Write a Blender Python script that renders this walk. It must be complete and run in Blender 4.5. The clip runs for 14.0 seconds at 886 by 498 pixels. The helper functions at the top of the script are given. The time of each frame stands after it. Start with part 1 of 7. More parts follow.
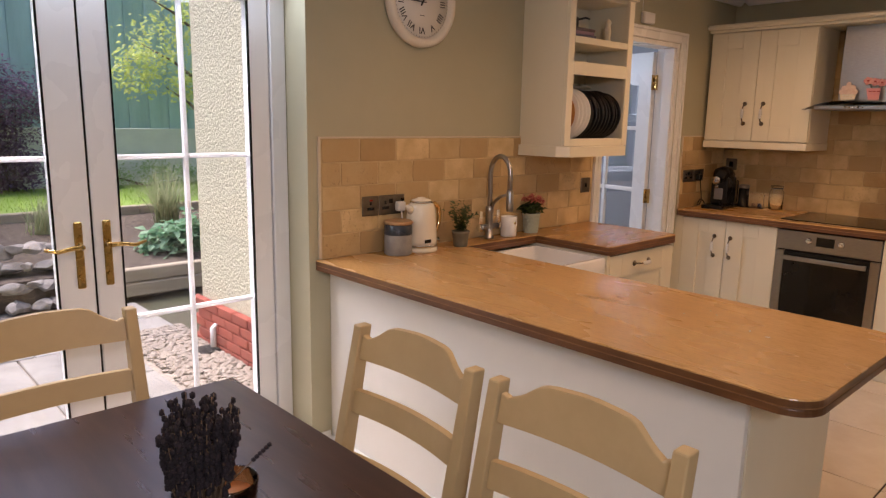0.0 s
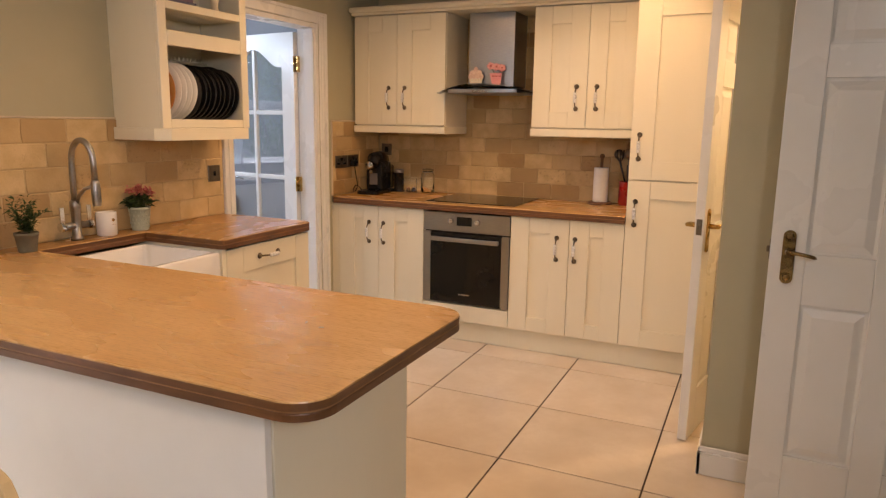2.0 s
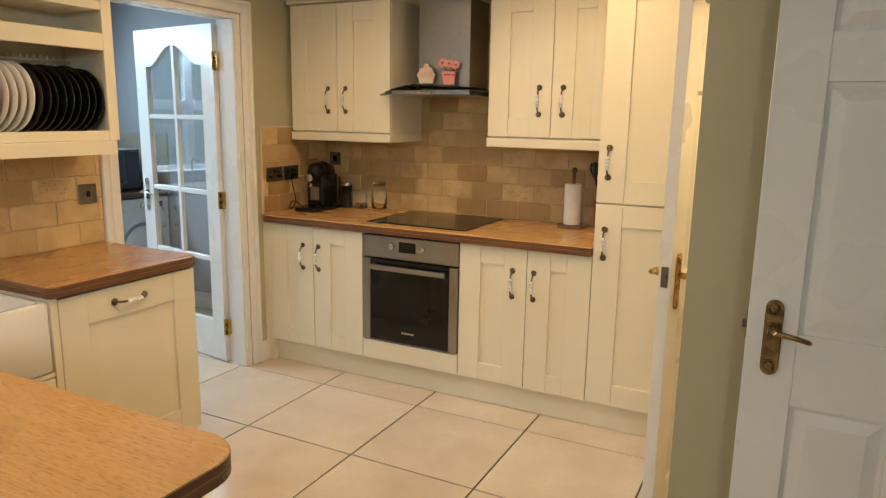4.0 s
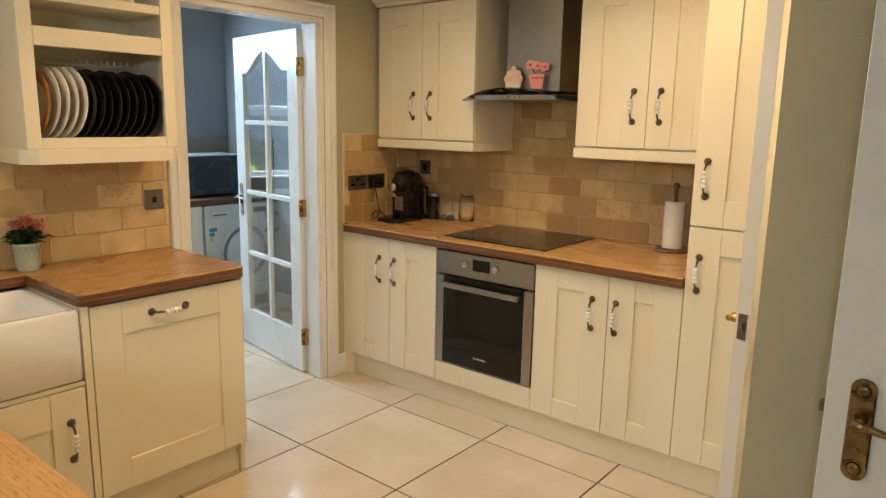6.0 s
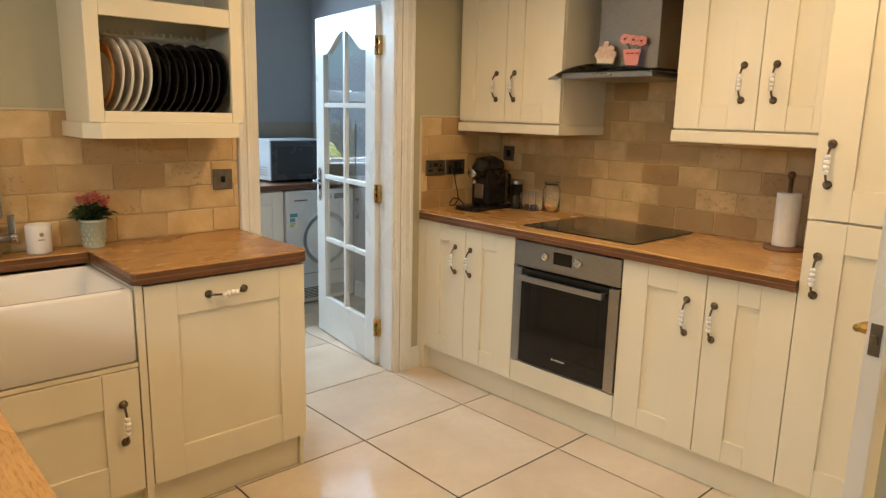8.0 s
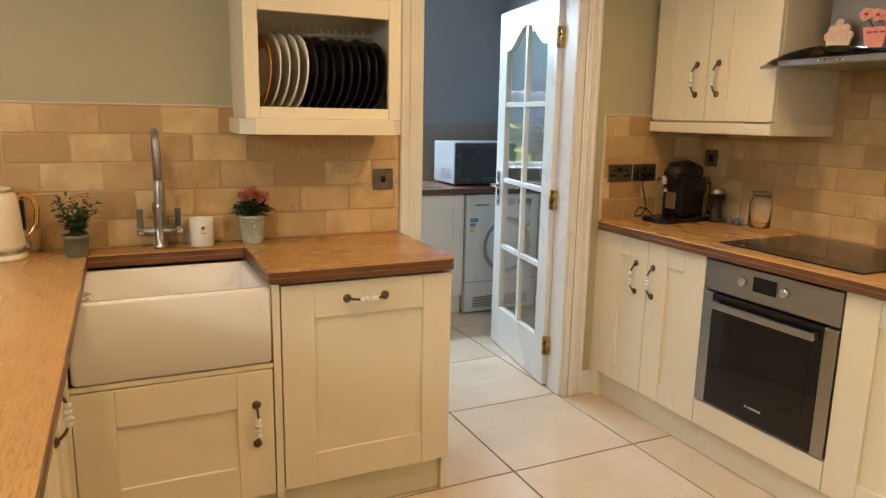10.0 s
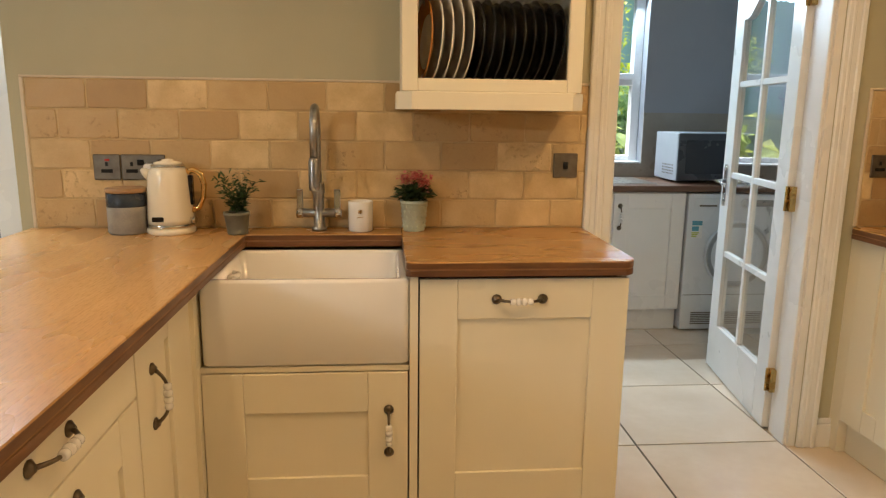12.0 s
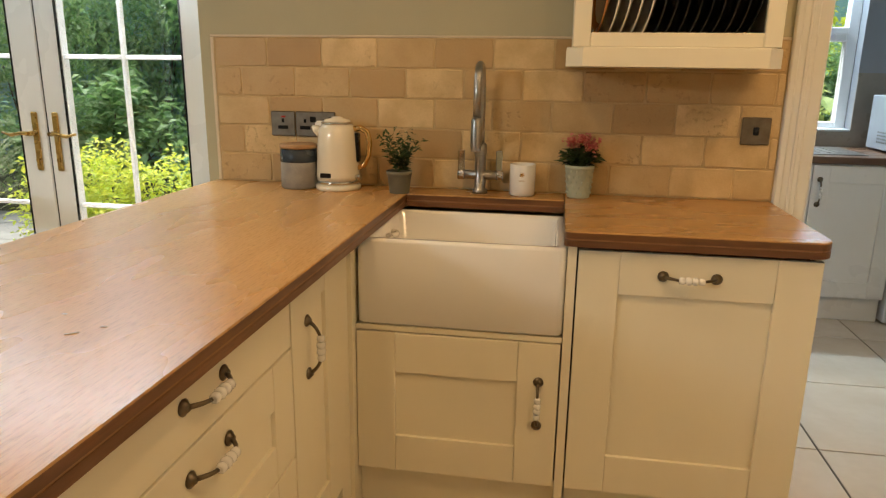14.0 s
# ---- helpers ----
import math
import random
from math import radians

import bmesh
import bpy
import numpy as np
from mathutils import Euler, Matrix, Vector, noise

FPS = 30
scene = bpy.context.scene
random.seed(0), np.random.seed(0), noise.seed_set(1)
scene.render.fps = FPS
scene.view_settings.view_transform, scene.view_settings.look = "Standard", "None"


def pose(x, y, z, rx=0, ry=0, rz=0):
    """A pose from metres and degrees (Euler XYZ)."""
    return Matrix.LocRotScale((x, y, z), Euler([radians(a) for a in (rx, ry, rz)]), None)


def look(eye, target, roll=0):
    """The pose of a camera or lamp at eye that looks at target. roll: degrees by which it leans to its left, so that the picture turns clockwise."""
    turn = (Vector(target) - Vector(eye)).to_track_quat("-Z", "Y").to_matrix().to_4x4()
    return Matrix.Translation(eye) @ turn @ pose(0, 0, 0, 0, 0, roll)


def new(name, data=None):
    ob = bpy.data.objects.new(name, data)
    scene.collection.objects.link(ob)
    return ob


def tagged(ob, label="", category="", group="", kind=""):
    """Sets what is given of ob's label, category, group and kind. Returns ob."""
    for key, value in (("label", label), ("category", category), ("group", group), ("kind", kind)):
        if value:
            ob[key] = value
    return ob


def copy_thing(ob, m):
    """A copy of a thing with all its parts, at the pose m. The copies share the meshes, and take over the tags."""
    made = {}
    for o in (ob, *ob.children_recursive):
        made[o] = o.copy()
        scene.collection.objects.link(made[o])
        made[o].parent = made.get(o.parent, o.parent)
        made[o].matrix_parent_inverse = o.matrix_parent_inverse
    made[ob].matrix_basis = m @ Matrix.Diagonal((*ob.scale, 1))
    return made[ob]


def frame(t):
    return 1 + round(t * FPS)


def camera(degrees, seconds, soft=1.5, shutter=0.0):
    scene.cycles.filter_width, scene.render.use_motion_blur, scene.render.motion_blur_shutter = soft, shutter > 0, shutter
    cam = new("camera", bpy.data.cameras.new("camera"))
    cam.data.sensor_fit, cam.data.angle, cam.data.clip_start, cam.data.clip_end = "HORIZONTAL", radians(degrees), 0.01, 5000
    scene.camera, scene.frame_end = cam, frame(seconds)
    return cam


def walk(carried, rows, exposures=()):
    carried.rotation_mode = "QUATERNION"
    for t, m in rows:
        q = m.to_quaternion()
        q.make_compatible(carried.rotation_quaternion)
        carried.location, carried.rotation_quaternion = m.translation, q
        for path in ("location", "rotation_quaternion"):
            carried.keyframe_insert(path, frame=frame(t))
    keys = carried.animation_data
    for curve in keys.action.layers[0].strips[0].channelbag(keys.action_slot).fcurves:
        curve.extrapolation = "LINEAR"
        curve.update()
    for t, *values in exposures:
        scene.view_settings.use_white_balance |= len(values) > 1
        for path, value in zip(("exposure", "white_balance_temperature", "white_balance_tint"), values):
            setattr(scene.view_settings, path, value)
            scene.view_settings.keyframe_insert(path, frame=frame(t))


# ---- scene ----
cam = camera(65.7, 14.0, 1.3)
PATH = [
    (0, (0.007, 0.034, 1.506), (1.346, 1.473, 1.136), 1.1),
    (0.5, (0.092, -0.024, 1.502), (1.649, 1.176, 1.136), 0.9),
    (1, (0.205, -0.073, 1.487), (1.919, 0.89, 1.123), 1.0),
    (1.5, (0.391, -0.142, 1.476), (2.166, 0.705, 1.11), 1.0),
    (2, (0.574, -0.204, 1.435), (2.361, 0.615, 1.068), 0.9),
    (2.5, (0.794, -0.227, 1.444), (2.586, 0.577, 1.067), 1.0),
    (3, (1.011, -0.264, 1.44), (2.791, 0.565, 1.062), 1.1),
    (3.2, (1.093, -0.272, 1.456), (2.87, 0.563, 1.074), 1.1),
    (5.3, (1.811, -0.44, 1.528), (3.453, 0.642, 1.162), 1.0),
    (5.5, (1.831, -0.45, 1.53), (3.446, 0.672, 1.163), 1.1),
    (6, (1.888, -0.469, 1.515), (3.409, 0.775, 1.144), 1.1),
    (6.5, (1.922, -0.474, 1.484), (3.369, 0.855, 1.112), 1.1),
    (7, (1.956, -0.468, 1.452), (3.349, 0.917, 1.078), 1.1),
    (7.2, (1.97, -0.452, 1.449), (3.344, 0.951, 1.069), 1.2),
    (9.3, (2.406, -0.299, 1.434), (3.532, 1.309, 1.053), 1.0),
    (9.5, (2.429, -0.292, 1.423), (3.469, 1.373, 1.043), 1.0),
    (10, (2.442, -0.25, 1.407), (3.275, 1.527, 1.024), 1.1),
    (10.5, (2.45, -0.216, 1.398), (3.104, 1.635, 1.015), 1.0),
    (11, (2.522, -0.156, 1.346), (3.005, 1.746, 0.961), 0.9),
    (11.5, (2.639, -0.051, 1.338), (2.994, 1.879, 0.95), 0.7),
    (12, (2.782, 0.021, 1.317), (2.95, 1.976, 0.93), 0.7),
    (12.5, (2.878, -0.001, 1.287), (2.674, 1.95, 0.899), 0.7),
    (13, (2.904, -0.021, 1.25), (2.479, 1.889, 0.838), 0.7),
    (13.5, (2.833, 0.012, 1.266), (2.375, 1.902, 0.796), 0.7),
    (14, (2.811, 0.105, 1.305), (2.495, 2.017, 0.809), 0.8),
]
walk(cam, [(t, look(eye, target, roll)) for t, eye, target, roll in PATH], [(0.0, 1.04, 6500, 28), (1.0, 1.28, 6750, 28), (2.0, 1.48, 6650, 23), (3.0, 1.53, 6250, 10), (6.0, 1.57, 6050, 4), (9.5, 1.63, 6200, 8), (11.0, 1.62, 6200, 8), (12.5, 1.40, 6550, 9), (14.0, 1.33, 6450, 6)])

# ---- light ----
world = bpy.data.worlds.new("sky")
scene.world = world
world.use_nodes = True
wn = world.node_tree
sky = wn.nodes.new("ShaderNodeTexSky")
sky.sky_type = "NISHITA"
sky.sun_disc = False
sky.sun_elevation, sky.sun_rotation = radians(62), radians(-30)
sky.dust_density = 3.0
wn.links.new(sky.outputs[0], wn.nodes["Background"].inputs[0])
wn.nodes["Background"].inputs[1].default_value = 0.15

sun_data = bpy.data.lights.new("sun", "SUN")
sun_data.energy, sun_data.angle, sun_data.color = 3.0, radians(40), (1.0, 0.985, 0.95)
sun_lamp = new("sun", sun_data)
sun_lamp.matrix_world = look((-2.7, 4.6, 10), (0, 0, 0))

WARM = (1.0, 0.635, 0.315)
SPOTS = [(2.15, 1.20), (3.28, 0.75), (3.88, 1.68), (4.1, 0.50)]
SPOT_W = 11.5


def lamp_at(name, x, y, z, watts, colour=WARM, radius=0.035, cone=162):
    d = bpy.data.lights.new(name, "SPOT")
    d.energy, d.color, d.shadow_soft_size, d.spot_size, d.spot_blend = watts, colour, radius, radians(cone), 0.65
    o = new(name, d)
    o.matrix_world = look((x, y, z), (x, y + 1e-4, 0))
    return o


# the sky's light in the openings of the utility window, the french doors and the dining window
def sky_panel(x, y, z, wide, high, watts, colour, rz, rx=90):
    d = bpy.data.lights.new("window_light", "AREA")
    d.shape, d.size, d.size_y, d.energy, d.color = "RECTANGLE", wide, high, watts, colour
    o = new("window_light", d)
    o.matrix_world = pose(x, y, z, rx, 0, rz)


sky_panel(3.62, 4.63, 2.085, 1.70, 0.07, 17.0, (0.64, 0.83, 1.0), 180, 50)
sky_panel(0.73, 2.60, 2.045, 1.40, 0.05, 4.5, (0.72, 0.88, 1.0), 180, 55)
sky_panel(-0.375, -1.06, 2.045, 1.10, 0.05, 13.0, (0.88, 0.95, 1.0), 0, 66)


# ---- materials ----
def mix_rgb(nt, fac, a, b):
    m = nt.nodes.new("ShaderNodeMix")
    m.data_type = "RGBA"
    for sock, v in ((m.inputs[0], fac), (m.inputs[6], a), (m.inputs[7], b)):
        if hasattr(v, "is_output"):
            nt.links.new(v, sock)
        elif isinstance(v, tuple):
            sock.default_value = (*v, 1)
        else:
            sock.default_value = v
    return m.outputs[2]


def ramp(nt, src, lo, hi):
    m = nt.nodes.new("ShaderNodeMapRange")
    m.inputs[1].default_value, m.inputs[2].default_value = lo, hi
    nt.links.new(src, m.inputs[0])
    return m.outputs[0]


def mat(name, c1, c2=None, scale=8.0, rough=0.5, metal=0.0, bump=0.0, bscale=60.0, stretch=(1, 1, 1), vary=0.0, coat=0.0,
        spec=0.5, fine=0.35, rvar=0.08, pits=0.0, relief=0.004):
    """Two scales of colour variation in world space, fine relief, and a shift from object to object."""
    m = bpy.data.materials.new(name)
    m.use_nodes = True
    nt = m.node_tree
    b = nt.nodes["Principled BSDF"]
    geo = nt.nodes.new("ShaderNodeNewGeometry")
    info = nt.nodes.new("ShaderNodeObjectInfo")
    mp = nt.nodes.new("ShaderNodeVectorMath")
    mp.operation = "MULTIPLY"
    mp.inputs[1].default_value = stretch
    nt.links.new(geo.outputs["Position"], mp.inputs[0])
    vec = mp.outputs[0]
    if vary:
        ad = nt.nodes.new("ShaderNodeVectorMath")
        ad.operation = "MULTIPLY_ADD"
        ad.inputs[1].default_value = (37.0, 53.0, 71.0)
        nt.links.new(info.outputs["Random"], ad.inputs[0])
        nt.links.new(vec, ad.inputs[2])
        vec = ad.outputs[0]

    def tex(sc, detail=4.0):
        n = nt.nodes.new("ShaderNodeTexNoise")
        n.inputs["Scale"].default_value, n.inputs["Detail"].default_value = sc, detail
        nt.links.new(vec, n.inputs["Vector"])
        return n.outputs["Fac"]
    c2 = c2 or tuple(v * 0.86 for v in c1)
    big = ramp(nt, tex(scale), 0.35, 0.65)
    col = mix_rgb(nt, big, c1, c2)
    small = ramp(nt, tex(scale * 9, 2.0), 0.4, 0.7)
    f = nt.nodes.new("ShaderNodeMath")
    f.operation = "MULTIPLY"
    f.inputs[1].default_value = fine
    nt.links.new(small, f.inputs[0])
    col = mix_rgb(nt, f.outputs[0], col, c2)
    if pits:
        vein = ramp(nt, tex(scale * 2.6, 8.0), 0.56, 0.70)
        pf = nt.nodes.new("ShaderNodeMath")
        pf.operation = "MULTIPLY"
        pf.inputs[1].default_value = pits
        nt.links.new(vein, pf.inputs[0])
        col = mix_rgb(nt, pf.outputs[0], col, tuple(v * 0.55 for v in c2))
    if vary:
        hsv = nt.nodes.new("ShaderNodeHueSaturation")
        nt.links.new(col, hsv.inputs["Color"])
        v = nt.nodes.new("ShaderNodeMapRange")
        v.inputs[3].default_value, v.inputs[4].default_value = 1 - vary, 1 + vary
        nt.links.new(info.outputs["Random"], v.inputs[0])
        nt.links.new(v.outputs[0], hsv.inputs["Value"])
        col = hsv.outputs[0]
    nt.links.new(col, b.inputs["Base Color"])
    rr = nt.nodes.new("ShaderNodeMapRange")
    rr.inputs[3].default_value, rr.inputs[4].default_value = max(0.02, rough - rvar), min(1, rough + rvar)
    nt.links.new(big, rr.inputs[0])
    nt.links.new(rr.outputs[0], b.inputs["Roughness"])
    b.inputs["Metallic"].default_value = metal
    b.inputs["Coat Weight"].default_value = coat
    b.inputs["Coat Roughness"].default_value = 0.12
    b.inputs["Specular IOR Level"].default_value = spec
    if bump:
        bn = nt.nodes.new("ShaderNodeBump")
        bn.inputs["Strength"].default_value, bn.inputs["Distance"].default_value = min(1, bump), relief
        nt.links.new(tex(bscale, 5.0), bn.inputs["Height"])
        nt.links.new(bn.outputs[0], b.inputs["Normal"])
    return m


def node_math(nt, op, a, b=0.0):
    n = nt.nodes.new("ShaderNodeMath")
    n.operation = op
    for sock, v in zip(n.inputs, (a, b)):
        if hasattr(v, "is_output"):
            nt.links.new(v, sock)
        else:
            sock.default_value = v
    return n.outputs[0]


def stave_wood(name, light, dark, along, rough=0.27):
    """Oiled wood glued up of narrow staves along x or y: a tone for each stave, short dark flecks, broad worn patches."""
    m = bpy.data.materials.new(name)
    m.use_nodes = True
    nt = m.node_tree
    b = nt.nodes["Principled BSDF"]
    geo = nt.nodes.new("ShaderNodeNewGeometry")
    sep = nt.nodes.new("ShaderNodeSeparateXYZ")
    nt.links.new(geo.outputs["Position"], sep.inputs[0])
    lng, crs = (sep.outputs[0], sep.outputs[1]) if along == "x" else (sep.outputs[1], sep.outputs[0])
    strip = node_math(nt, "FLOOR", node_math(nt, "DIVIDE", crs, 0.019))
    w1 = nt.nodes.new("ShaderNodeTexWhiteNoise")
    w1.noise_dimensions = "1D"
    nt.links.new(strip, w1.inputs["W"])
    block = node_math(nt, "FLOOR", node_math(nt, "ADD", node_math(nt, "DIVIDE", lng, 0.42), node_math(nt, "MULTIPLY", w1.outputs[0], 7.0)))
    cmb = nt.nodes.new("ShaderNodeCombineXYZ")
    nt.links.new(strip, cmb.inputs[0])
    nt.links.new(block, cmb.inputs[1])
    w2 = nt.nodes.new("ShaderNodeTexWhiteNoise")
    w2.noise_dimensions = "2D"
    nt.links.new(cmb.outputs[0], w2.inputs["Vector"])

    def grain(across, length, detail=3.0):
        c = nt.nodes.new("ShaderNodeCombineXYZ")
        nt.links.new(node_math(nt, "MULTIPLY", lng, length), c.inputs[0])
        nt.links.new(node_math(nt, "MULTIPLY", crs, across), c.inputs[1])
        n = nt.nodes.new("ShaderNodeTexNoise")
        n.inputs["Scale"].default_value, n.inputs["Detail"].default_value = 1.0, detail
        nt.links.new(c.outputs[0], n.inputs["Vector"])
        return n.outputs["Fac"]
    fleck = ramp(nt, grain(210.0, 38.0), 0.50, 0.72)
    fibre = ramp(nt, grain(190.0, 9.0, 3.0), 0.34, 0.66)
    patch = ramp(nt, grain(7.0, 2.2, 2.0), 0.25, 0.75)
    f = node_math(nt, "MULTIPLY", w2.outputs[0], 0.11)
    f = node_math(nt, "ADD", f, node_math(nt, "MULTIPLY", fleck, 0.42))
    f = node_math(nt, "ADD", f, node_math(nt, "MULTIPLY", fibre, 0.24))
    f = node_math(nt, "ADD", f, node_math(nt, "MULTIPLY", patch, 0.18))
    nt.links.new(mix_rgb(nt, f, light, dark), b.inputs["Base Color"])
    rr_ = nt.nodes.new("ShaderNodeMapRange")
    rr_.inputs[3].default_value, rr_.inputs[4].default_value = rough - 0.015, rough + 0.02
    nt.links.new(patch, rr_.inputs[0])
    nt.links.new(rr_.outputs[0], b.inputs["Roughness"])
    bn = nt.nodes.new("ShaderNodeBump")
    bn.inputs["Strength"].default_value, bn.inputs["Distance"].default_value = 0.05, 0.002
    nt.links.new(fleck, bn.inputs["Height"])
    nt.links.new(bn.outputs[0], b.inputs["Normal"])
    return m


def stone_tile(name, pale, mid, brown):
    """Tumbled travertine: each tile its own tone, soft clouds within it, pitted in places."""
    m = bpy.data.materials.new(name)
    m.use_nodes = True
    nt = m.node_tree
    b = nt.nodes["Principled BSDF"]
    geo, info = nt.nodes.new("ShaderNodeNewGeometry"), nt.nodes.new("ShaderNodeObjectInfo")
    off = nt.nodes.new("ShaderNodeVectorMath")
    off.operation = "MULTIPLY_ADD"
    off.inputs[1].default_value = (37.0, 53.0, 71.0)
    nt.links.new(info.outputs["Random"], off.inputs[0])
    nt.links.new(geo.outputs["Position"], off.inputs[2])

    def tex(sc, detail):
        n = nt.nodes.new("ShaderNodeTexNoise")
        n.inputs["Scale"].default_value, n.inputs["Detail"].default_value = sc, detail
        nt.links.new(off.outputs[0], n.inputs["Vector"])
        return n.outputs["Fac"]
    tone = node_math(nt, "POWER", info.outputs["Random"], 1.6)
    col = mix_rgb(nt, tone, pale, brown)
    cloud = ramp(nt, tex(11.0, 6.0), 0.36, 0.66)
    col = mix_rgb(nt, node_math(nt, "MULTIPLY", cloud, 0.62), col, mid)
    second = nt.nodes.new("ShaderNodeTexWhiteNoise")
    second.noise_dimensions = "1D"
    nt.links.new(info.outputs["Random"], second.inputs["W"])
    pitted = ramp(nt, second.outputs[0], 0.45, 0.8)
    pit = ramp(nt, tex(62.0, 6.0), 0.56, 0.68)
    where = ramp(nt, tex(9.0, 2.0), 0.42, 0.56)
    pit = node_math(nt, "MULTIPLY", node_math(nt, "MULTIPLY", pit, where), pitted)
    fine = ramp(nt, tex(170.0, 3.0), 0.35, 0.7)
    col = mix_rgb(nt, node_math(nt, "MULTIPLY", fine, 0.14), col, brown)
    col = mix_rgb(nt, node_math(nt, "MULTIPLY", pit, 0.34), col, tuple(v * 0.6 for v in brown))
    nt.links.new(col, b.inputs["Base Color"])
    b.inputs["Roughness"].default_value = 0.5
    h = node_math(nt, "SUBTRACT", node_math(nt, "MULTIPLY", cloud, 0.8), pit)
    bn = nt.nodes.new("ShaderNodeBump")
    bn.inputs["Strength"].default_value, bn.inputs["Distance"].default_value = 0.5, 0.004
    nt.links.new(h, bn.inputs["Height"])
    nt.links.new(bn.outputs[0], b.inputs["Normal"])
    return m


def glassy(name, tint=(1, 1, 1), rough=0.0, ior=1.45):
    m = bpy.data.materials.new(name)
    m.use_nodes = True
    b = m.node_tree.nodes["Principled BSDF"]
    b.inputs["Base Color"].default_value = (*tint, 1)
    b.inputs["Transmission Weight"].default_value = 1.0
    b.inputs["Roughness"].default_value = rough
    b.inputs["IOR"].default_value = ior
    return m


def lit(name, colour, strength):
    m = bpy.data.materials.new(name)
    m.use_nodes = True
    b = m.node_tree.nodes["Principled BSDF"]
    b.inputs["Base Color"].default_value = (0.9, 0.85, 0.75, 1)
    b.inputs["Emission Color"].default_value = (*colour, 1)
    b.inputs["Emission Strength"].default_value = strength
    return m


def leafy(name, c1, c2, rough=0.5):
    """Leaves: a colour for each leaf by its island, a little light through them."""
    m = bpy.data.materials.new(name)
    m.use_nodes = True
    nt = m.node_tree
    b = nt.nodes["Principled BSDF"]
    geo = nt.nodes.new("ShaderNodeNewGeometry")
    col = mix_rgb(nt, geo.outputs["Random Per Island"], c1, c2)
    nt.links.new(col, b.inputs["Base Color"])
    b.inputs["Roughness"].default_value = rough
    tr = nt.nodes.new("ShaderNodeBsdfTranslucent")
    nt.links.new(col, tr.inputs[0])
    mx = nt.nodes.new("ShaderNodeMixShader")
    mx.inputs[0].default_value = 0.45
    nt.links.new(b.outputs[0], mx.inputs[1])
    nt.links.new(tr.outputs[0], mx.inputs[2])
    nt.links.new(mx.outputs[0], nt.nodes["Material Output"].inputs[0])
    return m


PAINT = mat("sage_paint", (0.455, 0.425, 0.29), (0.425, 0.395, 0.268), 1.5, 0.75, bump=0.12, bscale=220)
GREY_PAINT = mat("grey_paint", (0.30, 0.305, 0.325), (0.28, 0.285, 0.305), 1.5, 0.75, bump=0.1, bscale=220)
CEIL = mat("ceiling_paint", (0.80, 0.79, 0.75), (0.77, 0.76, 0.72), 1.2, 0.85, bump=0.08, bscale=200)
GLOSS_WHITE = mat("white_gloss", (0.80, 0.79, 0.76), (0.76, 0.75, 0.71), 3.0, 0.32, bump=0.015, bscale=90)
UPVC = mat("white_upvc", (0.80, 0.81, 0.82), (0.76, 0.77, 0.78), 2.0, 0.28)
CREAM = mat("cream_cabinet", (0.80, 0.74, 0.575), (0.765, 0.70, 0.535), 2.5, 0.38, bump=0.05, bscale=70, stretch=(1, 1, 0.15), fine=0.2)
CREAM_IN = mat("cream_board", (0.74, 0.68, 0.54), (0.70, 0.64, 0.50), 2.5, 0.5)
PANEL_WHITE = mat("white_panel", (0.78, 0.76, 0.70), (0.74, 0.72, 0.66), 2.0, 0.45, bump=0.05)
WOOD_Y = stave_wood("worktop_wood", (0.64, 0.385, 0.150), (0.31, 0.150, 0.046), "y")
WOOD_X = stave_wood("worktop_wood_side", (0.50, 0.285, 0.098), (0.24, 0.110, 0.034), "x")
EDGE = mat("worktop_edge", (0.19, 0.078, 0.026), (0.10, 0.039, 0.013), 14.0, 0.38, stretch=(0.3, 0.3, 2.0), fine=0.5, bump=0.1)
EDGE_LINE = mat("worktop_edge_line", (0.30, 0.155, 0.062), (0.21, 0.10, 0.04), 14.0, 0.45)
TILE = stone_tile("travertine", (0.72, 0.545, 0.285), (0.46, 0.31, 0.135), (0.35, 0.215, 0.084))
TRIM = mat("tile_trim", (0.66, 0.57, 0.42), (0.6, 0.5, 0.37), 6.0, 0.5)
GROUT = mat("tile_grout", (0.58, 0.435, 0.235), (0.50, 0.365, 0.19), 12.0, 0.85, bump=0.3)
FLOOR_TILE = mat("floor_tile", (0.70, 0.61, 0.49), (0.61, 0.51, 0.39), 3.2, 0.13, bump=0.03, bscale=18, vary=0.04, fine=0.3, rvar=0.05)
FLOOR_GROUT = mat("floor_grout", (0.05, 0.032, 0.02), (0.035, 0.022, 0.015), 20.0, 0.9)
CERAMIC = mat("white_ceramic", (0.84, 0.82, 0.79), (0.82, 0.80, 0.76), 2.0, 0.09, rvar=0.03, coat=0.5)
PEWTER = mat("pewter", (0.20, 0.16, 0.11), (0.12, 0.09, 0.06), 40.0, 0.36, metal=1.0)
STEEL = mat("brushed_steel", (0.42, 0.41, 0.39), (0.36, 0.35, 0.335), 30.0, 0.30, metal=1.0, stretch=(1, 1, 14), rvar=0.02)
STEEL_PLATE = mat("steel_plate", (0.22, 0.19, 0.15), (0.18, 0.155, 0.12), 30.0, 0.48, metal=1.0)
CHROME = mat("chrome", (0.75, 0.74, 0.72), (0.7, 0.69, 0.67), 10.0, 0.1, metal=1.0, rvar=0.04)
BRASS = mat("brass", (0.62, 0.42, 0.15), (0.48, 0.31, 0.10), 30.0, 0.26, metal=1.0)
GOLD = mat("gold", (0.85, 0.55, 0.22), (0.8, 0.5, 0.2), 20.0, 0.12, metal=1.0, rvar=0.04)
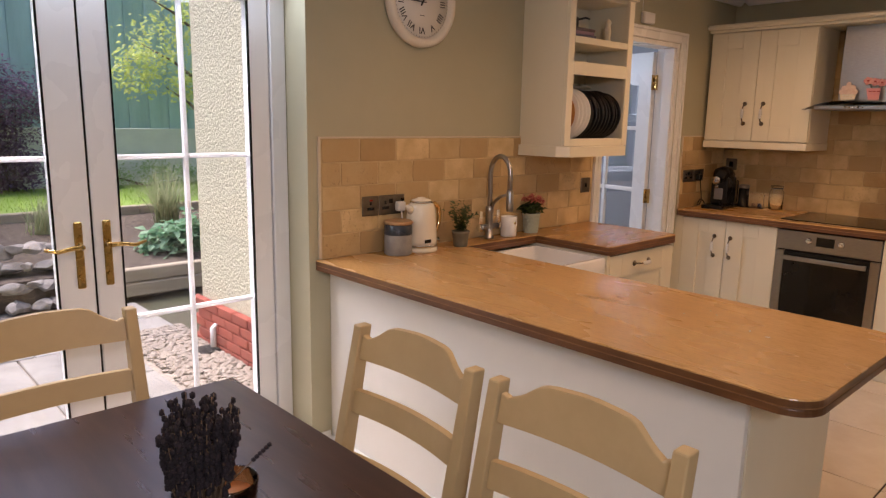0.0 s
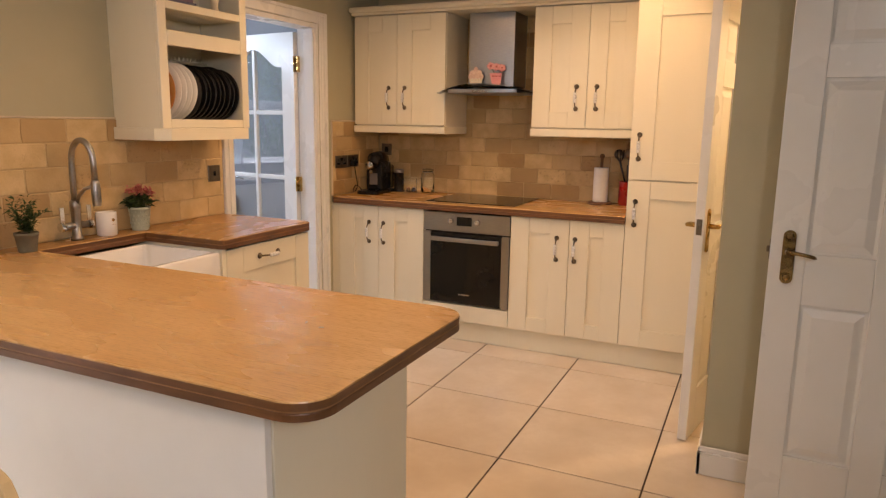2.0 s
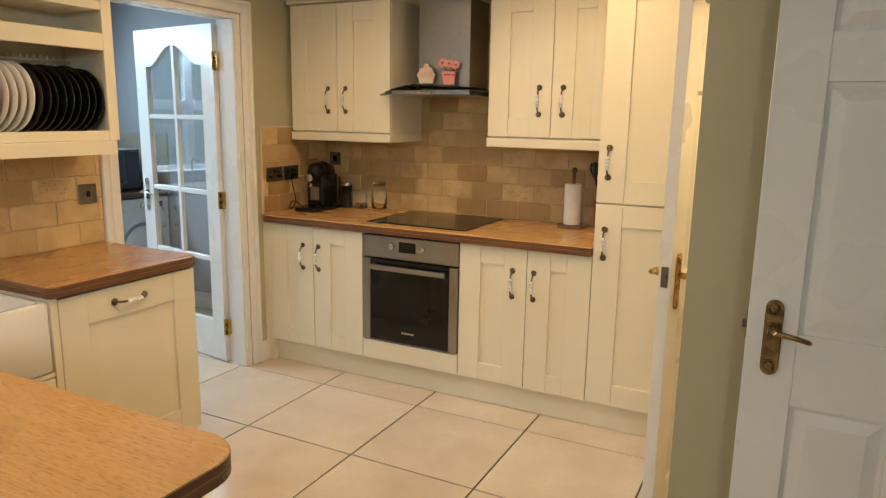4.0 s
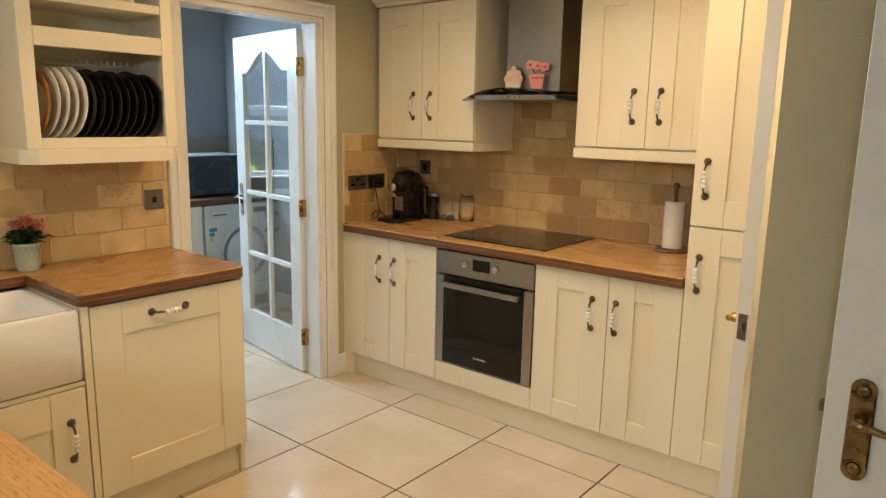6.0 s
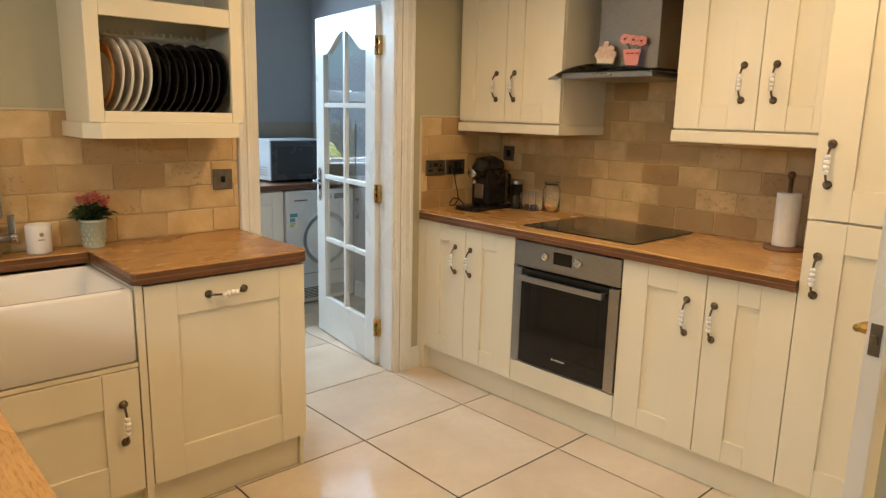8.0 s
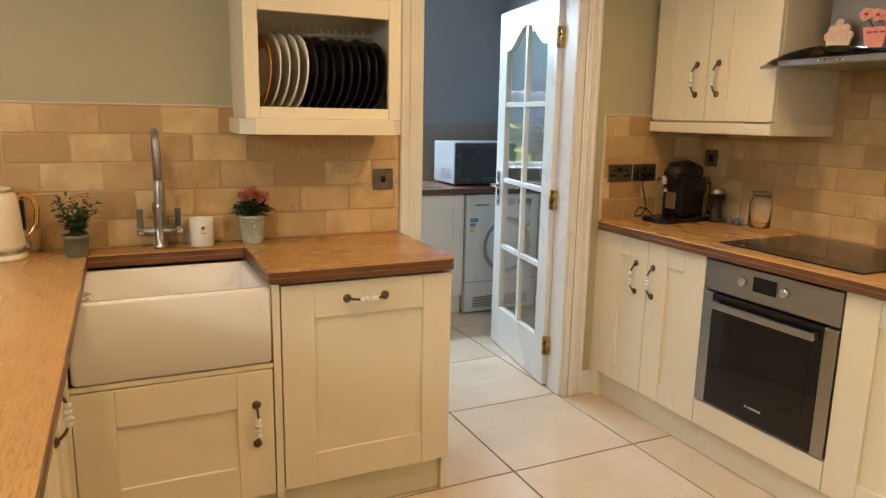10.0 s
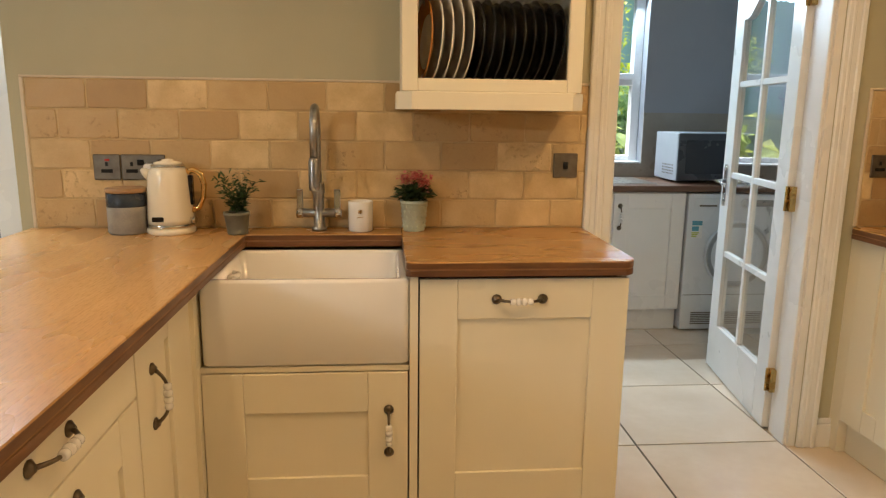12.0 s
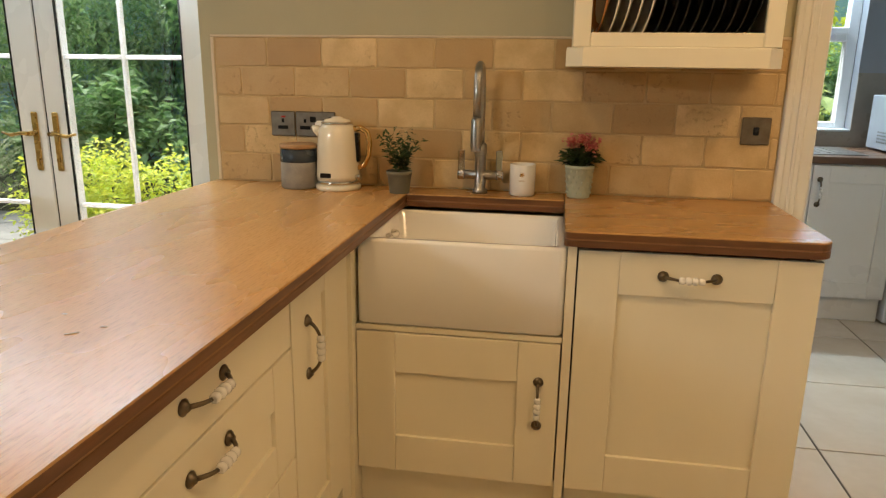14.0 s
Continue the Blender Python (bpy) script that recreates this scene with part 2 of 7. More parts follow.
DARK_BRASS = mat("aged_bronze", (0.36, 0.24, 0.10), (0.15, 0.095, 0.045), 30.0, 0.25, metal=1.0)
BLACK_GLASS = mat("black_glass", (0.012, 0.011, 0.010), (0.008, 0.008, 0.007), 4.0, 0.05, rvar=0.02, spec=0.35)
BLACK = mat("black_plastic", (0.014, 0.013, 0.013), (0.007, 0.007, 0.007), 20.0, 0.22, spec=0.3)
SOFT_BLACK = mat("matt_black", (0.02, 0.018, 0.017), (0.013, 0.012, 0.011), 20.0, 0.6)
DARK_GAP = mat("dark_gap", (0.025, 0.02, 0.015), (0.02, 0.016, 0.012), 10.0, 0.9)
WHITE_PLASTIC = mat("white_plastic", (0.78, 0.77, 0.74), (0.74, 0.73, 0.70), 6.0, 0.35)
DRYER_WHITE = mat("appliance_white", (0.72, 0.73, 0.74), (0.68, 0.69, 0.70), 4.0, 0.3)
TABLE_WOOD = mat("dark_table_wood", (0.055, 0.022, 0.013), (0.032, 0.012, 0.008), 24.0, 0.30, stretch=(1, 0.12, 1), bump=0.02, bscale=50, rvar=0.03)
CHAIR_PAINT = mat("sand_paint", (0.52, 0.375, 0.19), (0.46, 0.33, 0.16), 4.0, 0.48, bump=0.08, bscale=80)
AMBER = glassy("amber_glass", (0.62, 0.22, 0.06), 0.02)
GLASS = glassy("clear_glass", (0.97, 0.98, 0.98))
PANE = glassy("window_glass", (0.985, 0.99, 0.99))
DOOR_PANE = glassy("door_glass", (0.95, 0.97, 0.97), 0.0, 2.0)
SMOKE_GLASS = glassy("hood_glass", (0.80, 0.87, 0.85), 0.0)
FROST = glassy("frosted_glass", (0.95, 0.96, 0.96), 0.12)
LAVENDER = mat("dried_lavender", (0.022, 0.011, 0.014), (0.010, 0.006, 0.007), 60.0, 0.9, fine=0.6)
STALK = mat("dry_stalk", (0.14, 0.09, 0.05), (0.09, 0.055, 0.03), 60.0, 0.9)
PLATE_WHITE = mat("plate_white", (0.78, 0.75, 0.69), (0.75, 0.72, 0.66), 3.0, 0.15, coat=0.3)
PLATE_BLACK = mat("plate_black", (0.010, 0.009, 0.009), (0.007, 0.007, 0.007), 10.0, 0.12, coat=0.3)
PLATE_RIM = mat("plate_rim", (0.50, 0.23, 0.06), (0.40, 0.16, 0.04), 10.0, 0.2, coat=0.3)
KETTLE = mat("cream_enamel", (0.80, 0.73, 0.58), (0.78, 0.71, 0.56), 3.0, 0.12, coat=0.5)
STONEWARE = mat("grey_stoneware", (0.36, 0.35, 0.32), (0.26, 0.26, 0.25), 25.0, 0.45, fine=0.6, bump=0.1)
STONEWARE_BLUE = mat("dark_blue_glaze", (0.035, 0.045, 0.06), (0.02, 0.028, 0.04), 25.0, 0.25)
PALE_WOOD = mat("pale_wood", (0.42, 0.25, 0.11), (0.33, 0.18, 0.075), 20.0, 0.5, stretch=(0.2, 1, 1))
POT_GREY = mat("grey_green_pot", (0.20, 0.19, 0.13), (0.15, 0.14, 0.10), 20.0, 0.6, bump=0.2)
POT_MINT = mat("mint_pot", (0.52, 0.58, 0.47), (0.48, 0.54, 0.44), 10.0, 0.4)
SOIL = mat("soil", (0.035, 0.025, 0.018), (0.02, 0.014, 0.01), 30.0, 0.95, bump=1.0)
PINK = mat("pink_paint", (0.72, 0.30, 0.29), (0.64, 0.24, 0.24), 10.0, 0.5)
CREAM_PAINT = mat("cream_paint", (0.76, 0.66, 0.47), (0.70, 0.6, 0.42), 10.0, 0.5)
RED = mat("red_enamel", (0.38, 0.02, 0.015), (0.30, 0.015, 0.012), 10.0, 0.3)
PAPER = mat("paper_towel", (0.80, 0.78, 0.74), (0.76, 0.74, 0.70), 30.0, 0.9, bump=0.4, bscale=120)
CLOCK_FACE = mat("clock_face", (0.78, 0.75, 0.68), (0.75, 0.72, 0.64), 4.0, 0.5)
INK = mat("black_ink", (0.02, 0.018, 0.016), None, 10.0, 0.6)
STICKER = mat("energy_label", (0.10, 0.32, 0.40), (0.09, 0.28, 0.36), 30.0, 0.5)
STICKER_Y = mat("energy_label_bars", (0.45, 0.50, 0.08), (0.4, 0.45, 0.08), 30.0, 0.5)
RENDER = mat("roughcast_render", (0.64, 0.62, 0.46), (0.54, 0.52, 0.37), 32.0, 0.9, bump=1.0, bscale=48, relief=0.02, pits=0.45, fine=0.6)
BRICK = mat("red_brick", (0.36, 0.085, 0.05), (0.27, 0.06, 0.04), 20.0, 0.85, bump=0.5, vary=0.15)
MORTAR = mat("mortar", (0.42, 0.36, 0.30), (0.36, 0.30, 0.25), 20.0, 0.95, bump=0.6)
SLAB = mat("paving_stone", (0.30, 0.285, 0.255), (0.23, 0.22, 0.20), 4.0, 0.8, bump=0.4, bscale=25, vary=0.10)
STONE = mat("garden_stone", (0.38, 0.35, 0.31), (0.20, 0.18, 0.155), 9.0, 0.9, bump=0.8, bscale=20, vary=0.18)
PEBBLE = mat("pebble", (0.42, 0.36, 0.28), (0.22, 0.19, 0.16), 70.0, 0.8)
TIMBER = mat("weathered_timber", (0.42, 0.36, 0.26), (0.30, 0.25, 0.18), 12.0, 0.9, stretch=(0.1, 1, 1), bump=0.5)
FENCE = mat("teal_fence_paint", (0.33, 0.50, 0.46), (0.26, 0.42, 0.38), 6.0, 0.8, stretch=(1, 1, 0.15), bump=0.3, vary=0.08)
GARDEN_WALL = mat("garden_wall_render", (0.60, 0.64, 0.54), (0.52, 0.56, 0.47), 3.0, 0.9, bump=0.4)
GROUND = mat("garden_ground", (0.07, 0.06, 0.035), (0.045, 0.05, 0.02), 2.0, 0.95, bump=0.8, bscale=12)
LAWN = mat("lawn_turf", (0.22, 0.34, 0.05), (0.15, 0.26, 0.04), 6.0, 0.9, bump=0.8)
BARK = mat("bark", (0.15, 0.11, 0.075), (0.09, 0.065, 0.045), 14.0, 0.95, bump=0.8, bscale=30)
L_MID = leafy("leaf_mid_green", (0.14, 0.28, 0.08), (0.32, 0.46, 0.17))
L_DARK = leafy("leaf_dark_green", (0.12, 0.24, 0.08), (0.29, 0.44, 0.19))
L_YELLOW = leafy("leaf_yellow_green", (0.72, 0.70, 0.07), (0.45, 0.58, 0.07))
L_BLUE = leafy("leaf_blue_green", (0.13, 0.30, 0.17), (0.30, 0.50, 0.30))
L_PURPLE = leafy("leaf_purple", (0.15, 0.09, 0.14), (0.30, 0.20, 0.30))
L_LIME = leafy("leaf_lime", (0.42, 0.55, 0.17), (0.62, 0.66, 0.20))
BED_SOIL = mat("bed_soil", (0.13, 0.10, 0.075), (0.06, 0.045, 0.032), 22.0, 0.95, bump=1.0, bscale=40)
L_GRASS = leafy("blade_green", (0.24, 0.30, 0.14), (0.42, 0.45, 0.26))
L_HOUSE = leafy("houseplant_leaf", (0.035, 0.07, 0.025), (0.07, 0.12, 0.045), 0.4)
L_FLOWER = leafy("pink_petal", (0.55, 0.13, 0.13), (0.68, 0.30, 0.26), 0.6)
BULB = lit("lamp_glow", (1.0, 0.75, 0.45), 12.0)


# ---- building helpers ----
def box(bm, x0, x1, y0, y1, z0, z1, bev=0.0, mi=0, seg=1):
    m = Matrix.Translation(((x0 + x1) / 2, (y0 + y1) / 2, (z0 + z1) / 2)) @ Matrix.Diagonal((abs(x1 - x0), abs(y1 - y0), abs(z1 - z0), 1))
    vs = bmesh.ops.create_cube(bm, size=1, matrix=m)["verts"]
    fs = {f for v in vs for f in v.link_faces}
    for f in fs:
        f.material_index = mi
    if bev:
        es = list({e for v in vs for e in v.link_edges})
        bmesh.ops.bevel(bm, geom=es, offset=bev, segments=seg, profile=0.6, affect="EDGES", clamp_overlap=True)
    return bm


def lathe(bm, prof, cx=0, cy=0, seg=24, mi=0, axis="z", at=0.0, smooth=True):
    """Turns a profile of (radius, height) about an upright axis, or one along x or y."""
    rings = []
    for r, h in prof:
        ring = []
        for k in range(seg):
            a = 2 * math.pi * k / seg
            u, v = r * math.cos(a), r * math.sin(a)
            p = {"z": (cx + u, cy + v, at + h), "x": (at + h, cx + u, cy + v), "y": (cx + u, at + h, cy + v)}[axis]
            ring.append(bm.verts.new(p))
        rings.append(ring)
    for a, b in zip(rings, rings[1:]):
        for k in range(seg):
            f = bm.faces.new((a[k], a[(k + 1) % seg], b[(k + 1) % seg], b[k]))
            f.material_index, f.smooth = mi, smooth
    for ring in (rings[0], rings[-1]):
        f = bm.faces.new(ring)
        f.material_index = mi
    return bm


def tube(bm, pts, rad, seg=8, mi=0):
    """A round bar along points; rad is one radius or one for each point."""
    pts = [Vector(p) for p in pts]
    rads = rad if isinstance(rad, (list, tuple)) else [rad] * len(pts)
    rings, up = [], None
    for i, p in enumerate(pts):
        d = (pts[min(i + 1, len(pts) - 1)] - pts[max(i - 1, 0)]).normalized()
        if up is None:
            up = d.orthogonal().normalized()
        up = (up - d * up.dot(d)).normalized()
        side = d.cross(up)
        rings.append([bm.verts.new(p + rads[i] * (math.cos(2 * math.pi * k / seg) * up + math.sin(2 * math.pi * k / seg) * side)) for k in range(seg)])
    for a, b in zip(rings, rings[1:]):
        for k in range(seg):
            f = bm.faces.new((a[k], a[(k + 1) % seg], b[(k + 1) % seg], b[k]))
            f.material_index, f.smooth = mi, True
    for ring in (rings[0], rings[-1]):
        bm.faces.new(ring).material_index = mi
    return bm


def arc(cx, cy, r, a0, a1, n):
    return [(cx + r * math.cos(radians(a0 + (a1 - a0) * k / n)), cy + r * math.sin(radians(a0 + (a1 - a0) * k / n))) for k in range(n + 1)]


def prism(bm, pts, z0, z1, bev=0.0, mi_top=0, mi_side=0, seg=2):
    """A slab with the outline pts (anticlockwise), its upper and lower rims eased."""
    lo = [bm.verts.new((x, y, z0)) for x, y in pts]
    hi = [bm.verts.new((x, y, z1)) for x, y in pts]
    bm.faces.new(list(reversed(lo))).material_index = mi_side
    top = bm.faces.new(hi)
    top.material_index = mi_top
    n = len(pts)
    for k in range(n):
        f = bm.faces.new((lo[k], lo[(k + 1) % n], hi[(k + 1) % n], hi[k]))
        f.material_index = mi_side
    if bev:
        es = [e for e in top.edges]
        bmesh.ops.bevel(bm, geom=es, offset=bev, segments=seg, profile=0.5, affect="EDGES")
    return bm


def link(name, bm, mats, parent=None):
    me = bpy.data.meshes.new(name)
    bmesh.ops.recalc_face_normals(bm, faces=bm.faces)
    bm.to_mesh(me)
    bm.free()
    for m in (mats if isinstance(mats, (list, tuple)) else [mats]):
        me.materials.append(m)
    ob = new(name, me)
    if parent:
        ob.parent = parent
    return ob


def part(name, bm, mats, parent, label=""):
    return tagged(link(name, bm, mats, parent), label)


def thing(name, m, label, category, group=""):
    ob = new(name)
    ob.matrix_world = m
    ob.empty_display_size = 0.1
    return tagged(ob, label, category, group)


def struct(name, bm, mats, label="", category="", parent=None):
    return tagged(link(name, bm, mats, parent), label, category, kind="structure")


def bm_new():
    return bmesh.new()


def words(name, text, size, m, material, parent, extrude=0.0008):
    cu = bpy.data.curves.new(name, "FONT")
    cu.body, cu.size, cu.extrude, cu.align_x, cu.align_y = text, size, extrude, "CENTER", "CENTER"
    tmp = bpy.data.objects.new(name, cu)
    scene.collection.objects.link(tmp)
    me = bpy.data.meshes.new_from_object(tmp.evaluated_get(bpy.context.evaluated_depsgraph_get()))
    bpy.data.objects.remove(tmp)
    me.materials.clear()
    me.materials.append(material)
    ob = new(name, me)
    ob.parent = parent
    ob.matrix_local = m
    return ob


def leaves_mesh(name, centres, size, material, droop=0.2, aspect=0.45, rng=None):
    """Small folded leaves, each of four faces, at the given centres."""
    n = len(centres)
    rng = rng or np.random.default_rng(1)
    az, el = rng.uniform(0, 2 * np.pi, n), rng.uniform(-0.6, 0.7, n) - droop
    d = np.stack([np.cos(az) * np.cos(el), np.sin(az) * np.cos(el), np.sin(el)], 1)
    s = np.cross(d, np.array([0, 0, 1.0])) + rng.normal(0, 0.35, (n, 3))
    s -= d * (s * d).sum(1, keepdims=True)
    s /= np.linalg.norm(s, axis=1, keepdims=True)
    u = np.cross(s, d)
    L = size * rng.uniform(0.6, 1.3, (n, 1))
    W = L * aspect
    c = np.asarray(centres)
    v = np.stack([c, c + d * L * 0.45 + s * W * 0.5 + u * W * 0.15, c + d * L * 0.5, c + d * L * 0.45 - s * W * 0.5 + u * W * 0.15, c + d * L - u * L * 0.12], 1).reshape(-1, 3)
    idx = np.arange(n)[:, None] * 5
    f = np.concatenate([idx + np.array([0, 1, 2]), idx + np.array([1, 4, 2]), idx + np.array([0, 2, 3]), idx + np.array([2, 4, 3])])
    me = bpy.data.meshes.new(name)
    me.from_pydata(v.tolist(), [], f.tolist())
    me.materials.append(material)
    return me


def crown_points(rng, n, blobs):
    """Points in the shells of several lumps (x, y, z, radius)."""
    out = []
    for bx, by, bz, r in blobs:
        k = n // len(blobs)
        d = rng.normal(0, 1, (k, 3))
        d /= np.linalg.norm(d, axis=1, keepdims=True)
        rad = r * rng.uniform(0.45, 1.05, (k, 1)) * (1 + 0.25 * np.sin(5 * d[:, :1] + 3 * d[:, 1:2]))
        out.append(np.array([bx, by, bz]) + d * rad * np.array([1, 1, 0.85]))
    return np.concatenate(out)


# ---- the room ----
NW, EW, SW, WW, CEIL_Z = 2.49, 5.23, -1.05, -1.9, 2.44
TOP = 0.91

b = bm_new()
box(b, WW - 0.3, EW + 0.3, SW - 1.6, 2.70, -0.20, -0.004)
box(b, 2.352, EW + 0.3, 2.70, 4.62, -0.20, -0.004)
floor = struct("floor", b, FLOOR_GROUT, "cream polished floor tiles with dark joints", "floor")

b = bm_new()
box(b, WW - 0.3, EW + 0.3, SW - 1.6, 2.79, CEIL_Z, CEIL_Z + 0.2)
box(b, 2.1, EW + 0.3, 2.79, 4.93, CEIL_Z, CEIL_Z + 0.2)
struct("ceiling", b, CEIL, "plain white painted ceiling", "ceiling")

FD0, FD1, FDT = -0.06, 1.524, 2.08      # french door opening
DW0, DW1, DWT = 3.58, 4.448, 2.04       # utility doorway
b = bm_new()
box(b, WW - 0.3, FD0, NW, 2.79, -0.2, CEIL_Z)
box(b, FD0, FD1, NW, 2.79, FDT, CEIL_Z)
box(b, FD1, 2.1, NW, 2.79, -0.2, CEIL_Z)
box(b, 2.1, DW0, NW, 2.62, 0, CEIL_Z)
box(b, DW0, DW1, NW, 2.62, DWT, CEIL_Z)
box(b, DW1, EW + 0.3, NW, 2.62, 0, CEIL_Z)
wall_n = struct("wall_north", b, PAINT, "sage green painted wall above stone tiles", "wall")

b = bm_new()
box(b, EW, EW + 0.42, -2.7, NW, -0.2, CEIL_Z)
wall_e = struct("wall_east", b, PAINT, "sage green wall with stone tile splashback", "wall")

b = bm_new()
box(b, WW - 0.42, WW, -2.6, NW, 0, CEIL_Z)
struct("wall_west", b, PAINT, "sage green painted plain wall", "wall")

SX0, SX1, SZ0, SZ1 = -1.0, 0.25, 0.55, 2.12     # dining window
dwin = thing("window_south", pose(0, SW - 0.06, 0), "white casement window of the dining area", "window")
dwin["kind"] = "structure"
b = bm_new()
for x0, x1 in ((SX0 + 0.001, SX0 + 0.06), (SX1 - 0.06, SX1 - 0.001)):
    box(b, x0, x1, -0.035, 0.035, SZ0 + 0.001, SZ1 - 0.001, 0.004)
for z0, z1 in ((SZ0 + 0.001, SZ0 + 0.06), (SZ1 - 0.06, SZ1 - 0.001)):
    box(b, SX0 + 0.0605, SX1 - 0.0605, -0.035, 0.035, z0, z1, 0.004)
part("window_frame", b, UPVC, dwin)
b = bm_new()
box(b, SX0 + 0.061, SX1 - 0.061, -0.003, 0.003, SZ0 + 0.061, SZ1 - 0.061)
part("pane", b, PANE, dwin).visible_shadow = False

b = bm_new()
box(b, WW, SX0, SW - 0.12, SW, 0, CEIL_Z)
box(b, SX1, 2.50, SW - 0.12, SW, 0, CEIL_Z)
box(b, SX0, SX1, SW - 0.12, SW, 0, SZ0)
box(b, SX0, SX1, SW - 0.12, SW, SZ1, CEIL_Z)
box(b, 2.50, 3.30, SW - 0.12, SW, 2.03, CEIL_Z)
box(b, 3.30, 3.45, SW - 0.12, SW, 0, CEIL_Z)
struct("wall_south", b, PAINT, "sage green painted wall with a doorway", "wall")

# return wall beside the hall door, and the wall that holds the cupboard door
b = bm_new()
box(b, 3.45, 3.57, SW - 0.12, -0.085, 0, CEIL_Z)
struct("wall_return", b, PAINT, "narrow sage green wall between two doors", "wall")
PD0, PD1, PDT = 3.69, 4.47, 2.01
b = bm_new()
box(b, 3.57, PD0 - 0.03, -0.205, -0.088, 0, CEIL_Z)
box(b, PD0 - 0.03, PD1 + 0.03, -0.205, -0.088, PDT + 0.03, CEIL_Z)
box(b, PD1 + 0.03, EW, -0.205, -0.088, 0, CEIL_Z)
struct("wall_cupboard", b, PAINT, "wall around a narrow cupboard doorway", "wall")
b = bm_new()
for x0, x1 in ((PD0 - 0.03, PD0), (PD1, PD1 + 0.03)):
    box(b, x0, x1, -0.21, -0.085, 0, PDT)
box(b, PD0 - 0.03, PD1 + 0.03, -0.21, -0.085, PDT, PDT + 0.03)
struct("door_lining", b, GLOSS_WHITE, "white painted cupboard door lining", "door frame")
b = bm_new()
box(b, 3.45, EW + 0.3, SW - 0.12, SW, 0, CEIL_Z)
box(b, WW - 0.3, EW + 0.3, -2.7, -2.6, 0, CEIL_Z)
struct("wall_hall", b, CREAM_IN, "cream painted hall wall", "wall")

# utility room
b = bm_new()
box(b, 2.1, 2.35, 2.79, 4.93, 0.17, CEIL_Z)
struct("wall_utility_west", b, RENDER, "cream roughcast rendered outer wall over a brick base", "wall")
b = bm_new()
box(b, 2.352, 2.36, 2.62, 4.60, 0, CEIL_Z)
box(b, EW - 0.01, EW + 0.3, 2.62, 4.93, 0, CEIL_Z)
UW0, UW1, UWZ0, UWZ1 = 2.72, 4.52, 1.0, 2.13
box(b, 2.36, UW0, 4.60, 4.90, 0, CEIL_Z)
box(b, UW1, EW, 4.60, 4.90, 0, CEIL_Z)
box(b, UW0, UW1, 4.60, 4.90, 0, UWZ0)
box(b, UW0, UW1, 4.60, 4.90, UWZ1, CEIL_Z)
box(b, 2.36, DW0, 2.622, 2.63, 0, CEIL_Z)
struct("wall_utility", b, GREY_PAINT, "blue-grey painted utility room walls", "wall")

# coving
b = bm_new()
for x0, x1, y0, y1 in ((WW, EW, NW - 0.075, NW), (EW - 0.075, EW, 0.0, NW - 0.075)):
    box(b, x0, x1, y0, y1, CEIL_Z - 0.075, CEIL_Z - 0.002, 0.03)
struct("coving", b, CEIL, "white plaster coving", "trim")

# architrave and lining of the utility doorway
b = bm_new()
AZ = 2.11
for x0, x1, s in ((3.511, 3.581, 1), (4.447, 4.518, -1)):
    box(b, x0, x1, NW - 0.016, NW - 0.001, 0, AZ, 0.004)
    o = x0 if s > 0 else x1
    box(b, o, o + s * 0.022, NW - 0.026, NW - 0.016, 0, AZ, 0.004)
    i = x1 if s > 0 else x0
    box(b, i - s * 0.030, i - s * 0.016, NW - 0.021, NW - 0.015, 0, AZ - 0.03, 0.003)
box(b, 3.581, 4.447, NW - 0.016, NW - 0.001, DWT, AZ, 0.004)
box(b, 3.533, 4.496, NW - 0.026, NW - 0.0165, AZ - 0.022, AZ - 0.0005, 0.004)
struct("trim_door", b, GLOSS_WHITE, "white moulded architrave round a doorway", "trim")
b = bm_new()
box(b, 3.582, 3.612, NW - 0.001, 2.632, 0, DWT - 0.03)
box(b, 4.416, 4.446, NW - 0.001, 2.632, 0, DWT - 0.03)
box(b, 3.582, 4.446, NW - 0.001, 2.632, DWT - 0.03, DWT - 0.001)
box(b, 4.402, 4.416, 2.50, 2.575, 0, DWT - 0.03, 0.003)
box(b, 3.612, 3.626, 2.50, 2.575, 0, DWT - 0.03, 0.003)
struct("door_frame", b, GLOSS_WHITE, "white painted door lining with stops", "door frame")

# skirting
b = bm_new()
for x0, x1, y0, y1 in ((4.519, 4.60, NW - 0.018, NW - 0.001), (3.432, 3.449, -1.05, -0.07), (3.432, 3.66, -0.087, -0.07), (1.526, 1.62, NW - 0.018, NW - 0.001), (WW, FD0, NW - 0.018, NW - 0.001), (WW, 2.5, SW + 0.001, SW + 0.018), (5.2, 5.219, 2.63, 3.98)):
    box(b, x0, x1, y0, y1, 0, 0.10, 0.003)
    box(b, x0 + 0.004, x1 - 0.004, y0 + 0.004, y1 - 0.004, 0.10, 0.125, 0.004)
struct("baseboard", b, GLOSS_WHITE, "white moulded skirting board", "skirting")


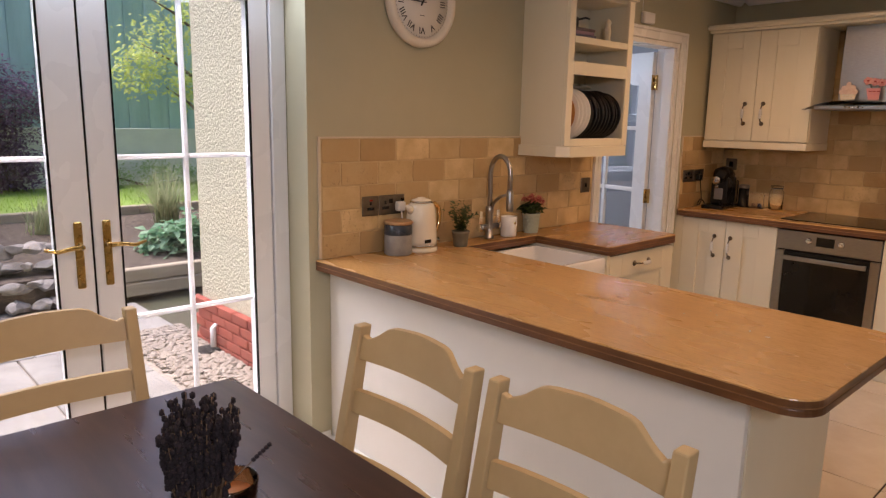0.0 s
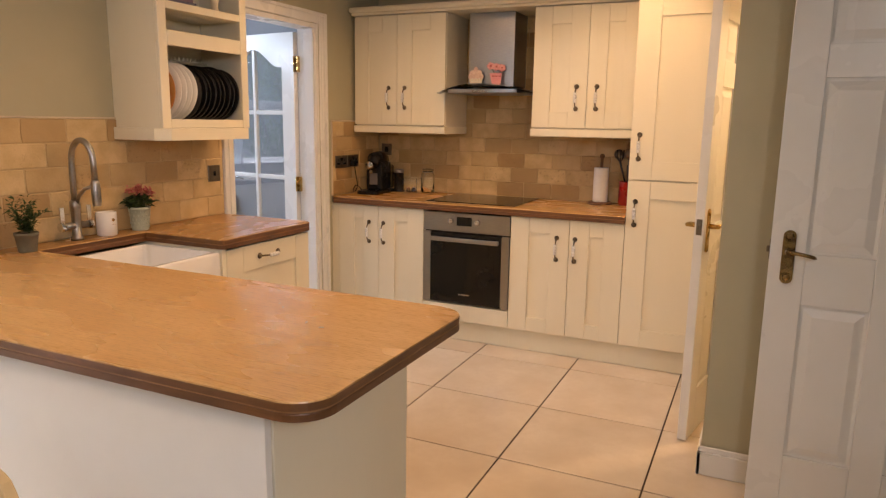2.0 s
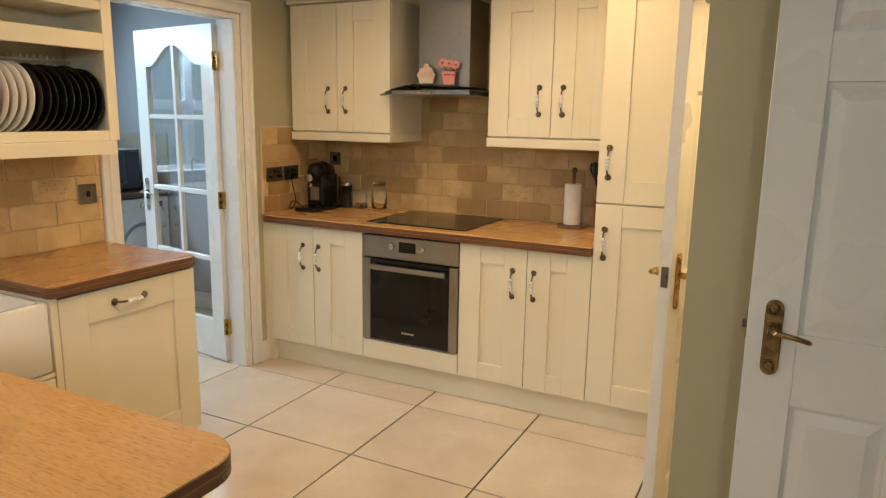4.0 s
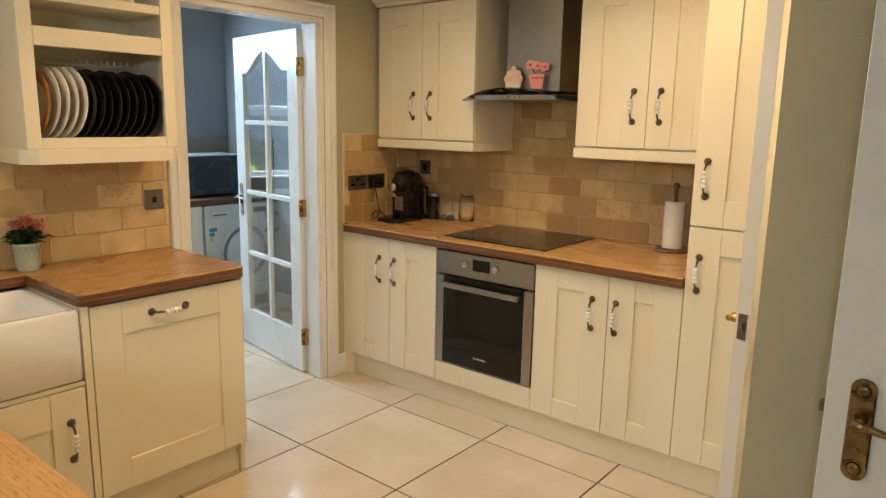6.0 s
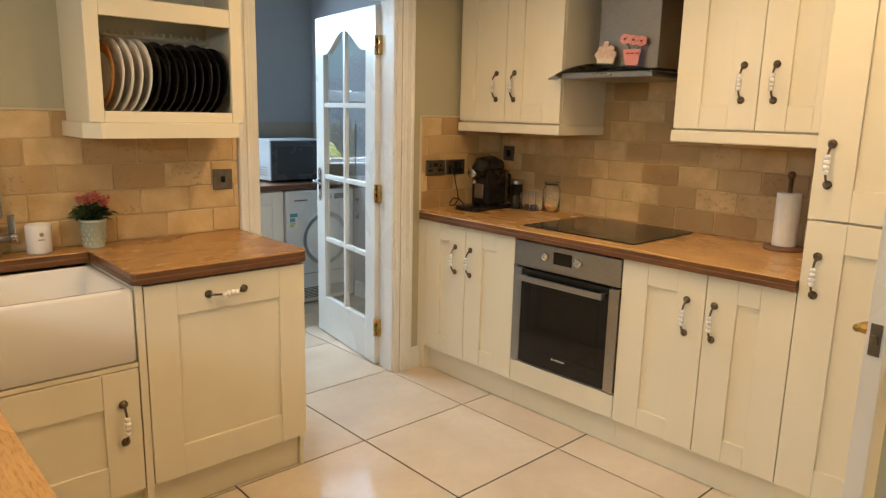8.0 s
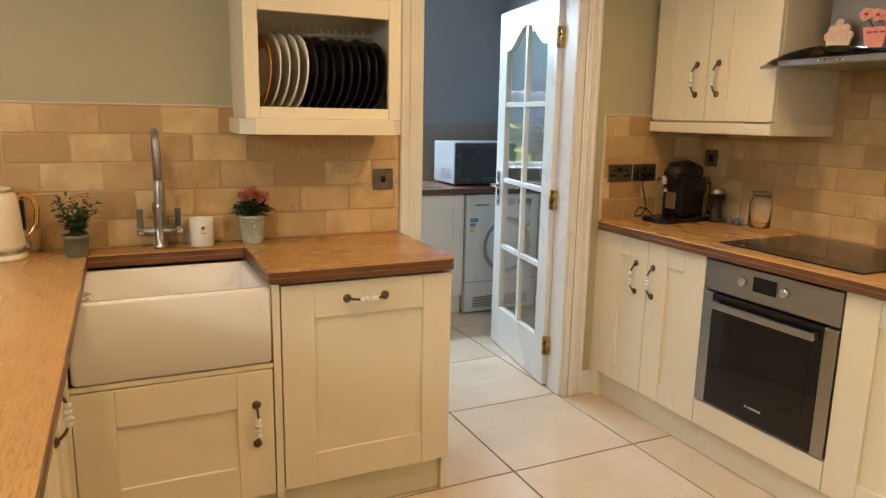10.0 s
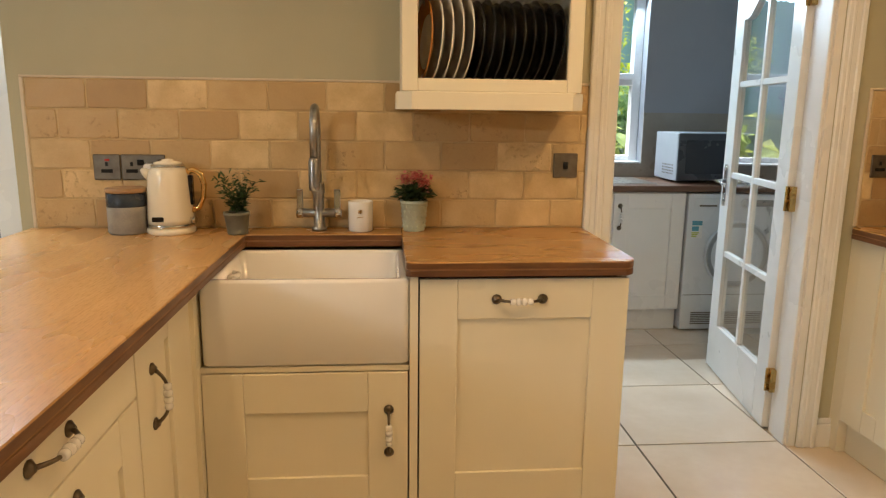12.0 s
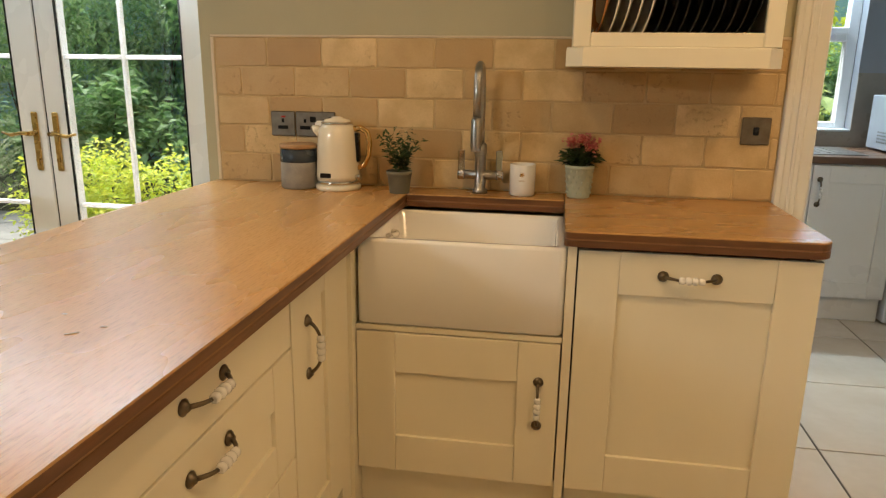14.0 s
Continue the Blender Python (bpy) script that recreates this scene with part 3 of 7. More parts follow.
# ---- cabinets ----
def handle_bm(b, cx, cy, cz, upright=True, length=0.134):
    """A bow handle: two pewter feet, and white ceramic beads between them. It stands out to -y."""
    n = 14
    pts, rad = [], []
    for k in range(n + 1):
        u = -1 + 2 * k / n
        out = 0.030 * (1 - abs(u) ** 3.2) + 0.004
        w = u * length / 2
        pts.append((cx, cy - out, cz + w) if upright else (cx + w, cy - out, cz))
        rad.append(0.0038 + 0.0015 * abs(u) ** 4)
    tube(b, pts, rad, 8, 0)
    for u in (-1, 1):
        w = u * length / 2
        p = (cx, cz + w) if upright else (cx + w, cz)
        lathe(b, [(0.0145, 0.0), (0.015, -0.003), (0.009, -0.008), (0.0055, -0.012)], p[0], p[1], 12, 0, "y", cy)
    for k in range(4):
        w0 = (k - 1.5) * 0.0162
        r = 0.0112 if k in (1, 2) else 0.0098
        prof = [(0.006, -0.0082), (r * 0.93, -0.0052), (r, 0.0), (r * 0.93, 0.0052), (0.006, 0.0082)]
        if upright:
            lathe(b, prof, cx, cy - 0.034, 12, 1, "z", cz + w0)
        else:
            lathe(b, prof, cy - 0.034, cz, 12, 1, "x", cx + w0)


def front(parent, x0, x1, z0, z1, y=0.0, name="door", handle=None, rails=None, stile=0.085, flat=False):
    """A shaker front, its outer face at y; handle is (x, z, upright)."""
    g = 0.0018
    x0, x1, z0, z1 = x0 + g, x1 - g, z0 + g, z1 - g
    b = bm_new()
    t = 0.020
    if flat:
        box(b, x0, x1, y, y + t, z0, z1, 0.0015)
    else:
        top, bot = rails or (0.09, 0.09)
        box(b, x0 + stile - 0.004, x1 - stile + 0.004, y + 0.011, y + t - 0.001, z0 + bot - 0.004, z1 - top + 0.004)
    d = part(name, b, CREAM, parent)
    if not flat:
        for xa, xb in ((x0, x0 + stile), (x1 - stile, x1)):
            b = bm_new()
            box(b, xa, xb, y, y + t, z0, z1, 0.0012)
            part("stile", b, CREAM, d)
        for za, zb in ((z1 - top, z1), (z0, z0 + bot)):
            b = bm_new()
            box(b, x0 + stile + 0.0006, x1 - stile - 0.0006, y + 0.0008, y + t, za, zb, 0.0012)
            part("rail", b, CREAM, d)
    if handle:
        hb = bm_new()
        handle_bm(hb, handle[0], y, handle[1], handle[2])
        part("handle", hb, [PEWTER, CERAMIC], d, "pewter bow handle with white ceramic beads")
    return d


def carcass(parent, w, depth, z0, z1, name="carcass", side=0.0):
    b = bm_new()
    box(b, -w / 2 + side, w / 2 - side, 0.021, depth, z0, z1)
    return part(name, b, CREAM_IN, parent)


def plinth(parent, x0, x1, y0=0.04, h=0.135):
    b = bm_new()
    box(b, x0, x1, y0, y0 + 0.018, 0.002, h, 0.001)
    return part("plinth", b, CREAM, parent)


GRP_BASE, GRP_WALL = "cream kitchen base units", "cream kitchen wall units"
DEP = 0.62


def at_east(y, x=4.58, z=0.0):
    return pose(x, y, z, 0, 0, -90)


def base_two_door(m, w, div, label):
    """Double-door base unit; div: where the doors meet, from the unit's middle."""
    u = thing("base_cabinet", m, label, "kitchen cabinet", GRP_BASE)
    carcass(u, w, DEP, 0.136, 0.866)
    front(u, -w / 2, div, 0.139, 0.864, handle=(div - 0.075, 0.683, True), stile=0.118)
    front(u, div, w / 2, 0.139, 0.864, handle=(div + 0.037, 0.683, True), stile=0.118)
    plinth(u, -w / 2, w / 2)
    return u


# east run: units from the doorway to the tall cupboard
ua = base_two_door(at_east((2.431 + 1.775) / 2), 0.656, -0.013, "cream shaker double-door base cabinet beside an oven")
b = bm_new()
box(b, -0.388, -0.3285, 0.002, 0.05, 0.002, 0.866)
part("filler", b, CREAM, ua)
base_two_door(at_east((1.173 + 0.478) / 2), 0.695, 0.024, "cream shaker double-door base cabinet under a worktop")

# built-under oven
ov = thing("oven_housing", at_east(1.474), "cream oven housing with a drawer front below", "kitchen cabinet", GRP_BASE)
front(ov, -0.301, 0.301, 0.139, 0.252, flat=True, name="drawer_front")
plinth(ov, -0.301, 0.301)
b = bm_new()
box(b, -0.301, 0.301, 0.3, DEP, 0.252, 0.866)
part("back_panel", b, CREAM_IN, ov)
b = bm_new()
box(b, -0.301, 0.301, 0.03, 0.3, 0.2, 0.251)
part("shelf", b, CREAM_IN, ov)
oven = thing("oven", at_east(1.474), "built-in stainless steel electric oven with black glass door", "oven")
b = bm_new()
box(b, -0.295, 0.295, 0.02, 0.29, 0.254, 0.855)
part("body", b, SOFT_BLACK, oven)
b = bm_new()
box(b, -0.297, 0.297, -0.004, 0.019, 0.734, 0.856, 0.002)
cp = part("control_panel", b, STEEL, oven, "brushed steel control panel")
b = bm_new()
box(b, -0.062, 0.042, -0.006, -0.0038, 0.775, 0.832, 0.001)
part("display", b, BLACK_GLASS, cp)
for kx in (-0.103, 0.082):
    b = bm_new()
    lathe(b, [(0.019, 0.0), (0.018, -0.016), (0.016, -0.018), (0.002, -0.018)], kx, 0.803, 20, 0, "y", -0.004)
    part("knob", b, CHROME, cp)
b = bm_new()
box(b, -0.245, 0.245, -0.008, 0.018, 0.262, 0.724, 0.003)
od = part("door", b, BLACK_GLASS, oven, "black glass oven door")
b = bm_new()
box(b, -0.297, -0.2465, -0.007, 0.018, 0.258, 0.724, 0.002)
part("side_trim", b, STEEL, oven)
b = bm_new()
box(b, 0.2465, 0.297, -0.007, 0.018, 0.258, 0.724, 0.002)
part("side_trim", b, STEEL, oven)
b = bm_new()
box(b, -0.235, 0.235, -0.046, -0.030, 0.672, 0.700, 0.005, seg=2)
for hx in (-0.22, 0.22):
    box(b, hx - 0.01, hx + 0.01, -0.032, -0.006, 0.676, 0.696)
part("handle", b, STEEL, od, "straight steel bar handle")
b = bm_new()
box(b, -0.20, 0.20, -0.0095, -0.0085, 0.36, 0.64)
part("window", b, BLACK_GLASS, od)
b = bm_new()
box(b, -0.04, -0.03, -0.0095, -0.0083, 0.318, 0.328)
box(b, -0.024, 0.036, -0.0095, -0.0083, 0.319, 0.327)
part("maker_mark", b, CHROME, od)

# tall cupboard
tall = thing("tall_cupboard", at_east(0.20), "tall cream shaker larder cupboard with two doors", "kitchen cabinet", GRP_BASE)
carcass(tall, 0.556, DEP, 0.136, 2.15)
front(tall, -0.278, 0.278, 0.139, 1.118, handle=(-0.228, 0.932, True), rails=(0.10, 0.105), stile=0.125)
front(tall, -0.278, 0.278, 1.122, 2.145, handle=(-0.228, 1.308, True), rails=(0.13, 0.105), stile=0.125)
plinth(tall, -0.278, 0.278)
b = bm_new()
box(b, -0.29, 0.29, -0.022, DEP, 2.151, 2.172, 0.004)
box(b, -0.305, 0.305, -0.04, DEP, 2.172, 2.20, 0.008)
part("cornice", b, CREAM, tall)


def wall_unit(y0, y1, x_front, div, label):
    w = y0 - y1
    u = thing("wall_cabinet", pose(x_front, (y0 + y1) / 2, 0, 0, 0, -90), label, "kitchen cabinet", GRP_WALL)
    d = EW - x_front - 0.002
    b = bm_new()
    box(b, -w / 2, w / 2, 0.021, d, 1.397, 2.14)
    part("carcass", b, CREAM_IN, u)
    front(u, -w / 2, div, 1.402, 2.136, handle=(div - 0.065, 1.587, True), stile=0.112, rails=(0.105, 0.095))
    front(u, div, w / 2, 1.402, 2.136, handle=(div + 0.06, 1.587, True), stile=0.112, rails=(0.105, 0.095))
    b = bm_new()
    box(b, -w / 2 - 0.004, w / 2 + 0.004, -0.008, d, 1.347, 1.396, 0.004)
    part("pelmet", b, CREAM, u)
    return u


wall_unit(2.462, 1.757, 4.845, -0.013, "cream shaker double wall cabinet beside a cooker hood")
wall_unit(1.150, 0.479, 4.845, 0.012, "cream shaker double wall cabinet beside a tall cupboard")
b = bm_new()
box(b, 4.825, EW - 0.002, 0.480, 2.475, 2.141, 2.160, 0.004)
box(b, 4.805, EW - 0.002, 0.480, 2.488, 2.160, 2.195, 0.01)
cor = tagged(link("cornice", b, CREAM), "long cream cornice over wall cabinets and hood", "cornice")

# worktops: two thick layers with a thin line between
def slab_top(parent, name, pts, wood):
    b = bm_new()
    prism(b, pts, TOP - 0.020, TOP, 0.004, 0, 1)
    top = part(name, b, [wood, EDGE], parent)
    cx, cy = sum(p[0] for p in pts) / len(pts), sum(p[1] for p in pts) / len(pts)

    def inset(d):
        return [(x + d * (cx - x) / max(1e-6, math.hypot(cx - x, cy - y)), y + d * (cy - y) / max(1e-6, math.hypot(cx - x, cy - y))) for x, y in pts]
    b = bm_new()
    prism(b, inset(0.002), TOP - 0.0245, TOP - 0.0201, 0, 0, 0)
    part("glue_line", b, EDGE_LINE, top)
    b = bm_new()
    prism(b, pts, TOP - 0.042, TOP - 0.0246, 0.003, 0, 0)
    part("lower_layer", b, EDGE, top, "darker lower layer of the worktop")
    return top


PX0, PX1, PY0 = 1.555, 2.312, 0.508
R = 0.085
top_l = thing("worktop", pose(0, 0, 0), "L-shaped oiled oak worktop and breakfast bar with rounded corners", "worktop")
pen = arc(PX0 + R, PY0 + R, R, 180, 270, 8) + arc(PX1 - R, PY0 + R, R, 270, 360, 8) + [(PX1, NW - 0.002), (PX0, NW - 0.002)]
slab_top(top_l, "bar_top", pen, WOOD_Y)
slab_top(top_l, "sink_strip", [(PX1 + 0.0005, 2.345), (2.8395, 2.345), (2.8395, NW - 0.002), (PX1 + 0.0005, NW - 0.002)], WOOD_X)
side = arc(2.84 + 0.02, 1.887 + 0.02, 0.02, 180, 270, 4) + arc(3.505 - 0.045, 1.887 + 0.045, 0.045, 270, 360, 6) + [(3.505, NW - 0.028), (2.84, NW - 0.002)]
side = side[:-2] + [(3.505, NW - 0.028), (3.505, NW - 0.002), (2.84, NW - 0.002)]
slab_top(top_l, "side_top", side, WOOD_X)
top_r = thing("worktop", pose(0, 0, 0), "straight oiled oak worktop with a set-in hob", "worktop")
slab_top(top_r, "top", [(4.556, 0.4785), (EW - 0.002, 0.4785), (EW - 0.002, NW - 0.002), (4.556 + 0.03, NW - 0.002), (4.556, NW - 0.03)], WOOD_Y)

hob = thing("hob", pose(0, 0, 0), "black glass ceramic hob set on the worktop", "hob")
b = bm_new()
box(b, 4.655, 5.17, 1.175, 1.795, TOP + 0.0008, TOP + 0.006, 0.002)
part("glass_top", b, BLACK_GLASS, hob)
# peninsula: drawers and a corner door face the kitchen, a white panel the dining side
pn = thing("peninsula_cabinet", pose(2.25, 1.2, 0, 0, 0, 90), "cream peninsula unit with deep drawers and a corner door", "kitchen cabinet", GRP_BASE)
Y = lambda y: y - 1.2
b = bm_new()
box(b, Y(0.694), Y(1.90), 0.021, 0.58, 0.136, 0.866)
part("carcass", b, CREAM_IN, pn)
front(pn, Y(0.694), Y(1.452), 0.712, 0.864, flat=True, name="drawer_front", handle=(Y(1.075), 0.790, False))
front(pn, Y(0.694), Y(1.452), 0.442, 0.710, name="drawer_front", handle=(Y(1.078), 0.660, False), rails=(0.10, 0.08), stile=0.1)
front(pn, Y(0.694), Y(1.452), 0.139, 0.440, name="drawer_front", handle=(Y(1.078), 0.385, False), rails=(0.10, 0.08), stile=0.1)
front(pn, Y(1.456), Y(1.80), 0.139, 0.864, handle=(Y(1.55), 0.672, True), stile=0.115)
b = bm_new()
box(b, Y(1.802), Y(1.905), 0.004, 0.03, 0.002, 0.866, 0.001)
part("corner_post", b, CREAM, pn)
plinth(pn, Y(0.694), Y(1.944), 0.06)
b = bm_new()
box(b, Y(0.674), Y(0.693), -0.002, 0.60, 0.002, 0.867, 0.001)
part("end_panel", b, CREAM, pn)
b = bm_new()
box(b, Y(0.676), Y(NW - 0.002), 0.605, 0.625, 0.002, 0.866, 0.001)
part("back_panel", b, PANEL_WHITE, pn, "plain white painted back panel")
b = bm_new()
box(b, Y(1.875), Y(1.955), -0.0085, 0.05, 0.002, 0.866)
part("corner_filler", b, CREAM, pn)
b = bm_new()
box(b, 1.606, 1.624, 0.68, NW - 0.02, 0.002, 0.10, 0.004)
struct("baseboard_bar", b, GLOSS_WHITE, "white skirting on the breakfast bar", "skirting")

# sink unit and integrated dishwasher front
su = thing("sink_cabinet", pose(2.5525, 1.905, 0), "cream cabinet with one door below a butler sink", "kitchen cabinet", GRP_BASE)
b = bm_new()
box(b, -0.295, 0.295, 0.021, 0.56, 0.136, 0.594)
part("carcass", b, CREAM_IN, su)
front(su, -0.293, 0.295, 0.139, 0.583, handle=(0.238, 0.40, True), rails=(0.12, 0.115), stile=0.115)
b = bm_new()
box(b, -0.295, 0.297, 0.006, 0.022, 0.585, 0.601, 0.001)
part("sink_rail", b, CREAM, su)
plinth(su, -0.30, 0.33)
du = thing("dishwasher_unit", pose(3.175, 1.905, 0), "cream integrated dishwasher front with a handle on top", "dishwasher", GRP_BASE)
b = bm_new()
box(b, -0.29, 0.285, 0.024, 0.56, 0.136, 0.866)
part("body", b, DARK_GAP, du)
front(du, -0.297, 0.315, 0.139, 0.858, handle=(-0.008, 0.797, False), rails=(0.118, 0.115), stile=0.108)
plinth(du, -0.30, 0.295)
b = bm_new()
box(b, 0.2955, 0.313, 0.0215, 0.58, 0.002, 0.867, 0.001)
part("end_panel", b, CREAM, du)
b = bm_new()
box(b, -0.3242, -0.3002, -0.001, 0.56, 0.002, 0.866)
part("side_panel", b, CREAM, du)

# butler sink
sk = thing("butler_sink", pose(2.5575, 2.132, 0.604), "deep white glazed butler sink", "sink")
b = bm_new()
w, d, h, t = 0.2925, 0.227, 0.252, 0.030


def ring_rect(b, hw, hd, z, r, n=5):
    out = arc(hw - r, hd - r, r, 0, 90, n) + arc(-hw + r, hd - r, r, 90, 180, n) + arc(-hw + r, -hd + r, r, 180, 270, n) + arc(hw - r, -hd + r, r, 270, 360, n)
    return [b.verts.new((x, y, z)) for x, y in out]


loops = [ring_rect(b, w - 0.008, d - 0.008, 0, 0.014), ring_rect(b, w, d, 0.008, 0.02), ring_rect(b, w, d, h - 0.010, 0.02), ring_rect(b, w - 0.003, d - 0.003, h - 0.003, 0.018), ring_rect(b, w - 0.010, d - 0.010, h, 0.014),
         ring_rect(b, w - t + 0.006, d - t + 0.006, h, 0.02), ring_rect(b, w - t, d - t, h - 0.008, 0.022), ring_rect(b, w - t - 0.008, d - t - 0.008, 0.050, 0.03), ring_rect(b, w - t - 0.03, d - t - 0.03, 0.035, 0.03)]
for la, lb_ in zip(loops, loops[1:]):
    for k in range(len(la)):
        b.faces.new((la[k], la[(k + 1) % len(la)], lb_[(k + 1) % len(la)], lb_[k]))
b.faces.new(loops[0])
b.faces.new(loops[-1])
for f in b.faces:
    f.smooth = True
part("basin", b, CERAMIC, sk)
b = bm_new()
for oy in (-0.035, 0.035):
    pts = [(-w + t + 0.004 + 0.022 * math.sin(math.pi * k / 10), oy - 0.03 * math.cos(math.pi * k / 10), h - 0.045) for k in range(11)]
    tube(b, pts, 0.009, 10)
part("overflow_weir", b, CERAMIC, sk)
b = bm_new()
lathe(b, [(0.04, 0.036), (0.042, 0.039), (0.03, 0.0395), (0.028, 0.037)], 0, 0, 24)
part("waste", b, CHROME, sk)

# kitchen tap
tp = thing("kitchen_tap", pose(2.552, 2.425, TOP), "brushed steel swan-neck tap with a pull-out spray", "tap")
b = bm_new()
lathe(b, [(0.026, 0), (0.026, 0.012), (0.019, 0.016), (0.019, 0.13), (0.0215, 0.132), (0.0215, 0.165), (0.015, 0.17)], 0, 0, 20)
tube(b, [(-0.068, 0, 0.062), (0.068, 0, 0.062)], 0.0155, 14)
part("column", b, STEEL, tp)
for s in (-1, 1):
    b = bm_new()
    lathe(b, [(0.018, 0), (0.018, 0.02), (0.012, 0.024)], 0, 0.062, 16, 0, "x", s * 0.056 - (0.02 if s < 0 else 0))
    box(b, s * 0.064 - 0.011, s * 0.064 + 0.011, -0.004, 0.003, 0.07, 0.145, 0.002)
    part("lever", b, CHROME, tp, "flat upright steel lever")
b = bm_new()
pts = [(0, 0, 0.16), (0, 0, 0.25), (0, 0, 0.335)] + [(0, -0.066 + 0.066 * math.cos(a), 0.335 + 0.088 * math.sin(a)) for a in [math.pi * k / 14 for k in range(1, 15)]] + [(0, -0.133, 0.26)]
tube(b, pts, 0.0125, 14)
part("neck", b, STEEL, tp)
b = bm_new()
tube(b, [(0, -0.133, 0.262), (0, -0.134, 0.25), (0, -0.136, 0.17), (0, -0.136, 0.155)], [0.013, 0.018, 0.0185, 0.016], 14)
part("spray_head", b, STEEL, tp)
b = bm_new()
tube(b, [(0, -0.008, 0.15), (0, -0.03, 0.19), (0, -0.07, 0.222), (0, -0.12, 0.236)], 0.0085, 10)
part("spray_holder", b, STEEL, tp)

# ---- plate rack on the wall ----
rk = thing("plate_rack", pose(2.835, 2.19, 0), "cream open wall rack with shelves and upright plates", "wall rack")
W_, D_ = 0.565, 0.298
b = bm_new()
box(b, 0, 0.018, 0.018, D_, 1.385, 2.15)
part("side_panel", b, CREAM, rk)
b = bm_new()
box(b, W_ - 0.018, W_, 0.018, D_, 1.385, 2.15)
part("side_panel", b, CREAM, rk)
b = bm_new()
box(b, 0.018, W_ - 0.018, D_ - 0.012, D_ - 0.001, 1.386, 2.15)
part("back_panel", b, CREAM, rk)
b = bm_new()
box(b, 0, 0.049, 0, 0.018, 1.385, 2.15, 0.002)
box(b, W_ - 0.047, W_, 0, 0.018, 1.385, 2.15, 0.002)
box(b, 0.0495, W_ - 0.0475, 0.0006, 0.018, 1.742, 1.808, 0.002)
box(b, 0.0495, W_ - 0.0475, 0.0006, 0.018, 1.385, 1.424, 0.002)
part("face_frame", b, CREAM, rk)
for z0, z1, y0 in ((1.395, 1.412, 0.019), (1.79, 1.806, 0.019), (1.897, 1.930, 0.001), (2.13, 2.149, 0.019)):
    b = bm_new()
    box(b, 0.0495 if y0 < 0.01 else 0.0185, W_ - (0.0475 if y0 < 0.01 else 0.0185), y0, D_ - 0.013, z0, z1, 0.002)
    part("shelf", b, CREAM, rk)
b = bm_new()
prism(b, [(-0.016, D_), (-0.016, 0.04), (0.03, -0.016), (W_ - 0.03, -0.016), (W_ + 0.016, 0.04), (W_ + 0.016, D_)], 1.330, 1.3845, 0.004)
part("ledge", b, CREAM, rk)
b = bm_new()
prism(b, [(-0.016, D_), (-0.016, -0.016), (W_ + 0.016, -0.016), (W_ + 0.016, D_)], 2.1505, 2.172, 0.004)
prism(b, [(-0.034, D_), (-0.034, -0.034), (W_ + 0.034, -0.034), (W_ + 0.034, D_)], 2.1722, 2.20, 0.006)
part("cornice", b, CREAM, rk)
b = bm_new()
tube(b, [(0.02, D_ - 0.045, 1.70), (W_ - 0.02, D_ - 0.045, 1.70)], 0.007, 8)
dowel_rail = part("dowel_rail", b, CREAM, rk)
for k in range(17):
    x = 0.062 + k * 0.0275
    b = bm_new()
    tube(b, [(x, D_ - 0.06, 1.413), (x, D_ - 0.045, 1.70), (x, D_ - 0.044, 1.722)], 0.0048, 6)
    part("dowel", b, CREAM, dowel_rail)


def plate(x, mats, dia, label, tilt):
    r = dia / 2
    b = bm_new()
    prof = [(0.0, 0.0), (r * 0.55, 0.0), (r * 0.66, 0.004), (r * 0.98, 0.019), (r, 0.021), (r * 0.985, 0.024), (r * 0.66, 0.009), (r * 0.58, 0.005), (0.0, 0.005)]
    lathe(b, [(max(p, 0.0004), h) for p, h in prof], 0, 0, 36)
    if len(mats) > 1:
        for f in b.faces:
            c = f.calc_center_median()
            f.material_index = 1 if math.hypot(c.x, c.y) > r * 0.80 else 0
    o = link("plate", b, mats)
    o.matrix_world = pose(x, 2.335, 1.4125 + r, 0, -90 + tilt, 10)
    return tagged(o, label, "plate", "plates in the rack")


px = 2.926
plate(px, [PLATE_WHITE, PLATE_RIM], 0.262, "white dinner plate with brown rim in rack", 4)
for k in range(4):
    plate(px + 0.032 * (k + 1), [PLATE_WHITE], 0.272, "white glazed dinner plate standing in rack", 4)
for k in range(9):
    plate(px + 0.032 * (k + 5) + 0.002, [PLATE_BLACK], 0.262 + 0.006 * math.sin(k * 2.3), "glossy black dinner plate standing in rack", 4 + math.sin(k * 1.7))

# books and odds on the upper shelf of the rack
for k, (c, w_) in enumerate((((0.10, 0.10, 0.16), 0.20), ((0.25, 0.16, 0.22), 0.18), ((0.08, 0.06, 0.07), 0.19))):
    b = bm_new()
    z = 1.9305 + 0.016 * k
    box(b, 2.895 + 0.006 * k, 2.895 + w_, 2.215, 2.36, z, z + 0.0155, 0.002)
    bk = mat("book_cover", c, None, 20, 0.5)
    tagged(link("book", b, bk), "small closed book lying on rack shelf", "book", "books on rack shelf")
b = bm_new()
lathe(b, [(0.028, 0), (0.032, 0.01), (0.032, 0.05), (0.026, 0.055)], 2.97, 2.28, 18, 0, "z", 1.9795)
tube(b, [(2.99, 2.27, 2.02), (3.04, 2.25, 2.035), (3.06, 2.24, 2.03)], 0.005)
tagged(link("pan", b, SOFT_BLACK), "small dark pan on stacked books", "pan")
b = bm_new()
lathe(b, [(0.02, 0), (0.022, 0.004), (0.016, 0.03), (0.021, 0.06), (0.012, 0.09), (0.02, 0.105), (0.004, 0.125)], 3.27, 2.27, 16, 0, "z", 1.9305)
tagged(link("ornament", b, CREAM_PAINT), "small pale carved ornament on rack shelf", "ornament")

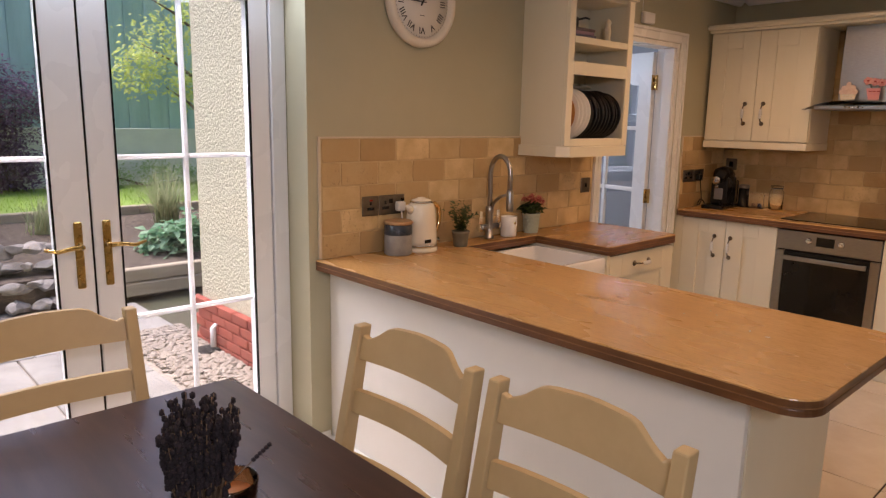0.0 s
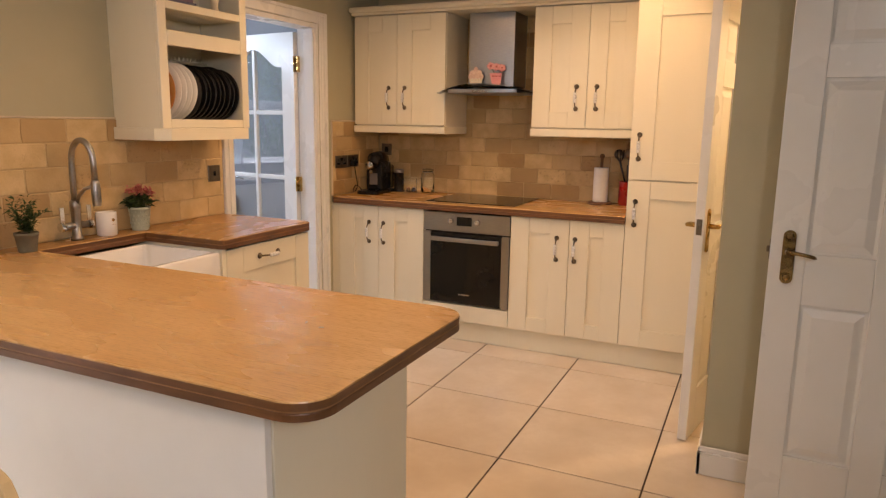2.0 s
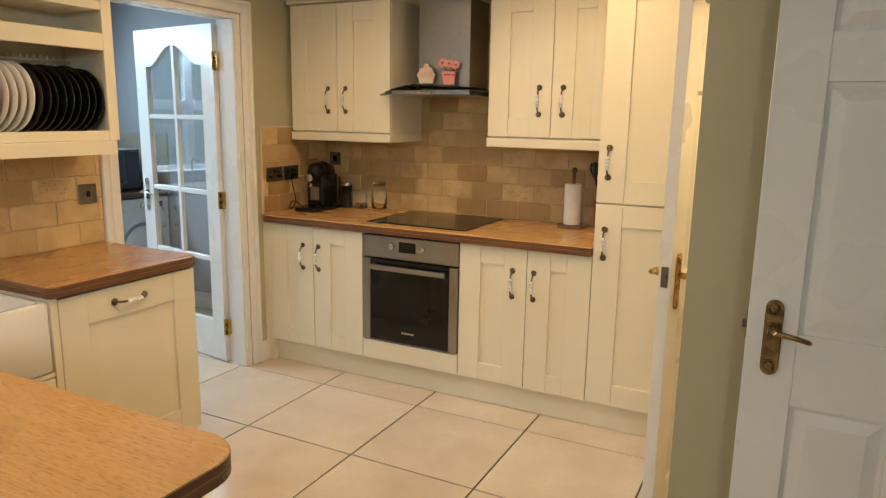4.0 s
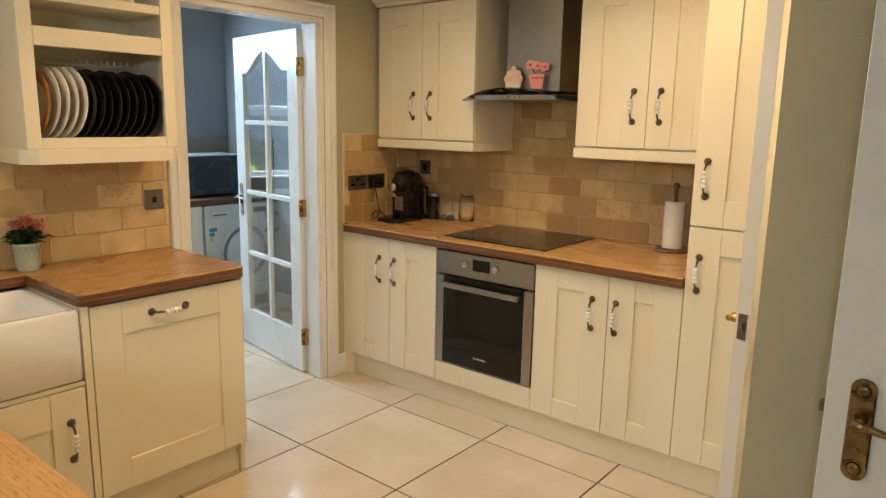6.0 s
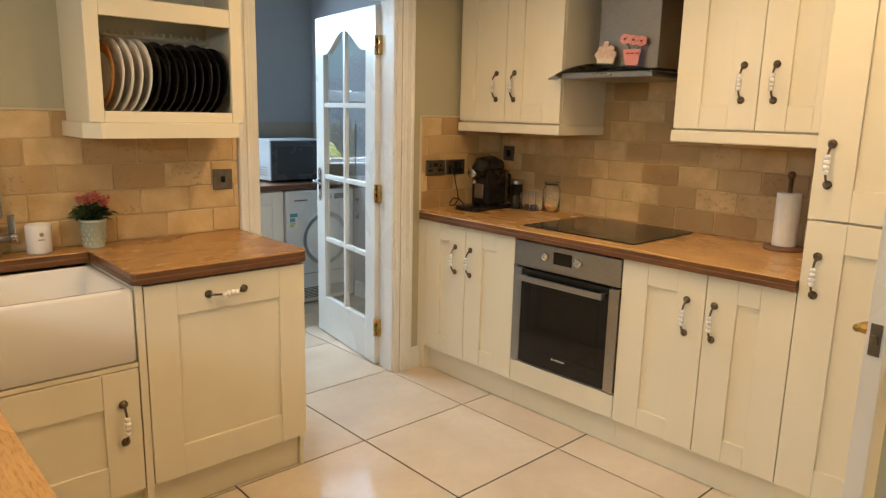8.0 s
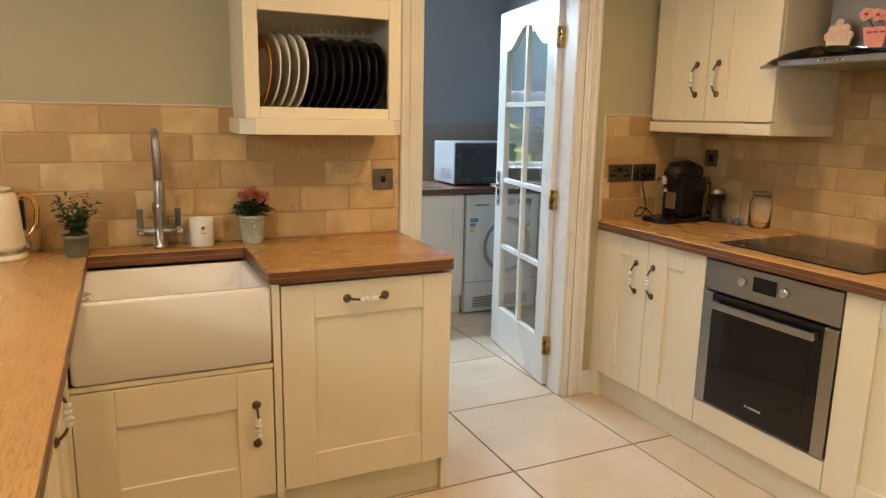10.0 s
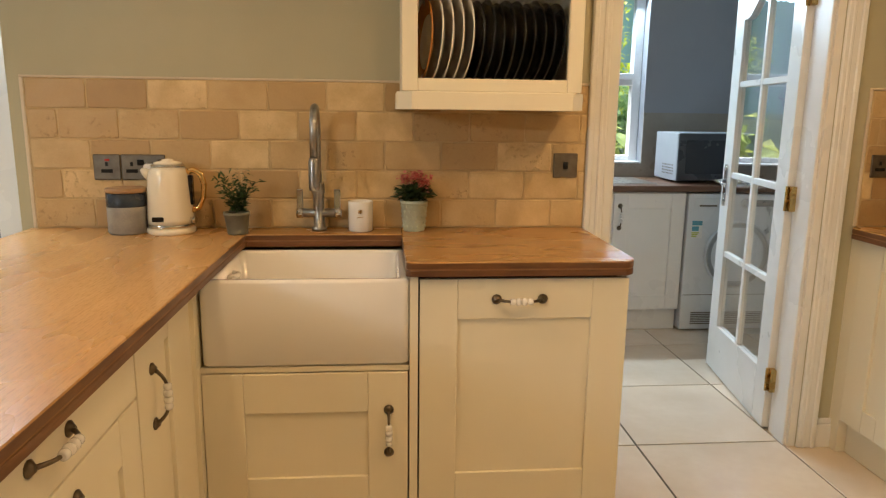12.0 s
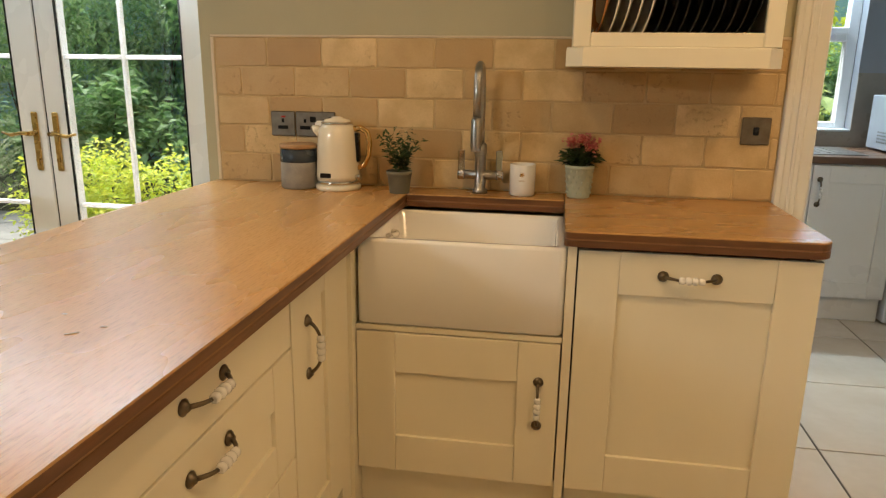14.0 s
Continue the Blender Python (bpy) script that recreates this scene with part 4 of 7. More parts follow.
# ---- cooker hood ----
hd = thing("cooker_hood", pose(EW, 1.475, 0, 0, 0, -90), "steel chimney cooker hood with a curved glass canopy", "cooker hood")
b = bm_new()
box(b, -0.165, 0.155, -0.262, -0.002, 1.665, 2.139, 0.002)
part("chimney", b, STEEL, hd, "brushed steel chimney")
b = bm_new()
n = 16
rows_ = []
for k in range(n + 1):
    u = -1 + 2 * k / n
    x = u * 0.31
    z = 1.668 - 0.056 * u * u
    fy = -0.505 + 0.055 * u * u
    rows_.append([b.verts.new((x, fy, z)), b.verts.new((x, -0.004, z)), b.verts.new((x, -0.004, z + 0.006)), b.verts.new((x, fy, z + 0.006))])
for a, c in zip(rows_, rows_[1:]):
    for q in range(4):
        f = b.faces.new((a[q], a[(q + 1) % 4], c[(q + 1) % 4], c[q]))
        f.smooth = q in (0, 2)
b.faces.new(rows_[0])
b.faces.new(rows_[-1])
part("glass_canopy", b, SMOKE_GLASS, hd, "curved smoked glass canopy")
b = bm_new()
box(b, -0.24, 0.24, -0.44, -0.01, 1.615, 1.644, 0.004)
part("motor_box", b, STEEL, hd)
b = bm_new()
for k in range(5):
    lathe(b, [(0.007, 0), (0.007, -0.004), (0.002, -0.005)], -0.06 + 0.024 * k, 1.6295, 10, 0, "y", -0.44)
part("buttons", b, CHROME, hd)
# two painted cut-out ornaments stand on the glass, leaning back a little
def discs(b, spots, x0, x1):
    for y, z, r in spots:
        lathe(b, [(r * 0.94, x0), (r, x0 + 0.002), (r, x1 - 0.002), (r * 0.94, x1)], y, z, 14, 0, "x", 0)


def cut_out(b, outline, x0, x1):
    fr_, bk = [b.verts.new((x0, y, z)) for y, z in outline], [b.verts.new((x1, y, z)) for y, z in outline]
    b.faces.new(fr_)
    b.faces.new(bk[::-1])
    for k in range(len(outline)):
        b.faces.new((fr_[k], bk[k], bk[(k + 1) % len(outline)], fr_[(k + 1) % len(outline)]))


cc = thing("ornament", pose(4.93, 1.572, 1.6755, 0, 6, 12), "cream cupcake-shaped wooden ornament standing on cooker hood", "ornament", "hood ornaments")
b = bm_new()
cut_out(b, [(-0.036, 0.0), (0.036, 0.0), (0.046, 0.046), (-0.046, 0.046)], -0.006, 0.006)
part("case", b, CREAM_PAINT, cc)
b = bm_new()
discs(b, [(-0.036, 0.053, 0.017), (-0.013, 0.056, 0.019), (0.013, 0.056, 0.019), (0.036, 0.053, 0.017), (-0.022, 0.079, 0.017), (0.004, 0.083, 0.019), (0.025, 0.077, 0.016), (0.002, 0.103, 0.014)], -0.009, 0.005)
part("icing", b, mat("icing_paint", (0.78, 0.62, 0.50), (0.66, 0.45, 0.36), 60.0, 0.5), cc, "pale pink-cream iced top")
b = bm_new()
for k in range(4):
    box(b, -0.0085, -0.0062, -0.034, 0.034, 0.007 + 0.010 * k, 0.011 + 0.010 * k)
part("case_ridges", b, PLATE_WHITE, cc)
fl = thing("ornament", pose(4.925, 1.425, 1.6755, 0, 6, 18), "pink flowerpot-shaped wooden ornament standing on cooker hood", "ornament", "hood ornaments")
b = bm_new()
cut_out(b, [(-0.028, 0.0), (0.028, 0.0), (0.044, 0.072), (-0.034, 0.072)], -0.006, 0.006)
part("pot", b, PINK, fl)
b = bm_new()
for cy_, cz_ in ((-0.036, 0.107), (0.0, 0.112), (0.038, 0.118)):
    discs(b, [(cy_ + 0.014 * math.cos(radians(72 * q)), cz_ + 0.013 * math.sin(radians(72 * q)), 0.012) for q in range(5)], -0.010, 0.004)
part("flowers", b, mat("petal_paint", (0.78, 0.42, 0.38), (0.64, 0.22, 0.22), 70.0, 0.5), fl, "rounded pink flowers")
for y, z, x, w_, h_ in ((-0.022, 0.053, -0.0078, 0.008, 0.003), (0.0, 0.053, -0.0078, 0.008, 0.003), (0.02, 0.053, -0.0078, 0.008, 0.003), (-0.036, 0.107, -0.0118, 0.006, 0.004), (0.0, 0.112, -0.0118, 0.006, 0.004), (0.038, 0.118, -0.0118, 0.006, 0.004)):
    b = bm_new()
    box(b, x, x + 0.0017, y - w_, y + w_, z - h_, z + h_)
    part("red_marking", b, RED, fl)
for y0, y1, z1 in ((-0.02, -0.03, 0.092), (0.012, 0.03, 0.10)):
    b = bm_new()
    tube(b, [(0, y0, 0.072), (0, y1, z1)], 0.003, 6)
    part("stem", b, POT_GREY, fl)

# ---- things on the worktops ----
kt = thing("kettle", pose(2.06, 2.392, TOP), "cream enamel electric kettle with a gold handle", "kettle")
b = bm_new()
lathe(b, [(0.076, 0.0), (0.079, 0.004), (0.079, 0.016), (0.072, 0.020)], 0, 0, 32)
part("base", b, KETTLE, kt)
b = bm_new()
lathe(b, [(0.073, 0.0202), (0.0755, 0.024), (0.0755, 0.032), (0.073, 0.034)], 0, 0, 32)
part("base_ring", b, CHROME, kt)
b = bm_new()
lathe(b, [(0.074, 0.0342), (0.0745, 0.05), (0.070, 0.14), (0.066, 0.19), (0.060, 0.212), (0.052, 0.222)], 0, 0, 36)
pts = [(-0.055, 0, 0.19), (-0.078, 0, 0.205), (-0.088, 0, 0.213)]
tube(b, pts, [0.022, 0.014, 0.006], 10)
kb = part("body", b, KETTLE, kt)
b = bm_new()
lathe(b, [(0.053, 0.2225), (0.054, 0.228), (0.048, 0.231)], 0, 0, 32)
part("lid_ring", b, CHROME, kt)
b = bm_new()
lathe(b, [(0.047, 0.2312), (0.044, 0.238), (0.02, 0.243), (0.018, 0.247), (0.003, 0.249)], 0, 0, 28)
part("lid", b, KETTLE, kt)
b = bm_new()
tube(b, [(0.055, 0, 0.205), (0.082, 0, 0.212), (0.105, 0, 0.198), (0.114, 0, 0.165), (0.110, 0, 0.12), (0.094, 0, 0.085), (0.071, 0, 0.075)], [0.011, 0.0105, 0.010, 0.0095, 0.009, 0.0085, 0.009], 12)
part("handle", b, GOLD, kt, "curved shiny gold handle")
b = bm_new()
box(b, 0.064, 0.078, -0.014, 0.014, 0.095, 0.195, 0.003)
part("water_window", b, BLACK, kt)
b = bm_new()
tube(b, [(0.068, -0.02, 0.046), (0.088, -0.024, 0.046)], [0.009, 0.012], 10)
part("switch", b, CHROME, kt)
b = bm_new()
box(b, -0.040, -0.002, -0.0765, -0.070, 0.046, 0.062, 0.002)
part("badge", b, BLACK, kt, "small dark badge plate")

jr = thing("storage_jar", pose(1.920, 2.385, TOP) @ Matrix.Diagonal((1.14, 1.1, 1.0, 1)), "grey stoneware jar with dark glaze and wooden lid", "jar")
b = bm_new()
lathe(b, [(0.050, 0), (0.055, 0.006), (0.055, 0.09), (0.055, 0.092)], 0, 0, 30, 0)
part("body", b, STONEWARE, jr)
b = bm_new()
lathe(b, [(0.0555, 0.0922), (0.0558, 0.095), (0.0555, 0.135), (0.05, 0.138)], 0, 0, 30)
part("glazed_band", b, STONEWARE_BLUE, jr)
b = bm_new()
lathe(b, [(0.056, 0.1382), (0.057, 0.141), (0.057, 0.150), (0.054, 0.153)], 0, 0, 30)
part("lid", b, PALE_WOOD, jr)


def potted(name, x, y, r, h, pot_mat, label, leaf_pts, leaf_size, leaf_mat, aspect, seed, ribs=0, flowers=None):
    p = thing(name, pose(x, y, TOP), label, "potted plant")
    b = bm_new()
    lathe(b, [(r * 0.78, 0), (r * 0.8, 0.004), (r * 0.98, h - 0.012), (r * 1.04, h - 0.011), (r * 1.04, h), (r * 0.9, h), (r * 0.86, h - 0.01)], 0, 0, 28)
    if ribs:
        rr = random.Random(4)
        for iz in range(5):
            for k in range(14):
                a = 2 * math.pi * (k + 0.5 * (iz % 2)) / 14
                z = 0.016 + iz * 0.018
                q = r * (0.8 + 0.18 * z / h) + 0.0005
                bmesh.ops.create_icosphere(b, subdivisions=1, radius=0.006, matrix=Matrix.Translation((q * math.cos(a), q * math.sin(a), z)) @ Matrix.Diagonal((0.6, 0.6, 1, 1)))
    part("pot", b, pot_mat, p)
    b = bm_new()
    lathe(b, [(r * 0.85, h - 0.012), (r * 0.85, h - 0.008), (0.002, h - 0.006)], 0, 0, 18)
    part("soil", b, SOIL, p)
    me = leaves_mesh("foliage", leaf_pts, leaf_size, leaf_mat, -0.25, aspect, np.random.default_rng(seed))
    o = new("foliage", me)
    o.parent = p
    if flowers is not None:
        me = leaves_mesh("flowers", flowers, 0.013, L_FLOWER, -0.4, 0.9, np.random.default_rng(seed + 1))
        o = new("flowers", me)
        o.parent = p
        tagged(o, "clusters of small pink flowers")
    return p


rng = np.random.default_rng(5)
pts = []
for k in range(26):
    a, lean = rng.uniform(0, 2 * np.pi), rng.uniform(0.15, 0.85)
    L = rng.uniform(0.07, 0.155)
    for q in range(22):
        s = (q + 1) / 22
        rad = 0.012 + lean * L * s ** 1.5 * 0.75
        pts.append((rad * math.cos(a) + rng.normal(0, 0.003), rad * math.sin(a) + rng.normal(0, 0.003), 0.075 + L * (s - 0.28 * lean * s * s)))
potted("potted_plant", 2.285, 2.36, 0.042, 0.075, POT_GREY, "small spiky green plant in a grey-green pot", np.array(pts), 0.027, L_HOUSE, 0.26, 3)
d = rng.normal(0, 1, (230, 3))
d /= np.linalg.norm(d, axis=1, keepdims=True)
pts = np.array([0, 0, 0.128]) + d * np.array([0.058, 0.058, 0.032]) * rng.uniform(0.5, 1, (230, 1))
fd_ = []
for cx, cy, cz in ((-0.035, -0.02, 0.178), (-0.01, -0.035, 0.186), (0.02, -0.03, 0.182), (0.04, -0.005, 0.176), (0.0, 0.0, 0.192), (0.022, 0.022, 0.186), (-0.03, 0.018, 0.182), (0.03, -0.045, 0.165)):
    fd_.append(np.array([cx, cy, cz]) + rng.normal(0, 0.0085, (45, 3)))
potted("potted_plant", 2.884, 2.425, 0.047, 0.108, POT_MINT, "pink flowering plant in a mint textured pot", pts, 0.036, L_HOUSE, 0.7, 9, 1, np.concatenate(fd_))

cd = thing("candle_tumbler", pose(2.697, 2.42, TOP), "white ceramic candle tumbler with a gold emblem", "candle")
b = bm_new()
lathe(b, [(0.040, 0), (0.043, 0.004), (0.0435, 0.103), (0.0425, 0.105), (0.040, 0.103), (0.039, 0.03), (0.002, 0.028)], 0, 0, 32)
part("tumbler", b, CERAMIC, cd)
b = bm_new()
for k in range(8):
    a = 2 * math.pi * k / 8
    tube(b, [(0.0, -0.0436, 0.072), (0.008 * math.cos(a), -0.0434, 0.072 + 0.008 * math.sin(a))], 0.0016, 5)
box(b, -0.010, 0.010, -0.0442, -0.0432, 0.052, 0.0535)
part("emblem", b, GOLD, cd)


def wall_plate(name, m, w, h, label, sockets=(), switches=(), neon=None):
    """A steel plate on a wall, facing -y: three-pin sockets and rockers."""
    p = thing(name, m, label, "socket" if sockets else "switch")
    b = bm_new()
    box(b, -w / 2, w / 2, -0.008, -0.001, -h / 2, h / 2, 0.003)
    part("plate", b, STEEL_PLATE, p)
    for sx in sockets:
        b = bm_new()
        box(b, sx - 0.0045, sx + 0.0045, -0.0095, -0.0078, 0.004, 0.018)
        box(b, sx - 0.017, sx - 0.006, -0.0095, -0.0078, -0.017, -0.009)
        box(b, sx + 0.006, sx + 0.017, -0.0095, -0.0078, -0.017, -0.009)
        box(b, sx - 0.019, sx + 0.019, -0.0092, -0.0078, -0.019, -0.0065)
        part("socket_holes", b, BLACK, p)
    for sx, sz, sw, sh in switches:
        b = bm_new()
        box(b, sx - sw / 2, sx + sw / 2, -0.012, -0.0078, sz - sh / 2, sz + sh / 2, 0.002)
        part("rocker", b, BLACK, p)
    if neon:
        b = bm_new()
        box(b, neon - 0.008, neon + 0.008, -0.0095, -0.0078, 0.022, 0.028)
        part("neon", b, RED, p)
    return p


YT = NW - 0.0105
wall_plate("cooker_socket", pose(1.832, YT, 1.123), 0.09, 0.088, "steel cooker control plate with red neon on tiles", sockets=(0.0,), neon=0.002)
ds = wall_plate("double_socket", pose(1.953, YT, 1.123), 0.148, 0.088, "brushed steel double socket on stone tiles", sockets=(-0.038, 0.034), switches=((-0.008, 0.017, 0.022, 0.02), (0.06, 0.017, 0.02, 0.02)))
pg = thing("plug", pose(1.985, YT - 0.0125, 1.115), "white kettle plug in a socket", "plug")
b = bm_new()
box(b, -0.022, 0.022, -0.032, 0, -0.022, 0.022, 0.006)
part("plug_body", b, WHITE_PLASTIC, pg)
b = bm_new()
tube(b, [(0, -0.026, -0.02), (0.002, -0.03, -0.08), (0.015, -0.03, -0.16), (0.04, -0.03, -0.198)], 0.0035, 6)
part("cable", b, WHITE_PLASTIC, pg)
wall_plate("switch_plate", pose(3.434, YT, 1.138), 0.089, 0.088, "square steel fused switch plate on stone tiles", switches=((0.0, 0.0, 0.018, 0.026),))
wall_plate("double_socket", pose(4.681, YT, 1.142), 0.148, 0.086, "brushed steel double socket near a coffee machine", sockets=(-0.038, 0.038), switches=((-0.008, 0.017, 0.02, 0.02), (0.008, 0.017, 0.01, 0.02)))
wall_plate("double_socket", pose(4.832, YT, 1.142), 0.148, 0.086, "brushed steel double socket with a black plug", sockets=(0.038,), switches=((0.0, 0.017, 0.02, 0.02),))
wall_plate("switch_plate", pose(EW - 0.0105, 2.41, 1.215, 0, 0, -90), 0.086, 0.086, "dark steel cooker switch in a tiled corner", switches=((0.0, 0.0, 0.03, 0.04),))
pg = thing("plug", pose(4.795, YT - 0.0125, 1.13), "black coffee machine plug with a looped cable", "plug")
b = bm_new()
box(b, -0.022, 0.022, -0.034, 0, -0.022, 0.022, 0.006)
part("plug_body", b, BLACK, pg)
b = bm_new()
tube(b, [(0, -0.03, -0.02), (0.0, -0.035, -0.06), (0.02, -0.035, -0.12), (0.03, -0.035, -0.17), (0.0, -0.036, -0.20), (-0.04, -0.04, -0.20), (-0.05, -0.05, -0.18), (-0.03, -0.055, -0.155), (0.02, -0.05, -0.165), (0.07, -0.05, -0.205)], 0.0033, 6)
part("cable", b, BLACK, pg)

cm = thing("coffee_machine", pose(4.95, 2.345, TOP, 0, 0, -86) @ Matrix.Diagonal((1.1, 1.08, 1.03, 1)), "compact black pod coffee machine with chrome lever", "coffee machine")
b = bm_new()
prism(b, arc(-0.045, -0.13, 0.03, 180, 270, 4) + arc(0.045, -0.13, 0.03, 270, 360, 4) + [(0.075, 0.12), (-0.075, 0.12)], 0, 0.024, 0.005)
part("drip_tray", b, BLACK, cm)
b = bm_new()
box(b, -0.055, 0.055, -0.045, 0.11, 0.0245, 0.215, 0.012, seg=3)
pts = [(0, -0.07, 0.20), (0, -0.03, 0.235), (0, 0.04, 0.24), (0, 0.10, 0.225)]
tube(b, pts, [0.035, 0.052, 0.054, 0.045], 16)
part("body", b, BLACK, cm)
b = bm_new()
lathe(b, [(0.026, 0), (0.028, -0.006), (0.022, -0.012), (0.004, -0.013)], 0, 0.198, 20, 0, "y", -0.105)
tube(b, [(0, -0.085, 0.165), (0, -0.09, 0.14)], 0.012, 10)
part("brew_head", b, CHROME, cm, "round chrome brewing head")
b = bm_new()
box(b, -0.028, 0.028, -0.053, -0.0455, 0.06, 0.14, 0.002)
part("cup_plate", b, STEEL, cm)
b = bm_new()
box(b, -0.06, 0.06, 0.1105, 0.15, 0.026, 0.19, 0.008)
part("water_tank", b, SMOKE_GLASS, cm)
fr = thing("milk_frother", pose(5.115, 2.25, TOP), "black milk frother jug with a steel lid", "milk frother")
b = bm_new()
lathe(b, [(0.040, 0), (0.042, 0.004), (0.038, 0.02), (0.036, 0.022), (0.036, 0.14)], 0, 0, 24)
part("jug", b, BLACK, fr)
b = bm_new()
lathe(b, [(0.0365, 0.1402), (0.037, 0.144), (0.037, 0.158), (0.03, 0.166), (0.003, 0.168)], 0, 0, 24)
part("lid", b, STEEL, fr)

pb = thing("pod_box", pose(5.145, 2.155, TOP, 0, 0, 8), "clear acrylic box with a few coffee pods", "box")
b = bm_new()
t = 0.004
box(b, -0.05, 0.05, -0.055, 0.055, 0, t)
for x0, x1, y0, y1 in ((-0.05, -0.05 + t, -0.055, 0.055), (0.05 - t, 0.05, -0.055, 0.055), (-0.05 + t, 0.05 - t, -0.055, -0.055 + t), (-0.05 + t, 0.05 - t, 0.055 - t, 0.055)):
    box(b, x0, x1, y0, y1, t + 0.0002, 0.105)
part("box", b, GLASS, pb).visible_shadow = False
for k, (qx, qy) in enumerate(((-0.02, -0.02), (0.02, -0.01), (-0.01, 0.025))):
    b = bm_new()
    lathe(b, [(0.017, 0), (0.018, 0.002), (0.012, 0.024), (0.006, 0.028)], qx, qy, 14, 0, "z", t + 0.001)
    part("coffee_pod", b, mat("pod_foil", ((0.12, 0.14, 0.22), (0.3, 0.3, 0.32), (0.2, 0.12, 0.08))[k], None, 20, 0.3, metal=0.8), pb)
gj = thing("glass_jar", pose(5.168, 2.035, TOP), "tall clear glass clip-top storage jar", "jar")
b = bm_new()
lathe(b, [(0.045, 0.0), (0.05, 0.006), (0.05, 0.125), (0.038, 0.145), (0.038, 0.158), (0.0355, 0.158), (0.0355, 0.144), (0.047, 0.123), (0.047, 0.008), (0.002, 0.006)], 0, 0, 28)
part("jar_body", b, GLASS, gj).visible_shadow = False
b = bm_new()
lathe(b, [(0.041, 0.1585), (0.043, 0.161), (0.043, 0.172), (0.02, 0.176), (0.002, 0.177)], 0, 0, 28)
part("lid", b, GLASS, gj)
b = bm_new()
lathe(b, [(0.0405, 0.150), (0.042, 0.152), (0.0405, 0.154), (0.0395, 0.152)], 0, 0, 28)
tube(b, [(-0.043, 0.0, 0.152), (-0.05, 0, 0.14), (-0.05, 0, 0.12)], 0.002, 6)
part("wire_clip", b, STEEL, gj)

pr = thing("paper_towel_holder", pose(5.115, 0.742, TOP), "white paper towel roll on a round wooden stand", "paper towel")
b = bm_new()
lathe(b, [(0.078, 0), (0.08, 0.004), (0.078, 0.014), (0.07, 0.017)], 0, 0, 32)
tube(b, [(0, 0, 0.016), (0, 0, 0.30)], 0.010, 10)
lathe(b, [(0.012, 0.30), (0.017, 0.312), (0.012, 0.326), (0.003, 0.33)], 0, 0, 14)
part("stand", b, mat("dark_stand_wood", (0.20, 0.10, 0.045), (0.14, 0.065, 0.03), 20, 0.45, stretch=(0.3, 1, 1)), pr)
b = bm_new()
lathe(b, [(0.02, 0.0175), (0.047, 0.0175), (0.048, 0.02), (0.048, 0.238), (0.047, 0.24), (0.02, 0.24)], 0, 0, 28)
part("paper_roll", b, PAPER, pr)
up = thing("utensil_pot", pose(5.15, 0.572, TOP), "red utensil pot full of black and steel cooking tools", "utensil pot")
b = bm_new()
lathe(b, [(0.05, 0), (0.056, 0.005), (0.058, 0.15), (0.060, 0.155), (0.054, 0.155), (0.052, 0.02), (0.002, 0.018)], 0, 0, 28)
part("pot", b, RED, up)
for k, (a, L, kind) in enumerate(((0.4, 0.30, 0), (1.4, 0.31, 1), (2.5, 0.29, 2), (3.3, 0.32, 1), (4.4, 0.30, 0), (5.4, 0.28, 2))):
    b = bm_new()
    e = Vector((0.10 * math.cos(a), 0.075 * math.sin(a), L))
    s0 = Vector((-0.02 * math.cos(a), -0.02 * math.sin(a), 0.022))
    tube(b, [s0, s0.lerp(e, 0.5), e], 0.006, 8)
    if kind == 0:
        box(b, e.x - 0.006, e.x + 0.004, e.y - 0.035, e.y + 0.035, e.z - 0.02, e.z + 0.075, 0.004)
    elif kind == 1:
        lathe(b, [(0.006, -0.02), (0.026, 0.0), (0.030, 0.02), (0.022, 0.042), (0.004, 0.05)], e.x, e.y, 14, 0, "z", e.z)
        bmesh.ops.scale(b, vec=(1, 1, 1), verts=b.verts)
    else:
        for q in (-0.02, 0, 0.02):
            tube(b, [e + Vector((0, q * 0.4, 0)), e + Vector((0, q, 0.03)), e + Vector((0, q, 0.07))], 0.004, 6)
    part("utensil", b, (SOFT_BLACK, STEEL_PLATE, SOFT_BLACK)[kind], up)

# ---- on the walls ----
ck = thing("wall_clock", pose(2.112, NW - 0.001, 2.022), "round cream wall clock with black roman numerals", "clock")
b = bm_new()
lathe(b, [(0.19, 0), (0.198, -0.008), (0.198, -0.03), (0.188, -0.044), (0.172, -0.046), (0.158, -0.034), (0.156, -0.024), (0.002, -0.022)], 0, 0, 56, 0, "y", 0)
part("rim", b, mat("clock_cream", (0.76, 0.70, 0.58), (0.72, 0.65, 0.53), 6, 0.4), ck)
b = bm_new()
lathe(b, [(0.155, -0.0245), (0.155, -0.0262), (0.002, -0.0262)], 0, 0, 48, 0, "y", 0)
face = part("face", b, CLOCK_FACE, ck)
for k, s in enumerate(("XII", "I", "II", "III", "IIII", "V", "VI", "VII", "VIII", "IX", "X", "XI")):
    a = radians(90 - 30 * k)
    m = Matrix.Translation((0.122 * math.cos(a), -0.0268, 0.122 * math.sin(a))) @ Matrix.Rotation(-(a - math.pi / 2), 4, "Y") @ Matrix.Rotation(math.pi / 2, 4, "X") 
    words("numeral", s, 0.042, m, INK, face)
b = bm_new()
for k in range(60):
    a = radians(6 * k)
    tube(b, [(0.149 * math.cos(a), -0.0266, 0.149 * math.sin(a)), (0.153 * math.cos(a), -0.0266, 0.153 * math.sin(a))], 0.0012, 4)
part("minute_marks", b, INK, face)
